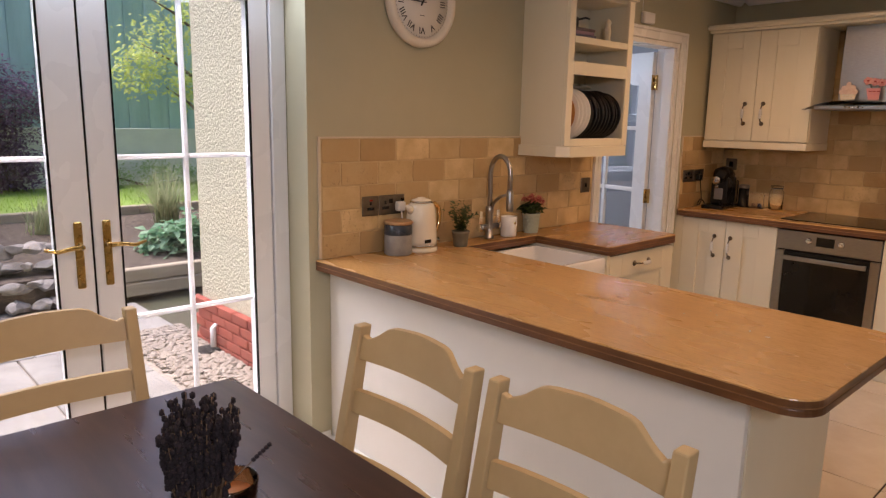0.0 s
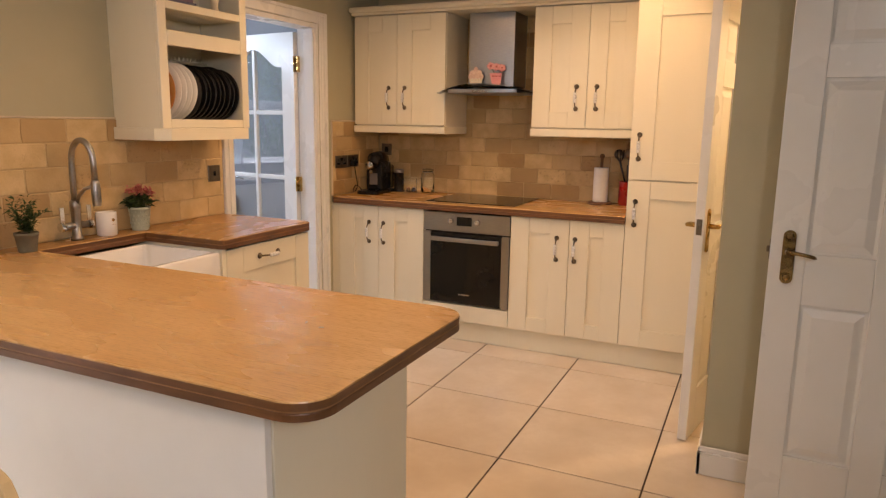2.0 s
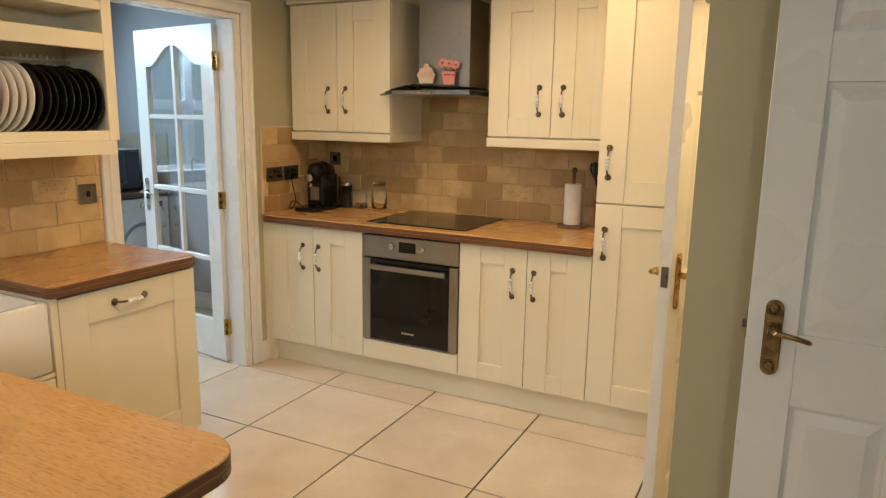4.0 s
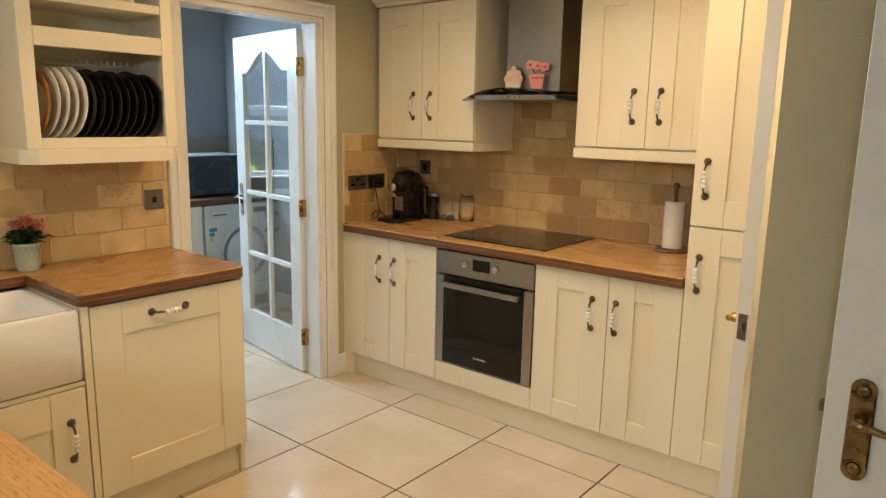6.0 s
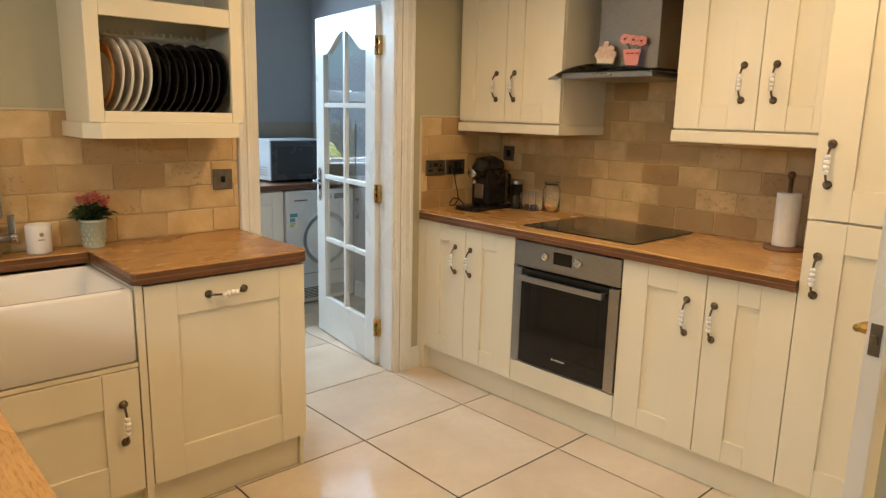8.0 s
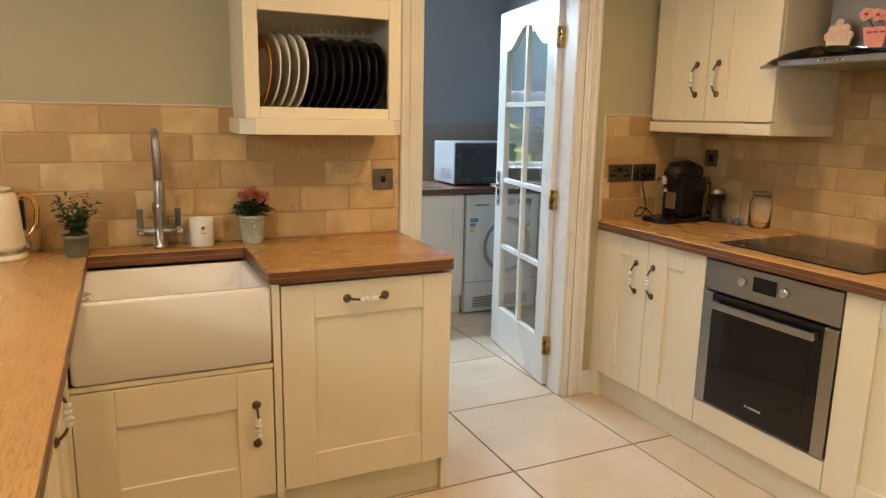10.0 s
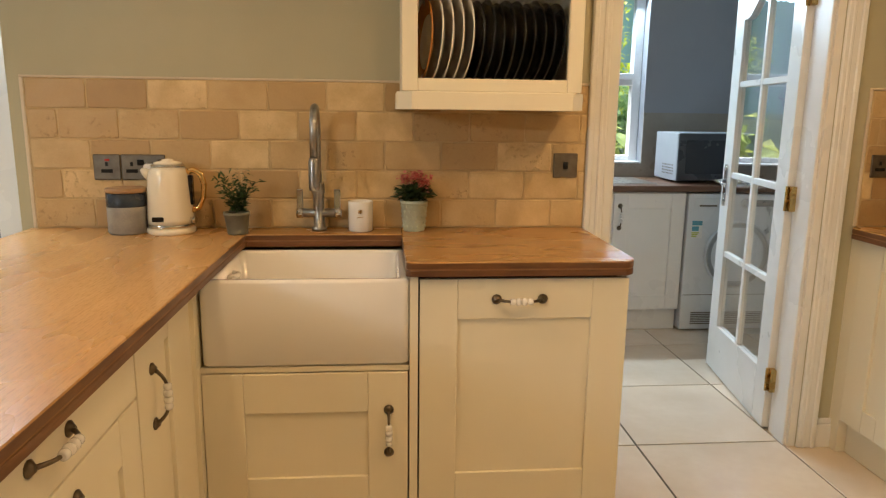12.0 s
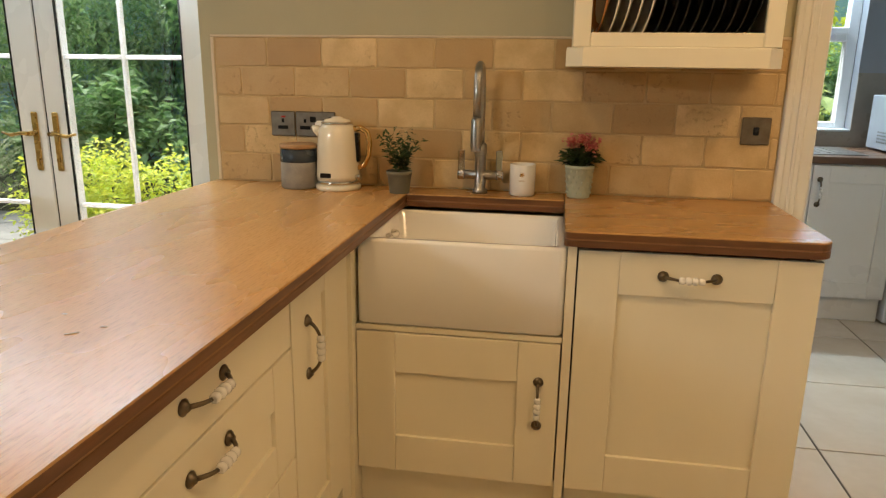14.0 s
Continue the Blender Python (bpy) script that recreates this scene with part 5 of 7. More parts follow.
for nm, a, L, wd in (("minute_pointer", 178, 0.12, 0.005), ("hour_pointer", 62, 0.08, 0.007)):
    b = bm_new()
    a = radians(a)
    tube(b, [(-0.02 * math.cos(a), -0.031, -0.02 * math.sin(a)), (L * 0.6 * math.cos(a), -0.031, L * 0.6 * math.sin(a)), (L * math.cos(a), -0.031, L * math.sin(a))], [wd * 0.5, wd, 0.001], 6)
    part(nm, b, INK, ck)
b = bm_new()
box(b, -0.02, 0.02, -0.0272, -0.0266, 0.045, 0.049)
box(b, -0.014, 0.014, -0.0272, -0.0266, -0.06, -0.0575)
part("dial_lettering", b, INK, face)

al = thing("alarm_sensor", pose(4.0, NW - 0.001, 2.158), "small white alarm sensor box above a doorway", "sensor")
b = bm_new()
box(b, -0.062, 0.062, -0.03, 0, -0.034, 0.034, 0.006)
part("housing", b, WHITE_PLASTIC, al)
b = bm_new()
tube(b, [(-0.05, -0.004, 0.034), (-0.055, -0.004, 0.12), (-0.06, -0.004, 0.20)], 0.002, 6)
part("cable", b, WHITE_PLASTIC, al)

# ceiling downlights
for k, (x, y) in enumerate(SPOTS):
    dl = thing("downlight", pose(x, y, CEIL_Z), "recessed white ceiling downlight, switched on", "downlight", "ceiling downlights")
    b = bm_new()
    lathe(b, [(0.030, -0.001), (0.045, -0.001), (0.045, -0.004), (0.040, -0.008), (0.031, -0.006)], 0, 0, 24)
    part("rim", b, WHITE_PLASTIC, dl)
    b = bm_new()
    lathe(b, [(0.029, -0.001), (0.029, -0.003), (0.002, -0.003)], 0, 0, 20)
    part("bulb", b, BULB, dl)
    lamp_at("downlight_lamp", x, y, CEIL_Z - 0.02, SPOT_W)
pl = thing("pendant_light", pose(0.42, 1.15, CEIL_Z), "pendant ceiling light over a dining table, switched on", "pendant light")
b = bm_new()
lathe(b, [(0.05, -0.001), (0.05, -0.02), (0.01, -0.03)], 0, 0, 20)
tube(b, [(0, 0, -0.025), (0, 0, -0.30)], 0.004, 8)
part("cord", b, STEEL_PLATE, pl)
b = bm_new()
lathe(b, [(0.02, -0.30), (0.035, -0.31), (0.10, -0.40), (0.098, -0.402), (0.033, -0.315), (0.018, -0.305)], 0, 0, 28)
part("shade", b, WHITE_PLASTIC, pl)
b = bm_new()
lathe(b, [(0.012, -0.32), (0.030, -0.355), (0.022, -0.385), (0.003, -0.392)], 0, 0, 18)
part("bulb", b, BULB, pl)
lamp_at("pendant_lamp", 0.42, 1.15, CEIL_Z - 0.41, 6.5, WARM, 0.04, 170)
hl = thing("hall_light", pose(4.3, -0.62, CEIL_Z), "round hall ceiling light, switched on", "ceiling light")
b = bm_new()
lathe(b, [(0.12, -0.001), (0.12, -0.03), (0.08, -0.06), (0.003, -0.07)], 0, 0, 24)
part("shade", b, BULB, hl)
lamp_at("hall_lamp", 4.3, -0.62, CEIL_Z - 0.10, 18.0, (1.0, 0.64, 0.30), 0.08)

# ---- doors ----
def lever(parent, cx, y, z, s, material, out=-1, reach=0.112, half=0.085):
    """A lever on a long back plate; s: which way the lever points, out: the side of the door."""
    b = bm_new()
    box(b, cx - 0.021, cx + 0.021, y, y + out * 0.006, z - half, z + half, 0.004)
    for e in (-1, 1):
        lathe(b, [(0.021, 0.0), (0.021, out * 0.006)], cx, z + e * half, 16, 0, "y", y)
    lathe(b, [(0.012, 0.0), (0.010, out * 0.03), (0.009, out * 0.045)], cx, z + 0.02, 12, 0, "y", y + out * 0.006)
    yy = y + out * 0.046
    tube(b, [(cx - s * 0.008, yy, z + 0.02), (cx + s * reach * 0.27, yy, z + 0.022), (cx + s * reach * 0.62, yy, z + 0.018), (cx + s * reach * 0.94, yy, z + 0.012), (cx + s * reach, yy - out * 0.008, z + 0.008)], [0.009, 0.0075, 0.0065, 0.0065, 0.005], 10)
    lathe(b, [(0.006, 0), (0.006, out * 0.002)], cx, z - half * 0.53, 10, 0, "y", y + out * 0.006)
    for e in (-1, 1):
        lathe(b, [(0.013, out * 0.006), (0.010, out * 0.009), (0.003, out * 0.010)], cx, z + e * half * 0.98, 12, 0, "y", y)
    return part("door_handle", b, material, parent, "lever handle on a shaped back plate")


def panel_door(name, m, w, h, label, handle_mat, reach=0.112):
    """A six-panel door in its own axes: hinge at x = 0, thickness along y."""
    d = thing(name, m, label, "door")
    d["kind"] = "structure"
    t = 0.04
    b = bm_new()
    cols = [(0.115, w / 2 - 0.05), (w / 2 + 0.05, w - 0.115)]
    rws = [(0.22, 0.80), (0.985, 1.59), (1.70, h - 0.115)]
    xs = [0, cols[0][0], cols[0][1], cols[1][0], cols[1][1], w]
    box(b, 0.03, w - 0.03, 0.0119, t - 0.0119, 0.03, h - 0.03)
    leaf_ob = part("leaf", b, GLOSS_WHITE, d)

    def piece(name, x0, x1, z0, z1):
        q = bm_new()
        box(q, x0, x1, 0, t, z0, z1, 0.0012)
        part(name, q, GLOSS_WHITE, leaf_ob)
    piece("stile", xs[0], xs[1], 0, h)
    piece("muntin", xs[2], xs[3], 0.0002, h - 0.0002)
    piece("stile", xs[4], xs[5], 0, h)
    zs = [0] + [v for r in rws for v in r] + [h]
    for x0, x1 in cols:
        for z0, z1 in zip(zs[0::2], zs[1::2]):
            piece("rail", x0 + 0.0004, x1 - 0.0004, z0, z1)
        for z0, z1 in rws:
            for ya, yb in ((0.0118, 0.003), (t - 0.0118, t - 0.003)):
                q = bm_new()
                o = [(x0 + 0.012, z0 + 0.012), (x1 - 0.012, z0 + 0.012), (x1 - 0.012, z1 - 0.012), (x0 + 0.012, z1 - 0.012)]
                i = [(x0 + 0.042, z0 + 0.042), (x1 - 0.042, z0 + 0.042), (x1 - 0.042, z1 - 0.042), (x0 + 0.042, z1 - 0.042)]
                vo = [q.verts.new((x, ya, z)) for x, z in o]
                vi = [q.verts.new((x, yb, z)) for x, z in i]
                q.faces.new(vi)
                for k in range(4):
                    q.faces.new((vo[k], vo[(k + 1) % 4], vi[(k + 1) % 4], vi[k]))
                part("raised_panel", q, GLOSS_WHITE, leaf_ob)
    lever(d, w - 0.06, 0.0, 0.97, -1, handle_mat, -1, reach, 0.076)
    lever(d, w - 0.06, t, 0.97, -1, handle_mat, 1, reach, 0.076)
    b = bm_new()
    box(b, w + 0.0004, w + 0.003, t / 2 - 0.012, t / 2 + 0.012, 0.955, 1.025, 0.001)
    box(b, w + 0.003, w + 0.012, t / 2 - 0.006, t / 2 + 0.006, 0.98, 1.002, 0.002)
    part("latch", b, STEEL_PLATE, d)
    return d


# cupboard door, ajar: its free edge stands out into the kitchen
hx, hy, fx, fy = 4.462, -0.105, 3.722, 0.035
panel_door("door_cupboard", pose(hx, hy, 0.008, 0, 0, math.degrees(math.atan2(fy - hy, fx - hx))), 0.752, 1.985, "white six-panel cupboard door standing ajar with brass handle", BRASS)
# hall door, folded back against the return wall
hx, hy, fx, fy = 3.285, -1.02, 3.31, -0.262
panel_door("door_hall", pose(hx, hy, 0.008, 0, 0, math.degrees(math.atan2(fy - hy, fx - hx))), 0.758, 1.985, "white six-panel hall door standing open with dark brass handle", DARK_BRASS, 0.085)

# glazed utility door with an arched head of panes
hx, hy, fx, fy = 4.432, 2.645, 4.555, 3.425
gd = thing("door_utility", pose(hx, hy, 0.008, 0, 0, math.degrees(math.atan2(fy - hy, fx - hx))), "white ten-pane glazed door with arched top standing open", "door")
gd["kind"] = "structure"
w, h, t = 0.79, 1.985, 0.038
x0, x1 = 0.115, w - 0.115
b = bm_new()
box(b, 0, x0, 0, t, 0, h, 0.0015)
box(b, x1, w, 0, t, 0, h, 0.0015)
box(b, x0, x1, 0, t, 0, 0.24)
NP = 16
lo, hi = 1.765, 1.885


def arch_z(u):
    """The shaped underside of the top rail: shoulders, then a raised middle."""
    u = abs(2 * u - 1)
    if u > 0.86:
        return lo
    return lo + (hi - lo) * (0.5 + 0.5 * math.cos(math.pi * u / 0.86)) ** 0.8


grid = []
for k in range(NP * 2 + 1):
    u = k / (NP * 2)
    x = x0 + (x1 - x0) * u
    grid.append([b.verts.new((x, 0, arch_z(u))), b.verts.new((x, t, arch_z(u))), b.verts.new((x, t, h)), b.verts.new((x, 0, h))])
for a, c in zip(grid, grid[1:]):
    for q in range(4):
        b.faces.new((a[q], c[q], c[(q + 1) % 4], a[(q + 1) % 4]))
part("leaf", b, GLOSS_WHITE, gd)
b = bm_new()
xm = (x0 + x1) / 2
box(b, xm - 0.014, xm + 0.014, 0.004, t - 0.004, 0.241, hi - 0.002, 0.003)
zr = [0.625, 1.025, 1.465]
for z in zr:
    box(b, x0 + 0.0005, xm - 0.0145, 0.004, t - 0.004, z - 0.014, z + 0.014, 0.003)
    box(b, xm + 0.0145, x1 - 0.0005, 0.004, t - 0.004, z - 0.014, z + 0.014, 0.003)
part("glazing_bars", b, GLOSS_WHITE, gd)
zz = [0.241] + zr + [hi]
for xa, xb in ((x0, xm), (xm, x1)):
    for z0, z1 in zip(zz, zz[1:]):
        b = bm_new()
        if z1 == hi:
            n = 8
            tops = [(xa + (xb - xa) * k / n, min(hi, arch_z((xa + (xb - xa) * k / n - x0) / (x1 - x0)) + 0.006)) for k in range(n + 1)]
            out = [(xa, z0), (xb, z0)] + tops[::-1]
            va = [b.verts.new((x, t / 2 - 0.002, z)) for x, z in out]
            vb = [b.verts.new((x, t / 2 + 0.002, z)) for x, z in out]
            b.faces.new(va)
            b.faces.new(vb[::-1])
            for k in range(len(out)):
                b.faces.new((va[k], va[(k + 1) % len(out)], vb[(k + 1) % len(out)], vb[k]))
        else:
            box(b, xa, xb, t / 2 - 0.002, t / 2 + 0.002, z0, z1)
        p = part("pane", b, DOOR_PANE, gd)
        p.visible_shadow = False
lever(gd, w - 0.055, 0.0, 0.97, -1, CHROME, -1)
lever(gd, w - 0.055, t, 0.97, -1, CHROME, 1)
for hz in (0.22, 0.99, 1.78):
    b = bm_new()
    box(b, -0.030, -0.0005, 0.004, t - 0.004, hz - 0.05, hz + 0.05, 0.001)
    tube(b, [(-0.006, t + 0.003, hz - 0.05), (-0.006, t + 0.003, hz + 0.05)], 0.006, 10)
    part("hinge", b, BRASS, gd, "brass butt hinge")

# french doors
fdr = thing("french_doors", pose(0, 2.68, 0), "white french doors with glazing bars and brass handles, closed", "french doors")
fdr["kind"] = "structure"
GB, GT = 0.14, 1.955
b = bm_new()
for x0, x1 in ((FD0 + 0.002, 0.008), (1.452, FD1 - 0.002)):
    box(b, x0, x1, -0.035, 0.035, 0.0, 2.077, 0.004)
box(b, 0.0085, 1.4515, -0.035, 0.035, 2.025, 2.077, 0.004)
box(b, 0.0085, 1.4515, -0.035, 0.035, 0.002, 0.04, 0.003)
part("door_frame", b, UPVC, fdr)
for x0, x1, hs in ((0.014, 0.730, 1), (0.738, 1.446, -1)):
    b = bm_new()
    s = 0.094 if hs < 0 else 0.118
    xi0, xi1 = (x0 + 0.094, x1 - 0.118) if hs > 0 else (x0 + 0.092, x1 - 0.086)
    box(b, x0, xi0, -0.03, 0.03, 0.045, 2.02, 0.004)
    box(b, xi1, x1, -0.03, 0.03, 0.045, 2.02, 0.004)
    box(b, xi0 + 0.0004, xi1 - 0.0004, -0.03, 0.03, 0.045, GB, 0.004)
    box(b, xi0 + 0.0004, xi1 - 0.0004, -0.03, 0.03, GT, 2.02, 0.004)
    leaf = part("door_leaf", b, UPVC, fdr)
    b = bm_new()
    for xa, xb in ((xi0 - 0.002, xi0 + 0.004), (xi1 - 0.004, xi1 + 0.002)):
        box(b, xa, xb, -0.0312, -0.022, GB, GT)
    part("gasket", b, BLACK, leaf)
    xm = (xi0 + xi1) / 2
    b = bm_new()
    box(b, xm - 0.009, xm + 0.009, -0.010, 0.010, GB + 0.001, GT - 0.001, 0.003)
    for z in (0.745, 1.35):
        box(b, xi0 + 0.005, xm - 0.0095, -0.010, 0.010, z - 0.009, z + 0.009, 0.003)
        box(b, xm + 0.0095, xi1 - 0.005, -0.010, 0.010, z - 0.009, z + 0.009, 0.003)
    part("glazing_bars", b, UPVC, leaf)
    b = bm_new()
    box(b, xi0 + 0.001, xi1 - 0.001, -0.016, -0.012, GB, GT)
    p = part("pane", b, PANE, leaf)
    p.visible_shadow = False
    hxx = (x1 - 0.045) if hs > 0 else (x0 + 0.042)
    b = bm_new()
    box(b, hxx - 0.014, hxx + 0.014, -0.040, -0.0305, 0.89, 1.13, 0.004)
    lathe(b, [(0.011, 0), (0.009, -0.04)], hxx, 1.045, 12, 0, "y", -0.04)
    q = -hs
    tube(b, [(hxx, -0.08, 1.045), (hxx + q * 0.03, -0.083, 1.047), (hxx + q * 0.08, -0.083, 1.038), (hxx + q * 0.12, -0.08, 1.048)], [0.009, 0.008, 0.007, 0.005], 10)
    lathe(b, [(0.008, 0), (0.008, -0.006)], hxx, 0.935, 10, 0, "y", -0.04)
    for zb in (0.905, 1.115):
        lathe(b, [(0.005, 0), (0.004, -0.002)], hxx, zb, 8, 0, "y", -0.04)
    part("door_handle", b, BRASS, leaf, "brass lever on a long back plate")
b = bm_new()
box(b, 0.7302, 0.7378, -0.022, 0.02, 0.045, 2.02)
part("meeting_seal", b, BLACK, fdr)
b = bm_new()
box(b, FD0 + 0.002, FD1 - 0.002, 2.60 - 2.68, 2.90 - 2.68, -0.05, -0.001, 0.004)
part("threshold", b, STEEL_PLATE, fdr)

# ---- utility room ----
uw = thing("window_utility", pose(0, 4.72, 0), "white two-part casement window over a sink", "window")
uw["kind"] = "structure"
b = bm_new()
XM = (UW0 + UW1) / 2
for x0, x1 in ((UW0 + 0.001, UW0 + 0.06), (UW1 - 0.06, UW1 - 0.001), (XM - 0.035, XM + 0.035)):
    box(b, x0, x1, -0.035, 0.035, UWZ0 + 0.001, UWZ1 - 0.001, 0.004)
for xa, xb in ((UW0 + 0.0605, XM - 0.0355), (XM + 0.0355, UW1 - 0.0605)):
    for z0, z1 in ((UWZ0 + 0.001, UWZ0 + 0.05), (1.52, 1.60), (UWZ1 - 0.05, UWZ1 - 0.001)):
        box(b, xa, xb, -0.035, 0.035, z0, z1, 0.004)
    box(b, xa, xb, -0.05, -0.0355, 1.56, 1.60, 0.004)
part("window_frame", b, UPVC, uw)
for xa, xb in ((UW0 + 0.06, XM - 0.035), (XM + 0.035, UW1 - 0.06)):
    for z0, z1 in ((UWZ0 + 0.05, 1.52), (1.60, UWZ1 - 0.05)):
        b = bm_new()
        box(b, xa + 0.0006, xb - 0.0006, -0.004, 0.002, z0 + 0.0006, z1 - 0.0006)
        p = part("pane", b, PANE, uw)
        p.visible_shadow = False
b = bm_new()
box(b, UW0 - 0.0, UW1 + 0.0, -0.125, -0.036, UWZ0 + 0.0008, UWZ0 + 0.014, 0.003)
part("window_sill", b, UPVC, uw)

UF = 4.005
ut = thing("worktop", pose(0, 0, 0), "dark wood utility worktop with a steel sink", "worktop")
b = bm_new()
box(b, 2.37, EW - 0.012, UF - 0.015, 4.595, 0.872, TOP, 0.004)
part("top", b, mat("dark_worktop", (0.16, 0.085, 0.045), (0.11, 0.055, 0.03), 16, 0.35, stretch=(0.1, 1, 1)), ut)
us = thing("utility_sink", pose(4.0, 4.3, TOP), "stainless steel inset sink with a drainer", "sink")
b = bm_new()
box(b, -0.46, 0.44, -0.22, 0.22, 0.0005, 0.005, 0.002)
part("sink_top", b, STEEL, us)
b = bm_new()
lathe(b, [(0.02, 0.005), (0.02, 0.06), (0.012, 0.065)], -0.28, 0.19, 14)
tube(b, [(-0.28, 0.19, 0.06), (-0.28, 0.19, 0.18), (-0.28, 0.14, 0.22), (-0.28, 0.06, 0.19)], 0.010, 10)
part("tap", b, CHROME, us)
for k in range(7):
    b = bm_new()
    box(b, -0.02 + 0.055 * k, 0.0 + 0.055 * k, -0.15, 0.15, 0.0051, 0.008, 0.001)
    part("drainer_rib", b, STEEL, us)
for x0, x1, dv in ((3.70, 4.595, 4.148), (2.80, 3.698, 3.25)):
    u = thing("base_cabinet", pose((x0 + x1) / 2, UF, 0), "white shaker base cabinet under a utility sink", "kitchen cabinet", "utility base units")
    c = (x0 + x1) / 2
    carcass(u, x1 - x0, 0.58, 0.136, 0.870)
    front(u, x0 - c, dv - c, 0.139, 0.864, handle=(dv - c - 0.05, 0.72, True))
    front(u, dv - c, x1 - c, 0.139, 0.864, handle=(dv - c + 0.04, 0.72, True))
    plinth(u, x0 - c, x1 - c)
    for ch in u.children_recursive:
        for m_i, sl in enumerate(ch.data.materials):
            if sl in (CREAM, CREAM_IN):
                ch.data.materials[m_i] = GLOSS_WHITE

dy = thing("tumble_dryer", pose(4.905, UF - 0.01, 0), "white front-loading tumble dryer under a worktop", "tumble dryer")
b = bm_new()
box(b, -0.297, 0.297, 0.0, 0.56, 0.012, 0.862, 0.008, seg=2)
part("body", b, DRYER_WHITE, dy)
b = bm_new()
lathe(b, [(0.205, 0.0), (0.21, -0.008), (0.19, -0.018), (0.172, -0.014), (0.165, -0.022), (0.12, -0.03), (0.003, -0.034)], 0.03, 0.49, 48, 0, "y", -0.0005)
dd = part("door", b, DRYER_WHITE, dy, "round white porthole door")
b = bm_new()
lathe(b, [(0.197, -0.0165), (0.199, -0.020), (0.186, -0.0215), (0.184, -0.018)], 0.03, 0.49, 48, 0, "y", 0)
part("door_ring", b, STEEL, dd)
b = bm_new()
box(b, -0.262, -0.08, -0.004, -0.0005, 0.775, 0.835, 0.002)
dr = part("drawer", b, DRYER_WHITE, dy)
b = bm_new()
box(b, -0.23, -0.12, -0.006, -0.0042, 0.785, 0.795)
part("drawer_grip", b, STEEL_PLATE, dr)
b = bm_new()
lathe(b, [(0.028, 0), (0.027, -0.02), (0.02, -0.024), (0.003, -0.024)], 0.06, 0.805, 22, 0, "y", -0.0005)
part("dial", b, CHROME, dy)
b = bm_new()
box(b, 0.12, 0.24, -0.003, -0.0005, 0.785, 0.825)
part("display", b, BLACK, dy)
b = bm_new()
for k in range(7):
    box(b, -0.23, 0.23, -0.002, -0.0005, 0.045 + 0.012 * k, 0.051 + 0.012 * k)
part("vent_slots", b, STEEL_PLATE, dy)
b = bm_new()
box(b, -0.29, 0.29, -0.0012, -0.0004, 0.232, 0.236)
part("panel_joint", b, STEEL_PLATE, dy)
b = bm_new()
box(b, -0.268, -0.20, -0.0016, -0.0004, 0.59, 0.70)
lb = part("energy_label", b, WHITE_PLASTIC, dy)
b = bm_new()
box(b, -0.266, -0.202, -0.0022, -0.0016, 0.67, 0.698)
box(b, -0.266, -0.222, -0.0022, -0.0016, 0.635, 0.664)
part("label_bars", b, STICKER, lb)
b = bm_new()
for k in range(3):
    box(b, -0.266, -0.235 + 0.008 * k, -0.0022, -0.0016, 0.598 + 0.011 * k, 0.606 + 0.011 * k)
part("label_stripes", b, STICKER_Y, lb)

mw = thing("microwave", pose(4.83, 4.30, TOP, 0, 0, 0), "steel and black glass microwave oven on a worktop", "microwave")
b = bm_new()
box(b, -0.25, 0.25, -0.15, 0.20, 0.012, 0.31, 0.006)
part("body", b, mat("silver_casing", (0.36, 0.38, 0.41), (0.33, 0.35, 0.38), 4, 0.35), mw)
b = bm_new()
box(b, -0.248, 0.248, -0.162, -0.1505, 0.016, 0.306, 0.004)
md = part("door", b, mat("blue_steel_door", (0.06, 0.067, 0.08), (0.05, 0.056, 0.068), 5, 0.3), mw, "dark slate-grey door")
b = bm_new()
box(b, -0.20, 0.10, -0.1645, -0.1622, 0.06, 0.265, 0.001)
part("window", b, mat("slate_glass", (0.045, 0.05, 0.06), (0.04, 0.045, 0.055), 5, 0.2), md)
b = bm_new()
box(b, 0.125, 0.235, -0.1640, -0.1622, 0.03, 0.29, 0.001)
part("control_panel", b, bpy.data.materials["slate_glass"], md)
b = bm_new()
for k in range(8):
    for q in range(4):
        box(b, -0.2512, -0.2502, -0.10 + 0.022 * k, -0.088 + 0.022 * k, 0.05 + 0.018 * q, 0.058 + 0.018 * q)
part("vents", b, STEEL_PLATE, mw)
for qx in (-0.2, 0.2):
    b = bm_new()
    lathe(b, [(0.015, 0.0005), (0.013, 0.0118)], qx, 0.0, 12)
    part("foot", b, BLACK, mw)

# ---- dining furniture ----
tb = thing("dining_table", pose(0.41, 1.10, 0), "dark stained wooden extending dining table with square legs", "table")
for y0, y1 in ((-0.75, -0.1205), (-0.1195, 0.752)):
    b = bm_new()
    box(b, -0.455, 0.452, y0, y1, 0.722, 0.75, 0.004, seg=2)
    part("tabletop", b, TABLE_WOOD, tb)
b = bm_new()
for x0, x1, y0, y1 in ((-0.40, 0.40, 0.66, 0.685), (-0.40, 0.40, -0.685, -0.66), (-0.40, -0.375, -0.66, 0.66), (0.375, 0.40, -0.66, 0.66)):
    box(b, x0, x1, y0, y1, 0.63, 0.7215)
part("apron", b, TABLE_WOOD, tb)
for sx in (-1, 1):
    for sy in (-1, 1):
        b = bm_new()
        box(b, sx * 0.405 - 0.04, sx * 0.405 + 0.04, sy * 0.69 - 0.04, sy * 0.69 + 0.04, 0, 0.7215, 0.005)
        part("leg", b, TABLE_WOOD, tb)

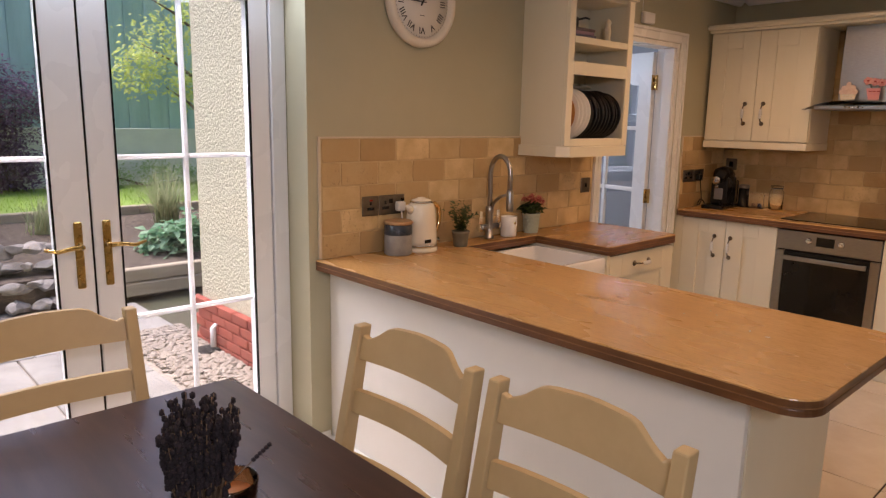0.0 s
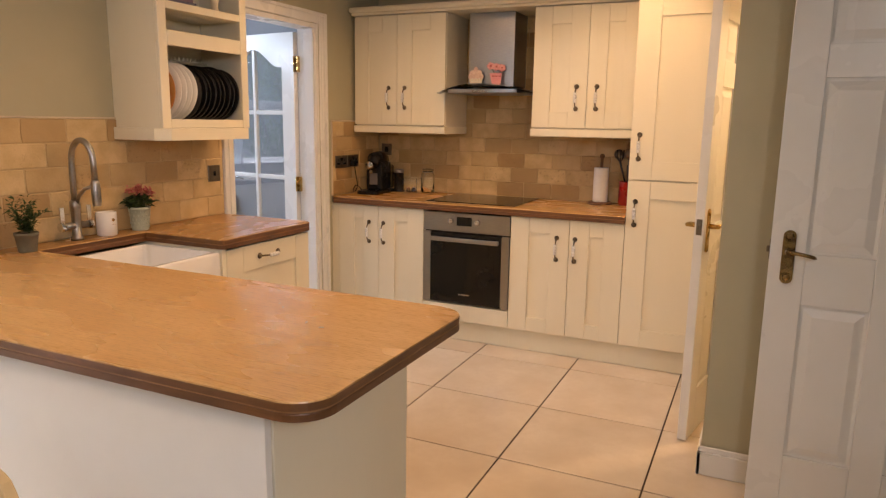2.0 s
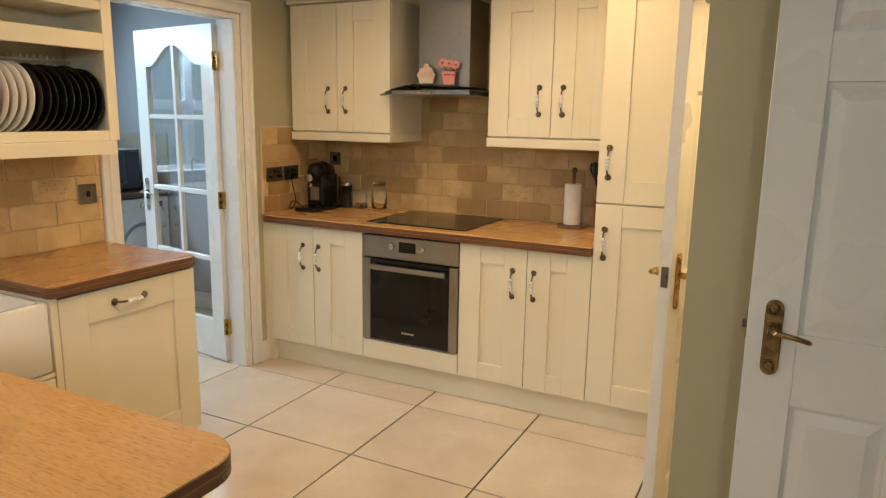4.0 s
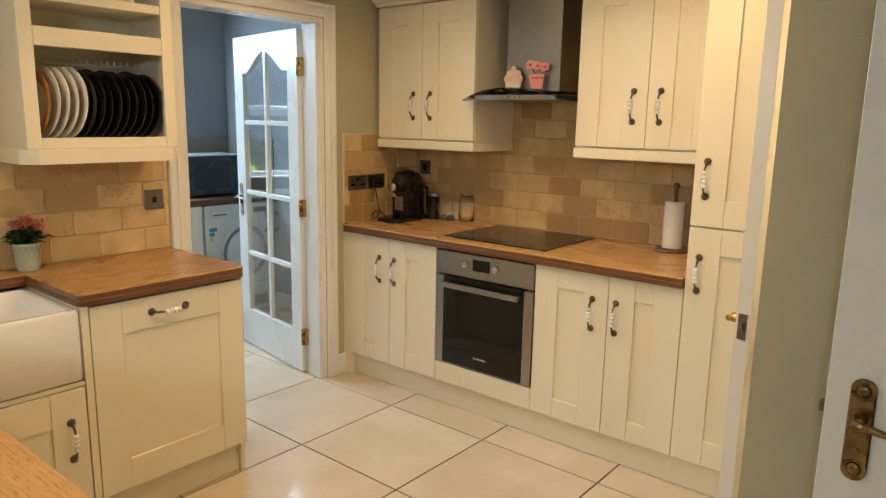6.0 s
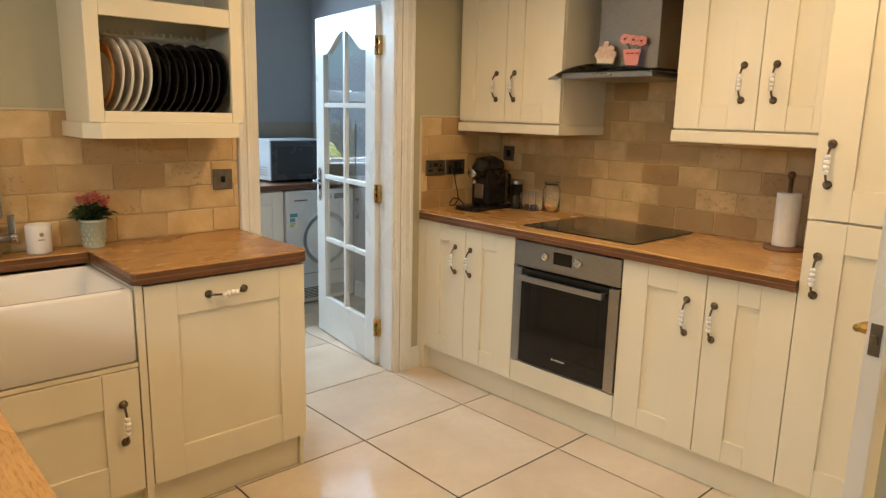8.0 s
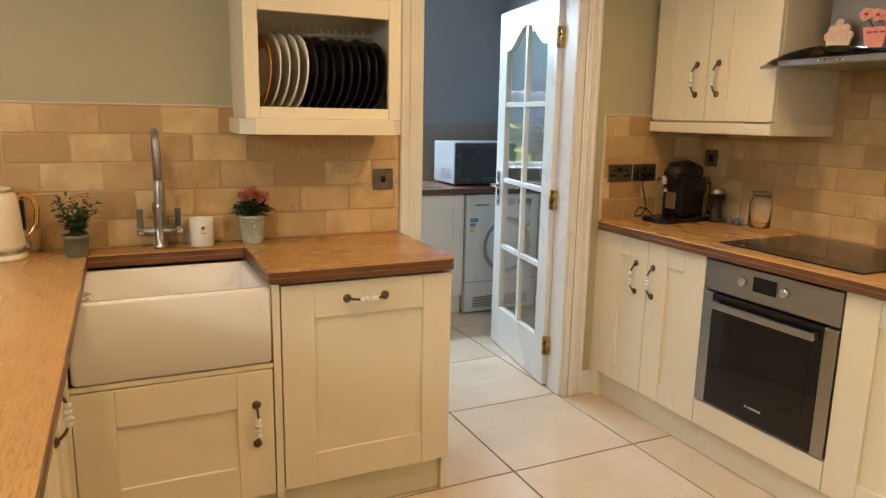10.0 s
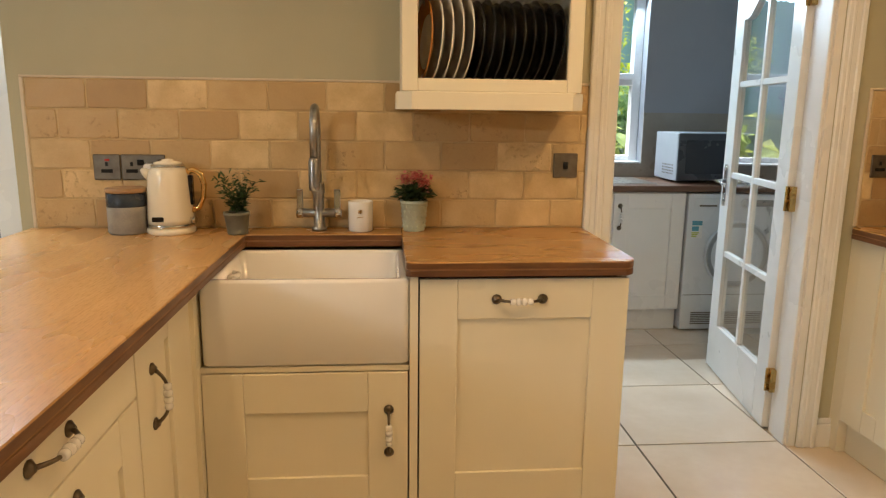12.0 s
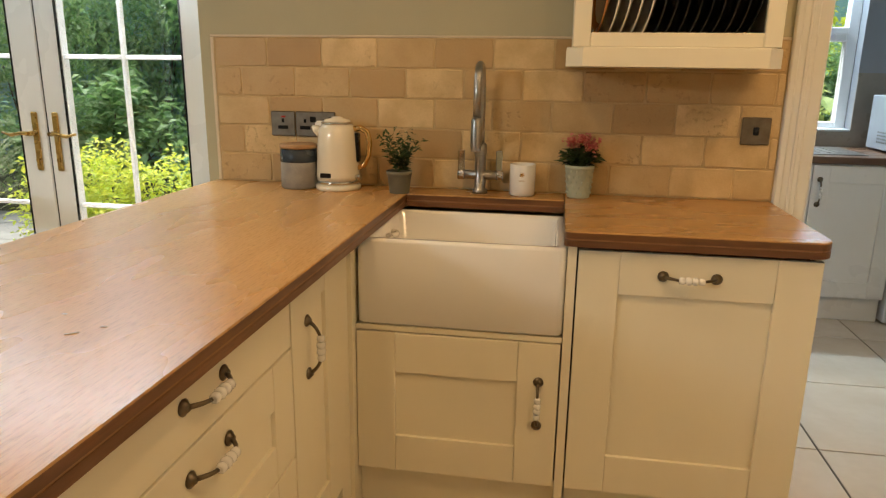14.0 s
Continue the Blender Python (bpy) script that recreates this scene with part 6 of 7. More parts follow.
ch = thing("dining_chair", pose(0.788, 0.767, 0, 0, 0, -90), "sand painted wooden ladder-back dining chair at a dark table", "chair", "chairs round the table")
RAKE = 0.19


def back_y(z):
    return 0.185 + max(0.0, z - 0.45) * RAKE


for sx in (-1, 1):
    b = bm_new()
    x = sx * 0.218
    sec = [(0.0, 0.021), (0.45, 0.021), (0.70, 0.019), (0.955, 0.016)]
    rings = []
    for z, r in sec:
        yy = back_y(z)
        rings.append([b.verts.new((x + u * r, yy + v * (r + 0.003), z)) for u, v in ((-1, -1), (1, -1), (1, 1), (-1, 1))])
    for a, c in zip(rings, rings[1:]):
        for q in range(4):
            b.faces.new((a[q], a[(q + 1) % 4], c[(q + 1) % 4], c[q]))
    b.faces.new(rings[0][::-1])
    b.faces.new(rings[-1])
    bmesh.ops.bevel(b, geom=list(b.edges), offset=0.004, segments=2, profile=0.5, affect="EDGES", clamp_overlap=True)
    part("back_post", b, CHAIR_PAINT, ch)
    b = bm_new()
    box(b, sx * 0.205 - 0.019, sx * 0.205 + 0.019, -0.205, -0.167, 0, 0.428, 0.004)
    part("leg", b, CHAIR_PAINT, ch)


def slat(z0, z1, crest):
    """A slat between the posts, bowed back, with a shaped upper edge on the crest."""
    b = bm_new()
    n, g = 24, []
    for k in range(n + 1):
        u = -1 + 2 * k / n
        x = u * 0.1985
        bow = 0.022 * (1 - u * u)
        hi_ = z1
        if crest:
            a = abs(u)
            hi_ = z1 + (0.0 if a > 0.86 else 0.034 * (0.5 + 0.5 * math.cos(math.pi * max(0, a - 0.50) / 0.36)) + 0.010 * (1 - a / 0.86)) - (0.008 * math.exp(-((a - 0.9) / 0.05) ** 2))
        row = []
        for z, dy in ((z0, -0.010), (z0, 0.010), (hi_, 0.009), (hi_, -0.009)):
            row.append(b.verts.new((x, back_y(z) + bow + dy, z)))
        g.append(row)
    for a, c in zip(g, g[1:]):
        for q in range(4):
            b.faces.new((a[q], c[q], c[(q + 1) % 4], a[(q + 1) % 4]))
    b.faces.new(g[0])
    b.faces.new(g[-1])
    bmesh.ops.bevel(b, geom=[e for e in b.edges if abs(e.verts[0].co.x - e.verts[1].co.x) > 0.005], offset=0.003, segments=2, profile=0.5, affect="EDGES", clamp_overlap=True)
    return part("back_slat", b, CHAIR_PAINT, ch)


slat(0.866, 0.930, True)
slat(0.722, 0.782, False)
slat(0.555, 0.61, False)
b = bm_new()
box(b, -0.225, 0.225, -0.215, 0.165, 0.4285, 0.456, 0.010, seg=2)
part("seat", b, CHAIR_PAINT, ch)
b = bm_new()
for x0, x1, y0, y1, z0 in ((-0.185, 0.185, -0.195, -0.178, 0.37), (-0.196, 0.196, 0.176, 0.194, 0.37)):
    box(b, x0, x1, y0, y1, z0, 0.428)
for sx in (-0.207, 0.207):
    box(b, sx - 0.009, sx + 0.009, -0.166, 0.163, 0.37, 0.428)
    box(b, sx - 0.009, sx + 0.009, -0.166, 0.163, 0.16, 0.19)
part("stretcher", b, CHAIR_PAINT, ch)
copy_thing(ch, pose(0.792, 1.285, 0, 0, 0, -91))
c3 = copy_thing(ch, pose(0.432, 1.775, 0, 0, 0, 0))
tagged(c3, "sand painted ladder-back dining chair beside french doors")

bw = thing("candle_holder", pose(0.545, 1.215, 0.75), "low amber glass candle bowl on a dark table", "candle holder")
b = bm_new()
lathe(b, [(0.045, 0.0), (0.052, 0.004), (0.058, 0.055), (0.057, 0.06), (0.054, 0.058), (0.048, 0.01), (0.002, 0.008)], 0, 0, 32)
part("bowl", b, AMBER, bw)
b = bm_new()
lathe(b, [(0.04, 0.0085), (0.044, 0.012), (0.046, 0.03), (0.002, 0.031)], 0, 0, 24)
part("candle", b, mat("amber_wax", (0.45, 0.2, 0.08), (0.4, 0.17, 0.06), 8, 0.5), bw)
vs = thing("lavender_vase", pose(0.455, 1.13, 0.75), "bunch of dried dark lavender in an amber glass vase", "vase")
b = bm_new()
lathe(b, [(0.030, 0.0), (0.036, 0.004), (0.040, 0.06), (0.038, 0.064), (0.036, 0.06), (0.032, 0.01), (0.002, 0.008)], 0, 0, 28)
part("vase", b, AMBER, vs)
rng = np.random.default_rng(21)
bs, bf = bm_new(), bm_new()
for k in range(170):
    a, q = rng.uniform(0, 2 * np.pi), math.sqrt(rng.uniform(0, 1))
    L = 0.285 * rng.uniform(0.72, 1.05) * (1 - 0.12 * q)
    tip = Vector((0.070 * q * math.cos(a), 0.070 * q * math.sin(a), L))
    s0 = Vector((0.018 * q * math.cos(a), 0.018 * q * math.sin(a), 0.012))
    mid = s0.lerp(tip, 0.5) + Vector((0.008 * math.cos(a) * q, 0.008 * math.sin(a) * q, 0))
    tube(bs, [s0, mid, tip], 0.0011, 4)
    for j in range(9):
        p = mid.lerp(tip, 0.15 + 0.1 * j) + Vector(rng.normal(0, 0.002, 3))
        bmesh.ops.create_icosphere(bf, subdivisions=1, radius=rng.uniform(0.0042, 0.0068), matrix=Matrix.Translation(p) @ Matrix.Diagonal((1, 1, 1.35, 1)))
tip = Vector((0.13, -0.01, 0.155))
tube(bs, [(0.0, 0, 0.06), (0.06, -0.005, 0.11), tip], 0.0011, 4)
for j in range(6):
    p = Vector((0.06, -0.005, 0.11)).lerp(tip, 0.55 + 0.09 * j)
    bmesh.ops.create_icosphere(bf, subdivisions=1, radius=0.005, matrix=Matrix.Translation(p))
part("stems", bs, STALK, vs)
part("flower_heads", bf, LAVENDER, vs, "dried dark purple flower heads")

# crumbs left on the bar
rr = random.Random(8)
b = bm_new()
for cx, cy in ((2.09, 0.985), (2.0, 0.84), (2.12, 1.02), (2.02, 1.06), (1.98, 0.78)):
    bmesh.ops.create_icosphere(b, subdivisions=1, radius=0.008, matrix=Matrix.Translation((cx, cy, TOP + 0.0012)) @ Matrix.Rotation(rr.uniform(0, 3), 4, "Z") @ Matrix.Diagonal((rr.uniform(0.6, 1.6), 0.4, 0.12, 1)))
tagged(link("paint_flecks", b, PLATE_WHITE), "small white flecks on an oak worktop", "flecks", kind="stuff")

# ---- garden ----
GZ = -0.15
b = bm_new()
bmesh.ops.create_grid(b, x_segments=1, y_segments=1, size=400, matrix=Matrix.Translation((0, 0, GZ - 0.05)))
struct("ground", b, GROUND, "dark garden soil", "ground")


def lawn(x0, x1, y0, y1, z):
    b = bm_new()
    box(b, x0, x1, y0, y1, GZ - 0.04, z)
    s = struct("lawn", b, LAWN, "bright mown raised lawn", "lawn")
    rng = np.random.default_rng(31)
    n = 9000
    c = np.stack([rng.uniform(x0, x1, n), rng.uniform(y0, y1, n), np.full(n, z - 0.01)], 1)
    a = rng.uniform(0, 2 * np.pi, n)
    hgt = rng.uniform(0.03, 0.07, n)
    dv = np.stack([np.cos(a), np.sin(a), np.zeros(n)], 1) * 0.006
    tipv = c + np.stack([rng.normal(0, 0.02, n), rng.normal(0, 0.02, n), hgt], 1)
    v = np.stack([c - dv, c + dv, tipv], 1).reshape(-1, 3)
    me = bpy.data.meshes.new("grass")
    me.from_pydata(v.tolist(), [], (np.arange(n)[:, None] * 3 + np.arange(3)).tolist())
    me.materials.append(leafy("grass_blade", (0.24, 0.40, 0.04), (0.34, 0.50, 0.08)))
    tagged(new("grass", me), "short bright green lawn grass", "grass", kind="stuff")


lawn(1.0, 12, 8.6, 11.2, 0.42)

# raised bed with timber edge and rough stone
b = bm_new()
bx0, bx1 = [[b.verts.new((x, y, z)) for y, z in ((6.55, GZ - 0.04), (8.50, GZ - 0.04), (8.50, 0.33), (6.55, 0.10))] for x in (0.0, 6.0)]
b.faces.new(bx0[::-1])
b.faces.new(bx1)
for k in range(4):
    b.faces.new((bx0[k], bx0[(k + 1) % 4], bx1[(k + 1) % 4], bx1[k]))
struct("planting_bed", b, BED_SOIL, "raised soil planting bed", "flower bed")
for k, (x0, x1) in enumerate(((1.75, 3.1), (3.11, 4.6))):
    for q in range(2):
        b = bm_new()
        box(b, x0 + 0.03 * q, x1 + 0.03 * q, 6.42 + 0.02 * q, 6.54, GZ + 0.005 + 0.13 * q, GZ + 0.13 + 0.13 * q, 0.012)
        tagged(link("sleeper", b, TIMBER), "weathered timber sleeper edging a bed", "sleeper", "bed sleepers")

rr = random.Random(12)


def rock(x, y, z, s, seed):
    b = bm_new()
    bmesh.ops.create_icosphere(b, subdivisions=3, radius=1.0)
    q = random.Random(seed)
    off = Vector((q.uniform(0, 50), q.uniform(0, 50), q.uniform(0, 50)))
    for v in b.verts:
        v.co *= 1 + 0.45 * noise.noise(v.co * 0.9 + off) + 0.12 * noise.noise(v.co * 2.5 + off)
    for k in range(16):
        nv = Vector((q.gauss(0, 1), q.gauss(0, 1), q.gauss(0, 1))).normalized()
        cut = q.uniform(0.48, 0.75)
        for v in b.verts:
            ex_ = v.co.dot(nv) - cut
            if ex_ > 0:
                v.co -= nv * ex_
    bmesh.ops.scale(b, vec=(s * q.uniform(0.9, 1.6), s * q.uniform(0.8, 1.1), s * 0.6), verts=b.verts)
    for f_ in b.faces:
        f_.smooth = False
    o = link("rock", b, STONE)
    o.matrix_world = pose(x, y, z, q.uniform(-8, 8), q.uniform(-8, 8), q.uniform(0, 360))
    return tagged(o, "rough pale garden stone in a rockery", "rock", "rockery stones")


for k in range(64):
    row = k // 16
    ry = 6.45 + 0.14 * row + rr.uniform(-0.04, 0.04)
    rz = GZ + 0.05 + 0.135 * row + rr.uniform(0.0, 0.03)
    rock(0.2 + 0.115 * (k % 16) + rr.uniform(-0.05, 0.05), ry, rz, rr.uniform(0.085, 0.14), k)
for x0, x1 in ((0.9, 2.9), (2.91, 4.9), (4.91, 6.9)):
    b = bm_new()
    box(b, x0, x1, 8.505, 8.595, GZ, 0.43, 0.012)
    tagged(link("edging_board", b, TIMBER), "grey weathered timber edging a lawn", "edging", "lawn edging")

b = bm_new()
box(b, -1.0, 1.74, 6.2, 6.75, GZ - 0.045, GZ - 0.004)
struct("gravel_path", b, mat("grey_gravel", (0.22, 0.21, 0.20), (0.12, 0.115, 0.11), 60.0, 0.9, bump=1.0, bscale=90), "grey gravel strip before stones", "gravel")

# fence over a rendered wall
b = bm_new()
box(b, -2, 14, 11.3, 11.5, GZ - 0.04, 1.28)
struct("garden_wall", b, GARDEN_WALL, "pale green rendered garden wall", "wall")
fence = thing("fence", pose(0, 11.36, 1.28), "tall teal painted board fence on a garden wall", "fence")
b = bm_new()
box(b, -0.081, 0.081, -0.010, 0.010, 0.002, 2.0, 0.003)
me0 = None
for k in range(100):
    x = -2 + 0.155 * k
    if me0 is None:
        o = part("board", b, FENCE, fence)
        me0 = o.data
    else:
        o = new("board", me0)
        o.parent = fence
    o.location = (x, 0.022 * (k % 2), 0)
b = bm_new()
for z in (0.3, 1.0, 1.7):
    box(b, -2.1, 13.5, 0.033, 0.07, z, z + 0.08)
part("rail", b, FENCE, fence)


def shrub(name, x, y, z, blobs, n, size, material, label, seed, aspect=0.45, droop=0.2):
    s = thing(name, pose(x, y, z), label, "shrub")
    rng = np.random.default_rng(seed)
    o = new("crown", leaves_mesh("crown", crown_points(rng, n, blobs), size, material, droop, aspect, rng))
    o.parent = s
    b = bm_new()
    for k in range(5):
        bx, by, bz, r = blobs[k % len(blobs)]
        tube(b, [(0.03 * k - 0.06, 0, -0.03), (bx * 0.5 + rng.normal(0, 0.05), by * 0.5, bz * 0.5), (bx, by, bz)], [0.018, 0.012, 0.005], 6)
    part("stems", b, BARK, s)
    return s


def clump(x, y, z, n, h, label, seed, material=None, spread=0.5):
    """Arching grass blades from one base."""
    s = thing("ornamental_grass", pose(x, y, z), label, "grass clump")
    rng = np.random.default_rng(seed)
    verts, faces = [], []
    for k in range(n):
        a, L, lean = rng.uniform(0, 2 * np.pi), h * rng.uniform(0.6, 1.1), rng.uniform(0.1, 1) * spread
        bx, by = rng.normal(0, 0.05, 2)
        base = len(verts)
        for q in range(6):
            u = q / 5
            wv = 0.005 * (1 - u) + 0.0006
            px_, py_ = bx + math.cos(a) * lean * h * u ** 1.7, by + math.sin(a) * lean * h * u ** 1.7
            pz_ = L * (u - 0.42 * lean * u ** 2.4)
            verts += [(px_ - wv * math.sin(a), py_ + wv * math.cos(a), pz_), (px_ + wv * math.sin(a), py_ - wv * math.cos(a), pz_)]
        faces += [(base + 2 * q, base + 2 * q + 1, base + 2 * q + 3, base + 2 * q + 2) for q in range(5)]
    me = bpy.data.meshes.new("blades")
    me.from_pydata(verts, [], faces)
    me.materials.append(material or L_GRASS)
    o = new("blades", me)
    o.parent = s
    return s


shrub("shrub", 2.75, 6.95, 0.09, [(0, 0, 0.16, 0.24), (0.28, 0.05, 0.14, 0.22), (-0.2, 0.08, 0.14, 0.18), (0.1, -0.12, 0.26, 0.2)], 900, 0.11, L_BLUE, "low blue-green leafy plant in a raised bed", 41, 0.7, 0.1)
shrub("shrub", 3.9, 7.3, 0.09, [(0, 0, 0.2, 0.3), (0.4, 0.1, 0.25, 0.3)], 1200, 0.05, L_DARK, "small dark green bedding shrub", 42)
clump(3.02, 7.95, 0.24, 420, 0.80, "arching green ornamental grass in a bed", 43, None, 0.85)
clump(1.75, 8.0, 0.24, 150, 0.45, "small ornamental grass tuft among stones", 44)
shrub("shrub", 2.1, 11.0, 0.42, [(-0.2, 0, 0.7, 0.5), (0.1, 0, 1.2, 0.5), (-0.35, 0, 1.6, 0.42), (0.0, 0, 0.3, 0.4)], 7500, 0.07, L_PURPLE, "purple-leaved shrub against a garden wall", 45)
shrub("shrub", 3.9, 10.9, 0.42, [(-0.5, 0, 0.15, 0.28), (0.1, 0, 0.2, 0.3), (0.6, 0, 0.12, 0.25)], 2200, 0.05, L_MID, "low green shrub at the foot of a wall", 46)

tr = thing("tree", pose(4.55, 10.1, 0.40), "slender garden tree with yellow-green autumn leaves", "tree")
b = bm_new()
tube(b, [(0, 0, -0.03), (0.03, 0, 0.7), (-0.05, 0.03, 1.4), (-0.12, 0, 2.1), (-0.10, 0, 3.0)], [0.075, 0.062, 0.05, 0.035, 0.015], 10)
for a, z, L in ((0.4, 1.2, 0.9), (2.6, 1.5, 1.0), (3.6, 1.0, 0.8), (5.2, 1.7, 0.9), (1.4, 2.0, 0.8), (3.1, 2.2, 0.9)):
    e = (L * math.cos(a), L * math.sin(a) * 0.6, z + 0.6 * L)
    tube(b, [(-0.04, 0, z), (e[0] * 0.5, e[1] * 0.5, z + 0.35 * L), e], [0.03, 0.018, 0.006], 6)
part("trunk", b, BARK, tr)
rng = np.random.default_rng(47)
blobs = [(0.5, 0, 1.9, 0.5), (-0.6, 0.1, 2.1, 0.55), (0.0, 0, 2.6, 0.6), (-1.0, 0, 1.7, 0.42), (0.9, 0, 2.4, 0.5), (-0.4, 0, 3.1, 0.6), (0.4, 0, 3.2, 0.6), (-0.2, 0.1, 1.5, 0.35)]
o = new("crown", leaves_mesh("crown", crown_points(rng, 5200, blobs), 0.075, L_LIME, 0.3, 0.5, rng))
o.parent = tr

# dense border seen through the doors towards the west
shrub("shrub", -0.78, 5.15, GZ - 0.03, [(0, 0, 0.58, 0.40), (0.42, 0.1, 0.5, 0.38), (-0.42, 0.15, 0.55, 0.40), (0.1, -0.2, 0.36, 0.36), (-0.3, -0.15, 0.36, 0.36)], 7000, 0.055, L_YELLOW, "bright yellow-green low shrub by a patio", 51)
clump(-1.95, 4.75, GZ - 0.02, 700, 1.35, "tall arching pale grass by a patio", 52, None, 0.8)
clump(-2.75, 5.2, GZ - 0.02, 300, 1.2, "tall arching pale grass by a patio", 53, None, 0.6)
shrub("shrub", -2.0, 6.6, GZ - 0.03, [(0, 0, 0.6, 0.5), (0.7, 0.2, 0.7, 0.5), (-0.7, 0.2, 0.7, 0.5), (0.2, 0.2, 1.1, 0.45)], 2600, 0.13, L_MID, "broad-leaved green shrub in a border", 54, 0.5, 0.2)
shrub("shrub", -0.15, 6.3, GZ - 0.03, [(0, 0, 0.35, 0.3), (0.25, 0.1, 0.5, 0.3), (-0.3, 0.15, 0.5, 0.35)], 900, 0.17, L_BLUE, "large-leaved green plant in a border", 55, 0.5, 0.3)
for k, (x, y, hgt, m_) in enumerate(((-3.4, 7.6, 2.6, L_MID), (-2.0, 8.3, 3.0, L_DARK), (-0.6, 8.0, 2.9, L_MID), (-4.9, 6.9, 2.6, L_BLUE), (-6.2, 6.0, 2.8, L_MID), (-3.2, 9.6, 3.6, L_DARK), (-7.5, 5.0, 3.0, L_DARK), (-4.0, 5.9, 1.5, L_BLUE), (-6.0, 8.5, 3.8, L_MID))):
    q = np.random.default_rng(60 + k)
    blobs = [(q.uniform(-0.8, 0.8), q.uniform(-0.4, 0.4), hgt * f, 0.55 + 0.25 * q.uniform()) for f in (0.25, 0.35, 0.5, 0.62, 0.75, 0.85, 0.95)]
    shrub("shrub", x, y, GZ - 0.03, blobs, 6500, 0.10 + 0.02 * (k % 3), m_, "tall dense evergreen shrub in a garden border", 70 + k, 0.3, 0.45)
b = bm_new()
box(b, -14.0, -1.2, 10.9, 11.1, GZ - 0.04, 3.3)
struct("boundary_wall", b, FENCE, "tall teal painted garden boundary behind shrubs", "wall")
for k, (x, y, hgt) in enumerate(((-1.6, 10.0, 4.6), (-3.4, 10.2, 5.0), (-5.4, 9.8, 4.8), (-7.6, 8.6, 5.0), (-9.2, 6.6, 4.8), (-0.4, 9.6, 3.6))):
    q = np.random.default_rng(160 + k)
    blobs = [(q.uniform(-0.9, 0.9), q.uniform(-0.3, 0.3), hgt * f, 0.75 + 0.25 * q.uniform()) for f in (0.3, 0.42, 0.55, 0.66, 0.77, 0.88, 0.97)]
    shrub("shrub", x, y, GZ - 0.03, blobs, 6500, 0.13, (L_MID, L_BLUE, L_DARK)[k % 3], "very tall leafy screen shrub behind a border", 170 + k, 0.35, 0.35)
# shrubs outside the utility window
shrub("shrub", 4.9, 6.6, GZ - 0.03, [(0, 0, 0.8, 0.45), (0.4, 0, 1.2, 0.45), (-0.4, 0.1, 1.1, 0.4), (0.1, 0.1, 1.55, 0.4), (0.8, 0, 0.9, 0.45)], 3800, 0.10, L_MID, "leafy green shrub outside a window", 91, 0.45, 0.3)
shrub("shrub", 5.6, 8.4, 0.3, [(0, 0, 1.0, 0.6), (0.6, 0.1, 1.5, 0.6), (-0.4, 0.1, 1.9, 0.6)], 3200, 0.09, L_YELLOW, "yellow-green shrub outside a window", 92, 0.45, 0.3)

shrub("shrub", 4.30, 5.25, GZ - 0.03, [(0, 0, 0.95, 0.24), (0.22, 0.05, 1.15, 0.22), (-0.25, 0.05, 1.1, 0.24), (0.05, 0, 1.38, 0.2)], 420, 0.17, L_LIME, "tall plant with large bright green leaves outside a window", 93, 0.62, 0.5)

# waste pipe and drain by the utility wall
wp = thing("waste_pipe", pose(2.05, 4.62, 0), "white plastic waste pipe over a drain", "pipe")
b = bm_new()
tube(b, [(0.05, 0, 0.02), (0.0, 0, 0.02), (-0.02, 0, 0.005), (-0.03, -0.02, GZ + 0.02)], 0.021, 12)
part("pipe", b, WHITE_PLASTIC, wp)
b = bm_new()
for k in range(7):
    box(b, -0.14, 0.03, -0.10 + 0.026 * k, -0.088 + 0.026 * k, GZ + 0.004, GZ + 0.016)
for xx in (-0.145, 0.03):
    box(b, xx, xx + 0.012, -0.11, 0.085, GZ + 0.002, GZ + 0.017)
part("drain_grate", b, SOFT_BLACK, wp)

# gravel strip along the utility wall
rng = np.random.default_rng(15)
ico = bm_new()
bmesh.ops.create_icosphere(ico, subdivisions=1, radius=1.0)
ico.verts.ensure_lookup_table()
iv = np.array([v.co[:] for v in ico.verts])
it = np.array([[v.index for v in f.verts] for f in ico.faces])
ico.free()
n = 2600
gx, gy = rng.uniform(1.60, 2.08, n), rng.uniform(2.85, 5.35, n)
keep = gx > 1.58 + 0.10 * np.sin(gy * 2.3)
gx, gy = gx[keep], gy[keep]
n = len(gx)
sz = rng.uniform(0.011, 0.026, (n, 1, 1)) * np.stack([rng.uniform(0.8, 1.5, n), rng.uniform(0.7, 1.1, n), rng.uniform(0.4, 0.7, n)], 1)[:, None, :]
v = iv[None] * sz + np.stack([gx, gy, np.full(n, GZ - 0.004) + rng.uniform(0, 0.012, n)], 1)[:, None, :]
f = (it[None] + (np.arange(n) * len(iv))[:, None, None]).reshape(-1, 3)
me = bpy.data.meshes.new("gravel")
me.from_pydata(v.reshape(-1, 3).tolist(), [], f.tolist())
me.materials.append(PEBBLE)
tagged(new("gravel", me), "mixed rounded pebbles beside a house wall", "gravel", kind="stuff")
b = bm_new()
box(b, 1.5, 2.10, 2.80, 5.4, GZ - 0.045, GZ - 0.012)
struct("gravel_base", b, PEBBLE, "bed of small gravel", "gravel")

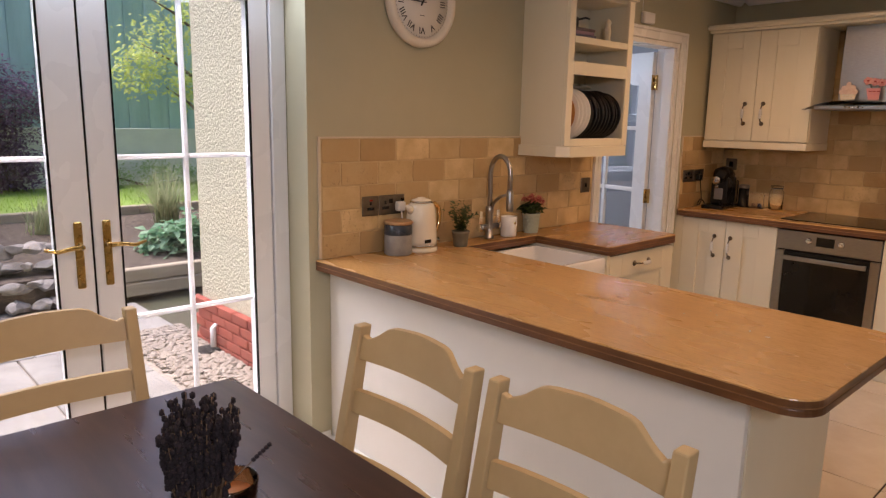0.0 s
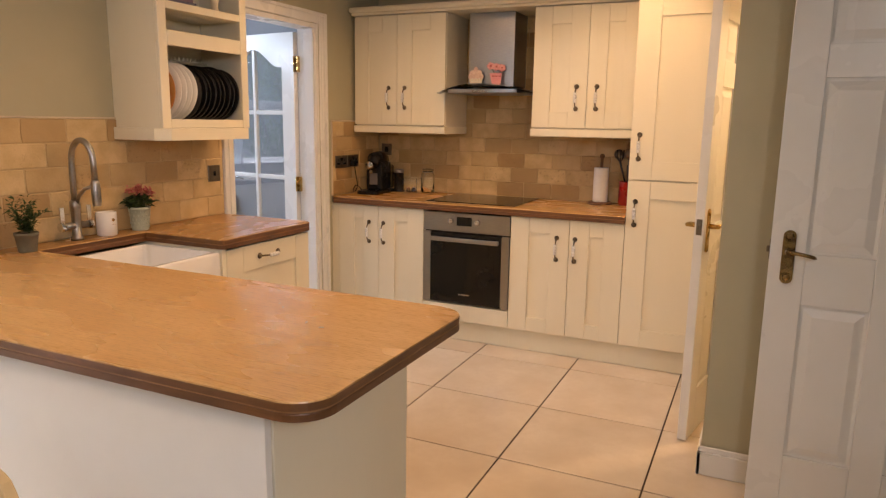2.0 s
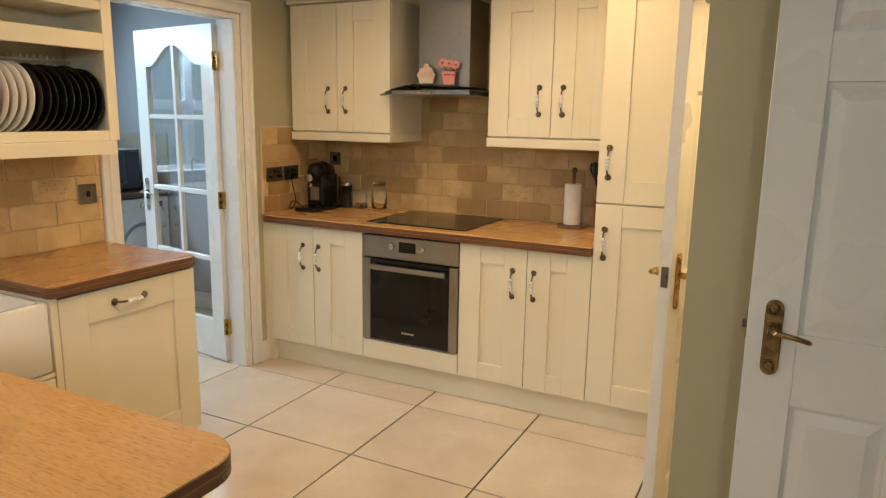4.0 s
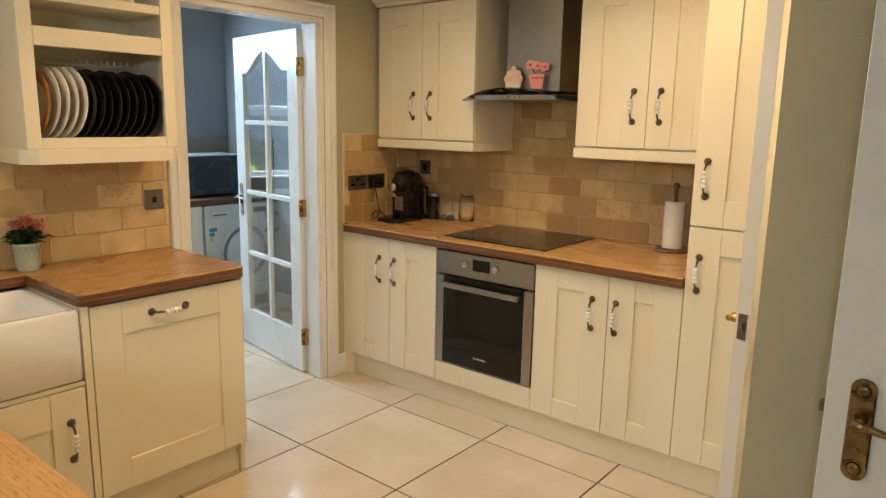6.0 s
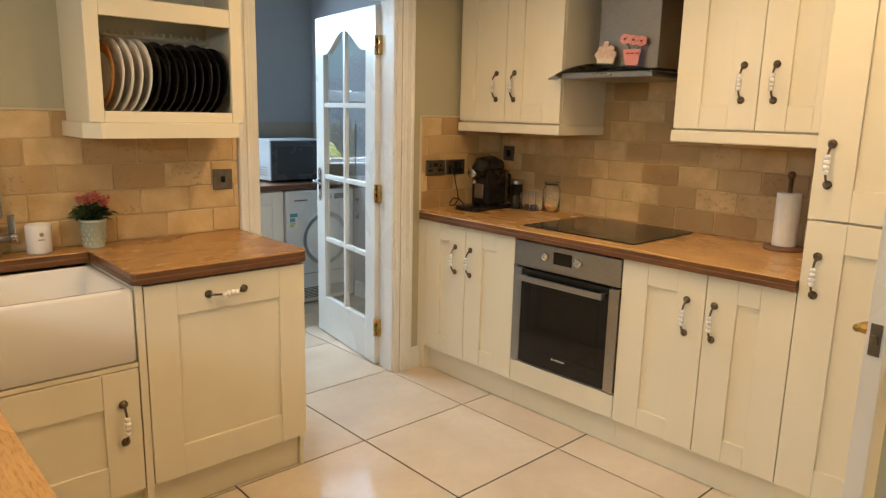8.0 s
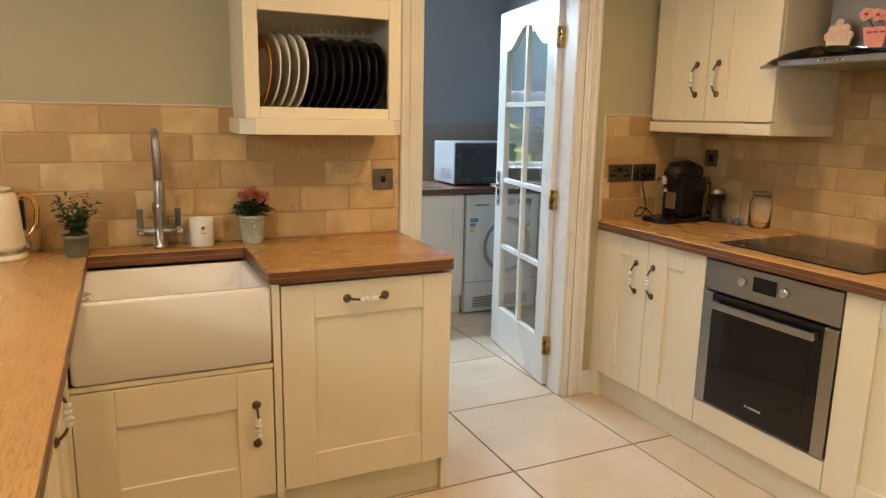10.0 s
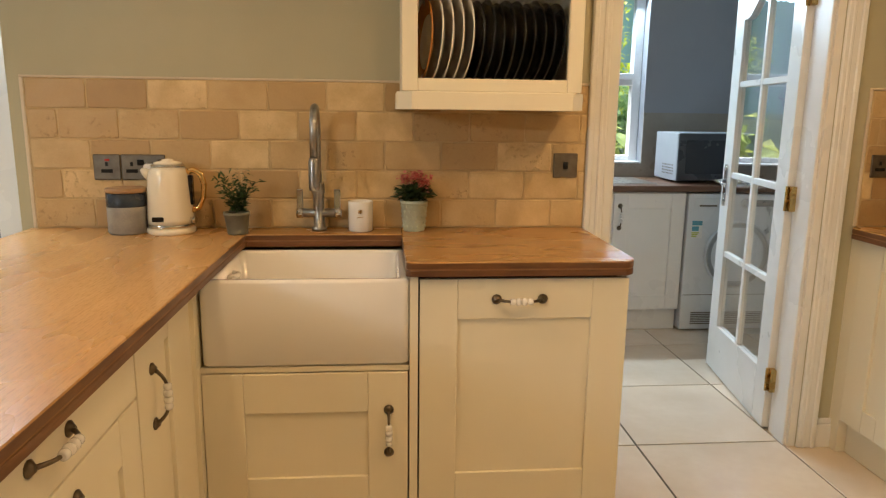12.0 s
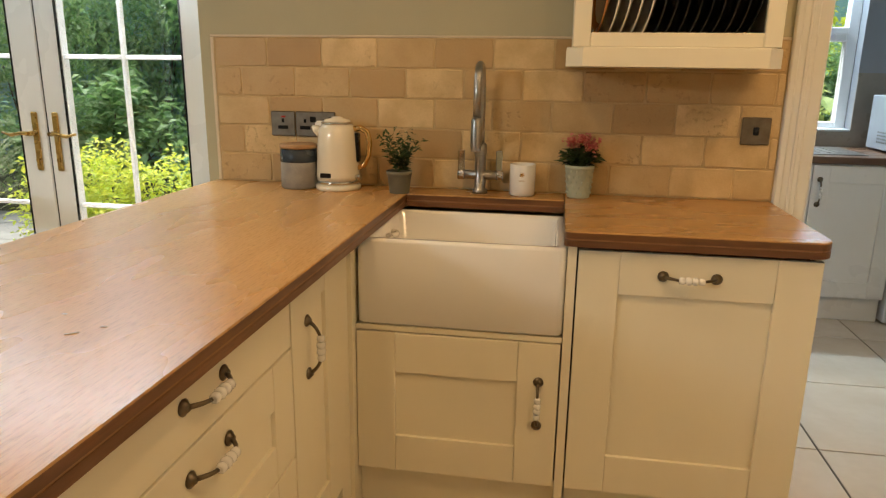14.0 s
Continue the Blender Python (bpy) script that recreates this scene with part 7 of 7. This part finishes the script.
# ---- pieces: bricks, paving, wall and floor tiles ----
b = bm_new()
box(b, 2.102, 2.35, 2.79, 4.93, GZ - 0.05, 0.169)
plinth_wall = struct("brick_plinth", b, MORTAR, "red brick base course of a rendered wall", "wall")
b = bm_new()
box(b, -0.05, 0.006, -0.1055, 0.1055, -0.0315, 0.0315, 0.004)
me0 = None
for row in range(5):
    z = GZ - 0.005 + 0.0345 + 0.0725 * row - 0.03
    y = 2.80 + (0.11 if row % 2 else 0.0)
    while y + 0.108 < 4.94:
        if me0 is None:
            o = link("brick", b, BRICK, plinth_wall)
            me0 = o.data
        else:
            o = new("brick", me0)
            o.parent = plinth_wall
        o.location = (2.098 + 0.003 * rr.uniform(-1, 0), y + 0.108, z)
        y += 0.2215
b = bm_new()
box(b, -5.5, 1.62, 2.80, 6.4, GZ - 0.045, GZ - 0.022)
patio = struct("patio", b, MORTAR, "pale stone patio paving", "patio")
rr = random.Random(3)
y = 2.82
row = 0
while y < 6.2:
    hgt = (0.60, 0.45, 0.60, 0.75)[row % 4]
    x = -5.4 + rr.uniform(0, 0.4)
    while x < 2.3:
        wd = rr.choice((0.45, 0.60, 0.75, 0.9))
        x1 = x + wd
        lim = 1.56 if y < 4.9 else 2.05
        if x1 > lim:
            x1 = lim
        if x1 - x > 0.15:
            b = bm_new()
            box(b, x + 0.006, x1 - 0.006, y + 0.006, y + hgt - 0.006, GZ - 0.03, GZ + rr.uniform(-0.003, 0.003), 0.006)
            link("paving_slab", b, SLAB, patio)
        x += wd
    y += hgt
    row += 1


def tile_field(parent, u0, u1, z0, z1, place, shift, seed, tw=0.2005, th=0.102, skip=None):
    """Tumbled stone tiles in running bond; place(u, z) gives the pose of a tile's middle. Whole tiles share a few meshes, cut ones are their own."""
    q = random.Random(seed)
    shapes = {}

    def shape(w_, h_, v_):
        key = (round(w_, 3), round(h_, 3), v_)
        if key not in shapes:
            b = bm_new()
            r = random.Random(hash(key) % 1000 if False else int(key[0] * 1000) * 7 + int(key[1] * 1000) + v_ * 31)
            w2, h2 = w_ / 2 - 0.0012, h_ / 2 - 0.0012
            out = []
            for (ax, az), (bx, bz) in (((-w2, -h2), (w2, -h2)), ((w2, -h2), (w2, h2)), ((w2, h2), (-w2, h2)), ((-w2, h2), (-w2, -h2))):
                for k in range(4):
                    s_ = k / 4
                    e = 0.0 if k else 0.003
                    px_, pz_ = ax + (bx - ax) * s_, az + (bz - az) * s_
                    l_ = math.hypot(px_, pz_)
                    j = r.uniform(0, 0.0018) + e
                    out.append((px_ - px_ / l_ * j, pz_ - pz_ / l_ * j))
            bk = [b.verts.new((x, -0.001, z)) for x, z in out]
            fr_ = [b.verts.new((x, -0.0075, z)) for x, z in out]
            inn = [b.verts.new((x * (1 - 0.004 / max(0.02, w_)), -0.0098 - r.uniform(0, 0.0006), z * (1 - 0.006 / max(0.02, h_)))) for x, z in out]
            n_ = len(out)
            for k in range(n_):
                b.faces.new((bk[k], bk[(k + 1) % n_], fr_[(k + 1) % n_], fr_[k]))
                b.faces.new((fr_[k], fr_[(k + 1) % n_], inn[(k + 1) % n_], inn[k]))
            b.faces.new(inn)
            me = bpy.data.meshes.new("tile")
            bmesh.ops.recalc_face_normals(b, faces=b.faces)
            b.to_mesh(me)
            b.free()
            me.materials.append(TILE)
            shapes[key] = me
        return shapes[key]
    z, row_ = z0, 0
    while z < z1 - 0.01:
        h_ = min(th, z1 - z)
        u = u0 - ((shift + 0.5 * (row_ % 2)) % 1.0) * tw
        while u < u1 - 0.004:
            a, c = max(u, u0), min(u + tw, u1)
            if c - a > 0.012 and not (skip and skip((a + c) / 2, z + h_ / 2)):
                o = new("tile", shape(c - a, h_, q.randrange(4)))
                o.parent = parent
                o.matrix_local = place((a + c) / 2, z + h_ / 2)
            u += tw
        z += th
        row_ += 1


b = bm_new()
box(b, 1.581, 3.510, NW - 0.0080, NW - 0.0005, TOP + 0.001, 1.42)
box(b, 4.584, EW - 0.001, NW - 0.0080, NW - 0.0005, TOP + 0.001, 1.42)
gb = struct("tile_bed_north", b, GROUT, "sandy grout between stone tiles", "grout")
b = bm_new()
box(b, EW - 0.0080, EW - 0.0005, 0.479, NW - 0.0085, TOP + 0.001, 2.14)
ge = struct("tile_bed_east", b, GROUT, "sandy grout between stone tiles", "grout")
tile_field(wall_n, 1.583, 3.508, TOP + 0.002, 1.420, lambda u, z: pose(u, NW - 0.001, z), 0.02, 2)
tile_field(wall_n, 4.586, EW - 0.011, TOP + 0.002, 1.420, lambda u, z: pose(u, NW - 0.001, z), 0.3, 5)
tile_field(wall_e, -(NW - 0.011), -0.481, TOP + 0.002, 2.13, lambda u, z: pose(EW - 0.001, -u, z, 0, 0, -90), 0.15, 7,
           skip=lambda u, z: z > 1.45 and not (1.14 < -u < 1.77))
b = bm_new()
box(b, 1.568, 3.510, NW - 0.0115, NW - 0.0005, 1.4205, 1.428, 0.002)
box(b, 1.568, 1.5805, NW - 0.0115, NW - 0.0005, TOP + 0.001, 1.42, 0.002)
box(b, 4.574, EW - 0.012, NW - 0.0115, NW - 0.0005, 1.4205, 1.428, 0.002)
box(b, 4.574, 4.5835, NW - 0.0115, NW - 0.0005, TOP + 0.001, 1.42, 0.002)
struct("tile_trim", b, TRIM, "pale tile edging strip", "trim")

# utility splashback: larger plain tiles
b = bm_new()
box(b, 2.37, UW0, 4.590, 4.5985, TOP + 0.001, 1.34)
box(b, UW0, UW1, 4.590, 4.5985, TOP + 0.001, UWZ0)
box(b, UW1, EW - 0.012, 4.590, 4.5985, TOP + 0.001, 1.34)
box(b, EW - 0.019, EW - 0.0105, 3.98, 4.589, TOP + 0.001, 1.34)
UT = mat("utility_tile", (0.30, 0.26, 0.21), (0.26, 0.22, 0.18), 6, 0.35)
struct("utility_splashback", b, UT, "plain grey-brown splashback tiles", "tiles")

# floor tiles: square, thin dark joints
G = 0.607
b = bm_new()
e = G / 2 - 0.0036
box(b, -e, e, -e, e, -0.006, 0.0, 0.0012)
me0 = None
k0, k1 = int((WW - 3.80) / G) - 1, int((EW - 3.80) / G) + 1
for i in range(k0, k1 + 1):
    for j in range(-6, 6):
        cx, cy = 3.80 + (i + 0.5) * G, 1.93 + (j + 0.5) * G
        if cx < WW - G / 2 or cx > EW + G / 2 or cy < -2.7 or cy > 4.9 or (cy > 2.6 and cx < 2.3):
            continue
        if me0 is None:
            o = link("floor_tile", b, FLOOR_TILE, floor)
            me0 = o.data
        else:
            o = new("floor_tile", me0)
            o.parent = floor
        o.location = (cx, cy, 0)
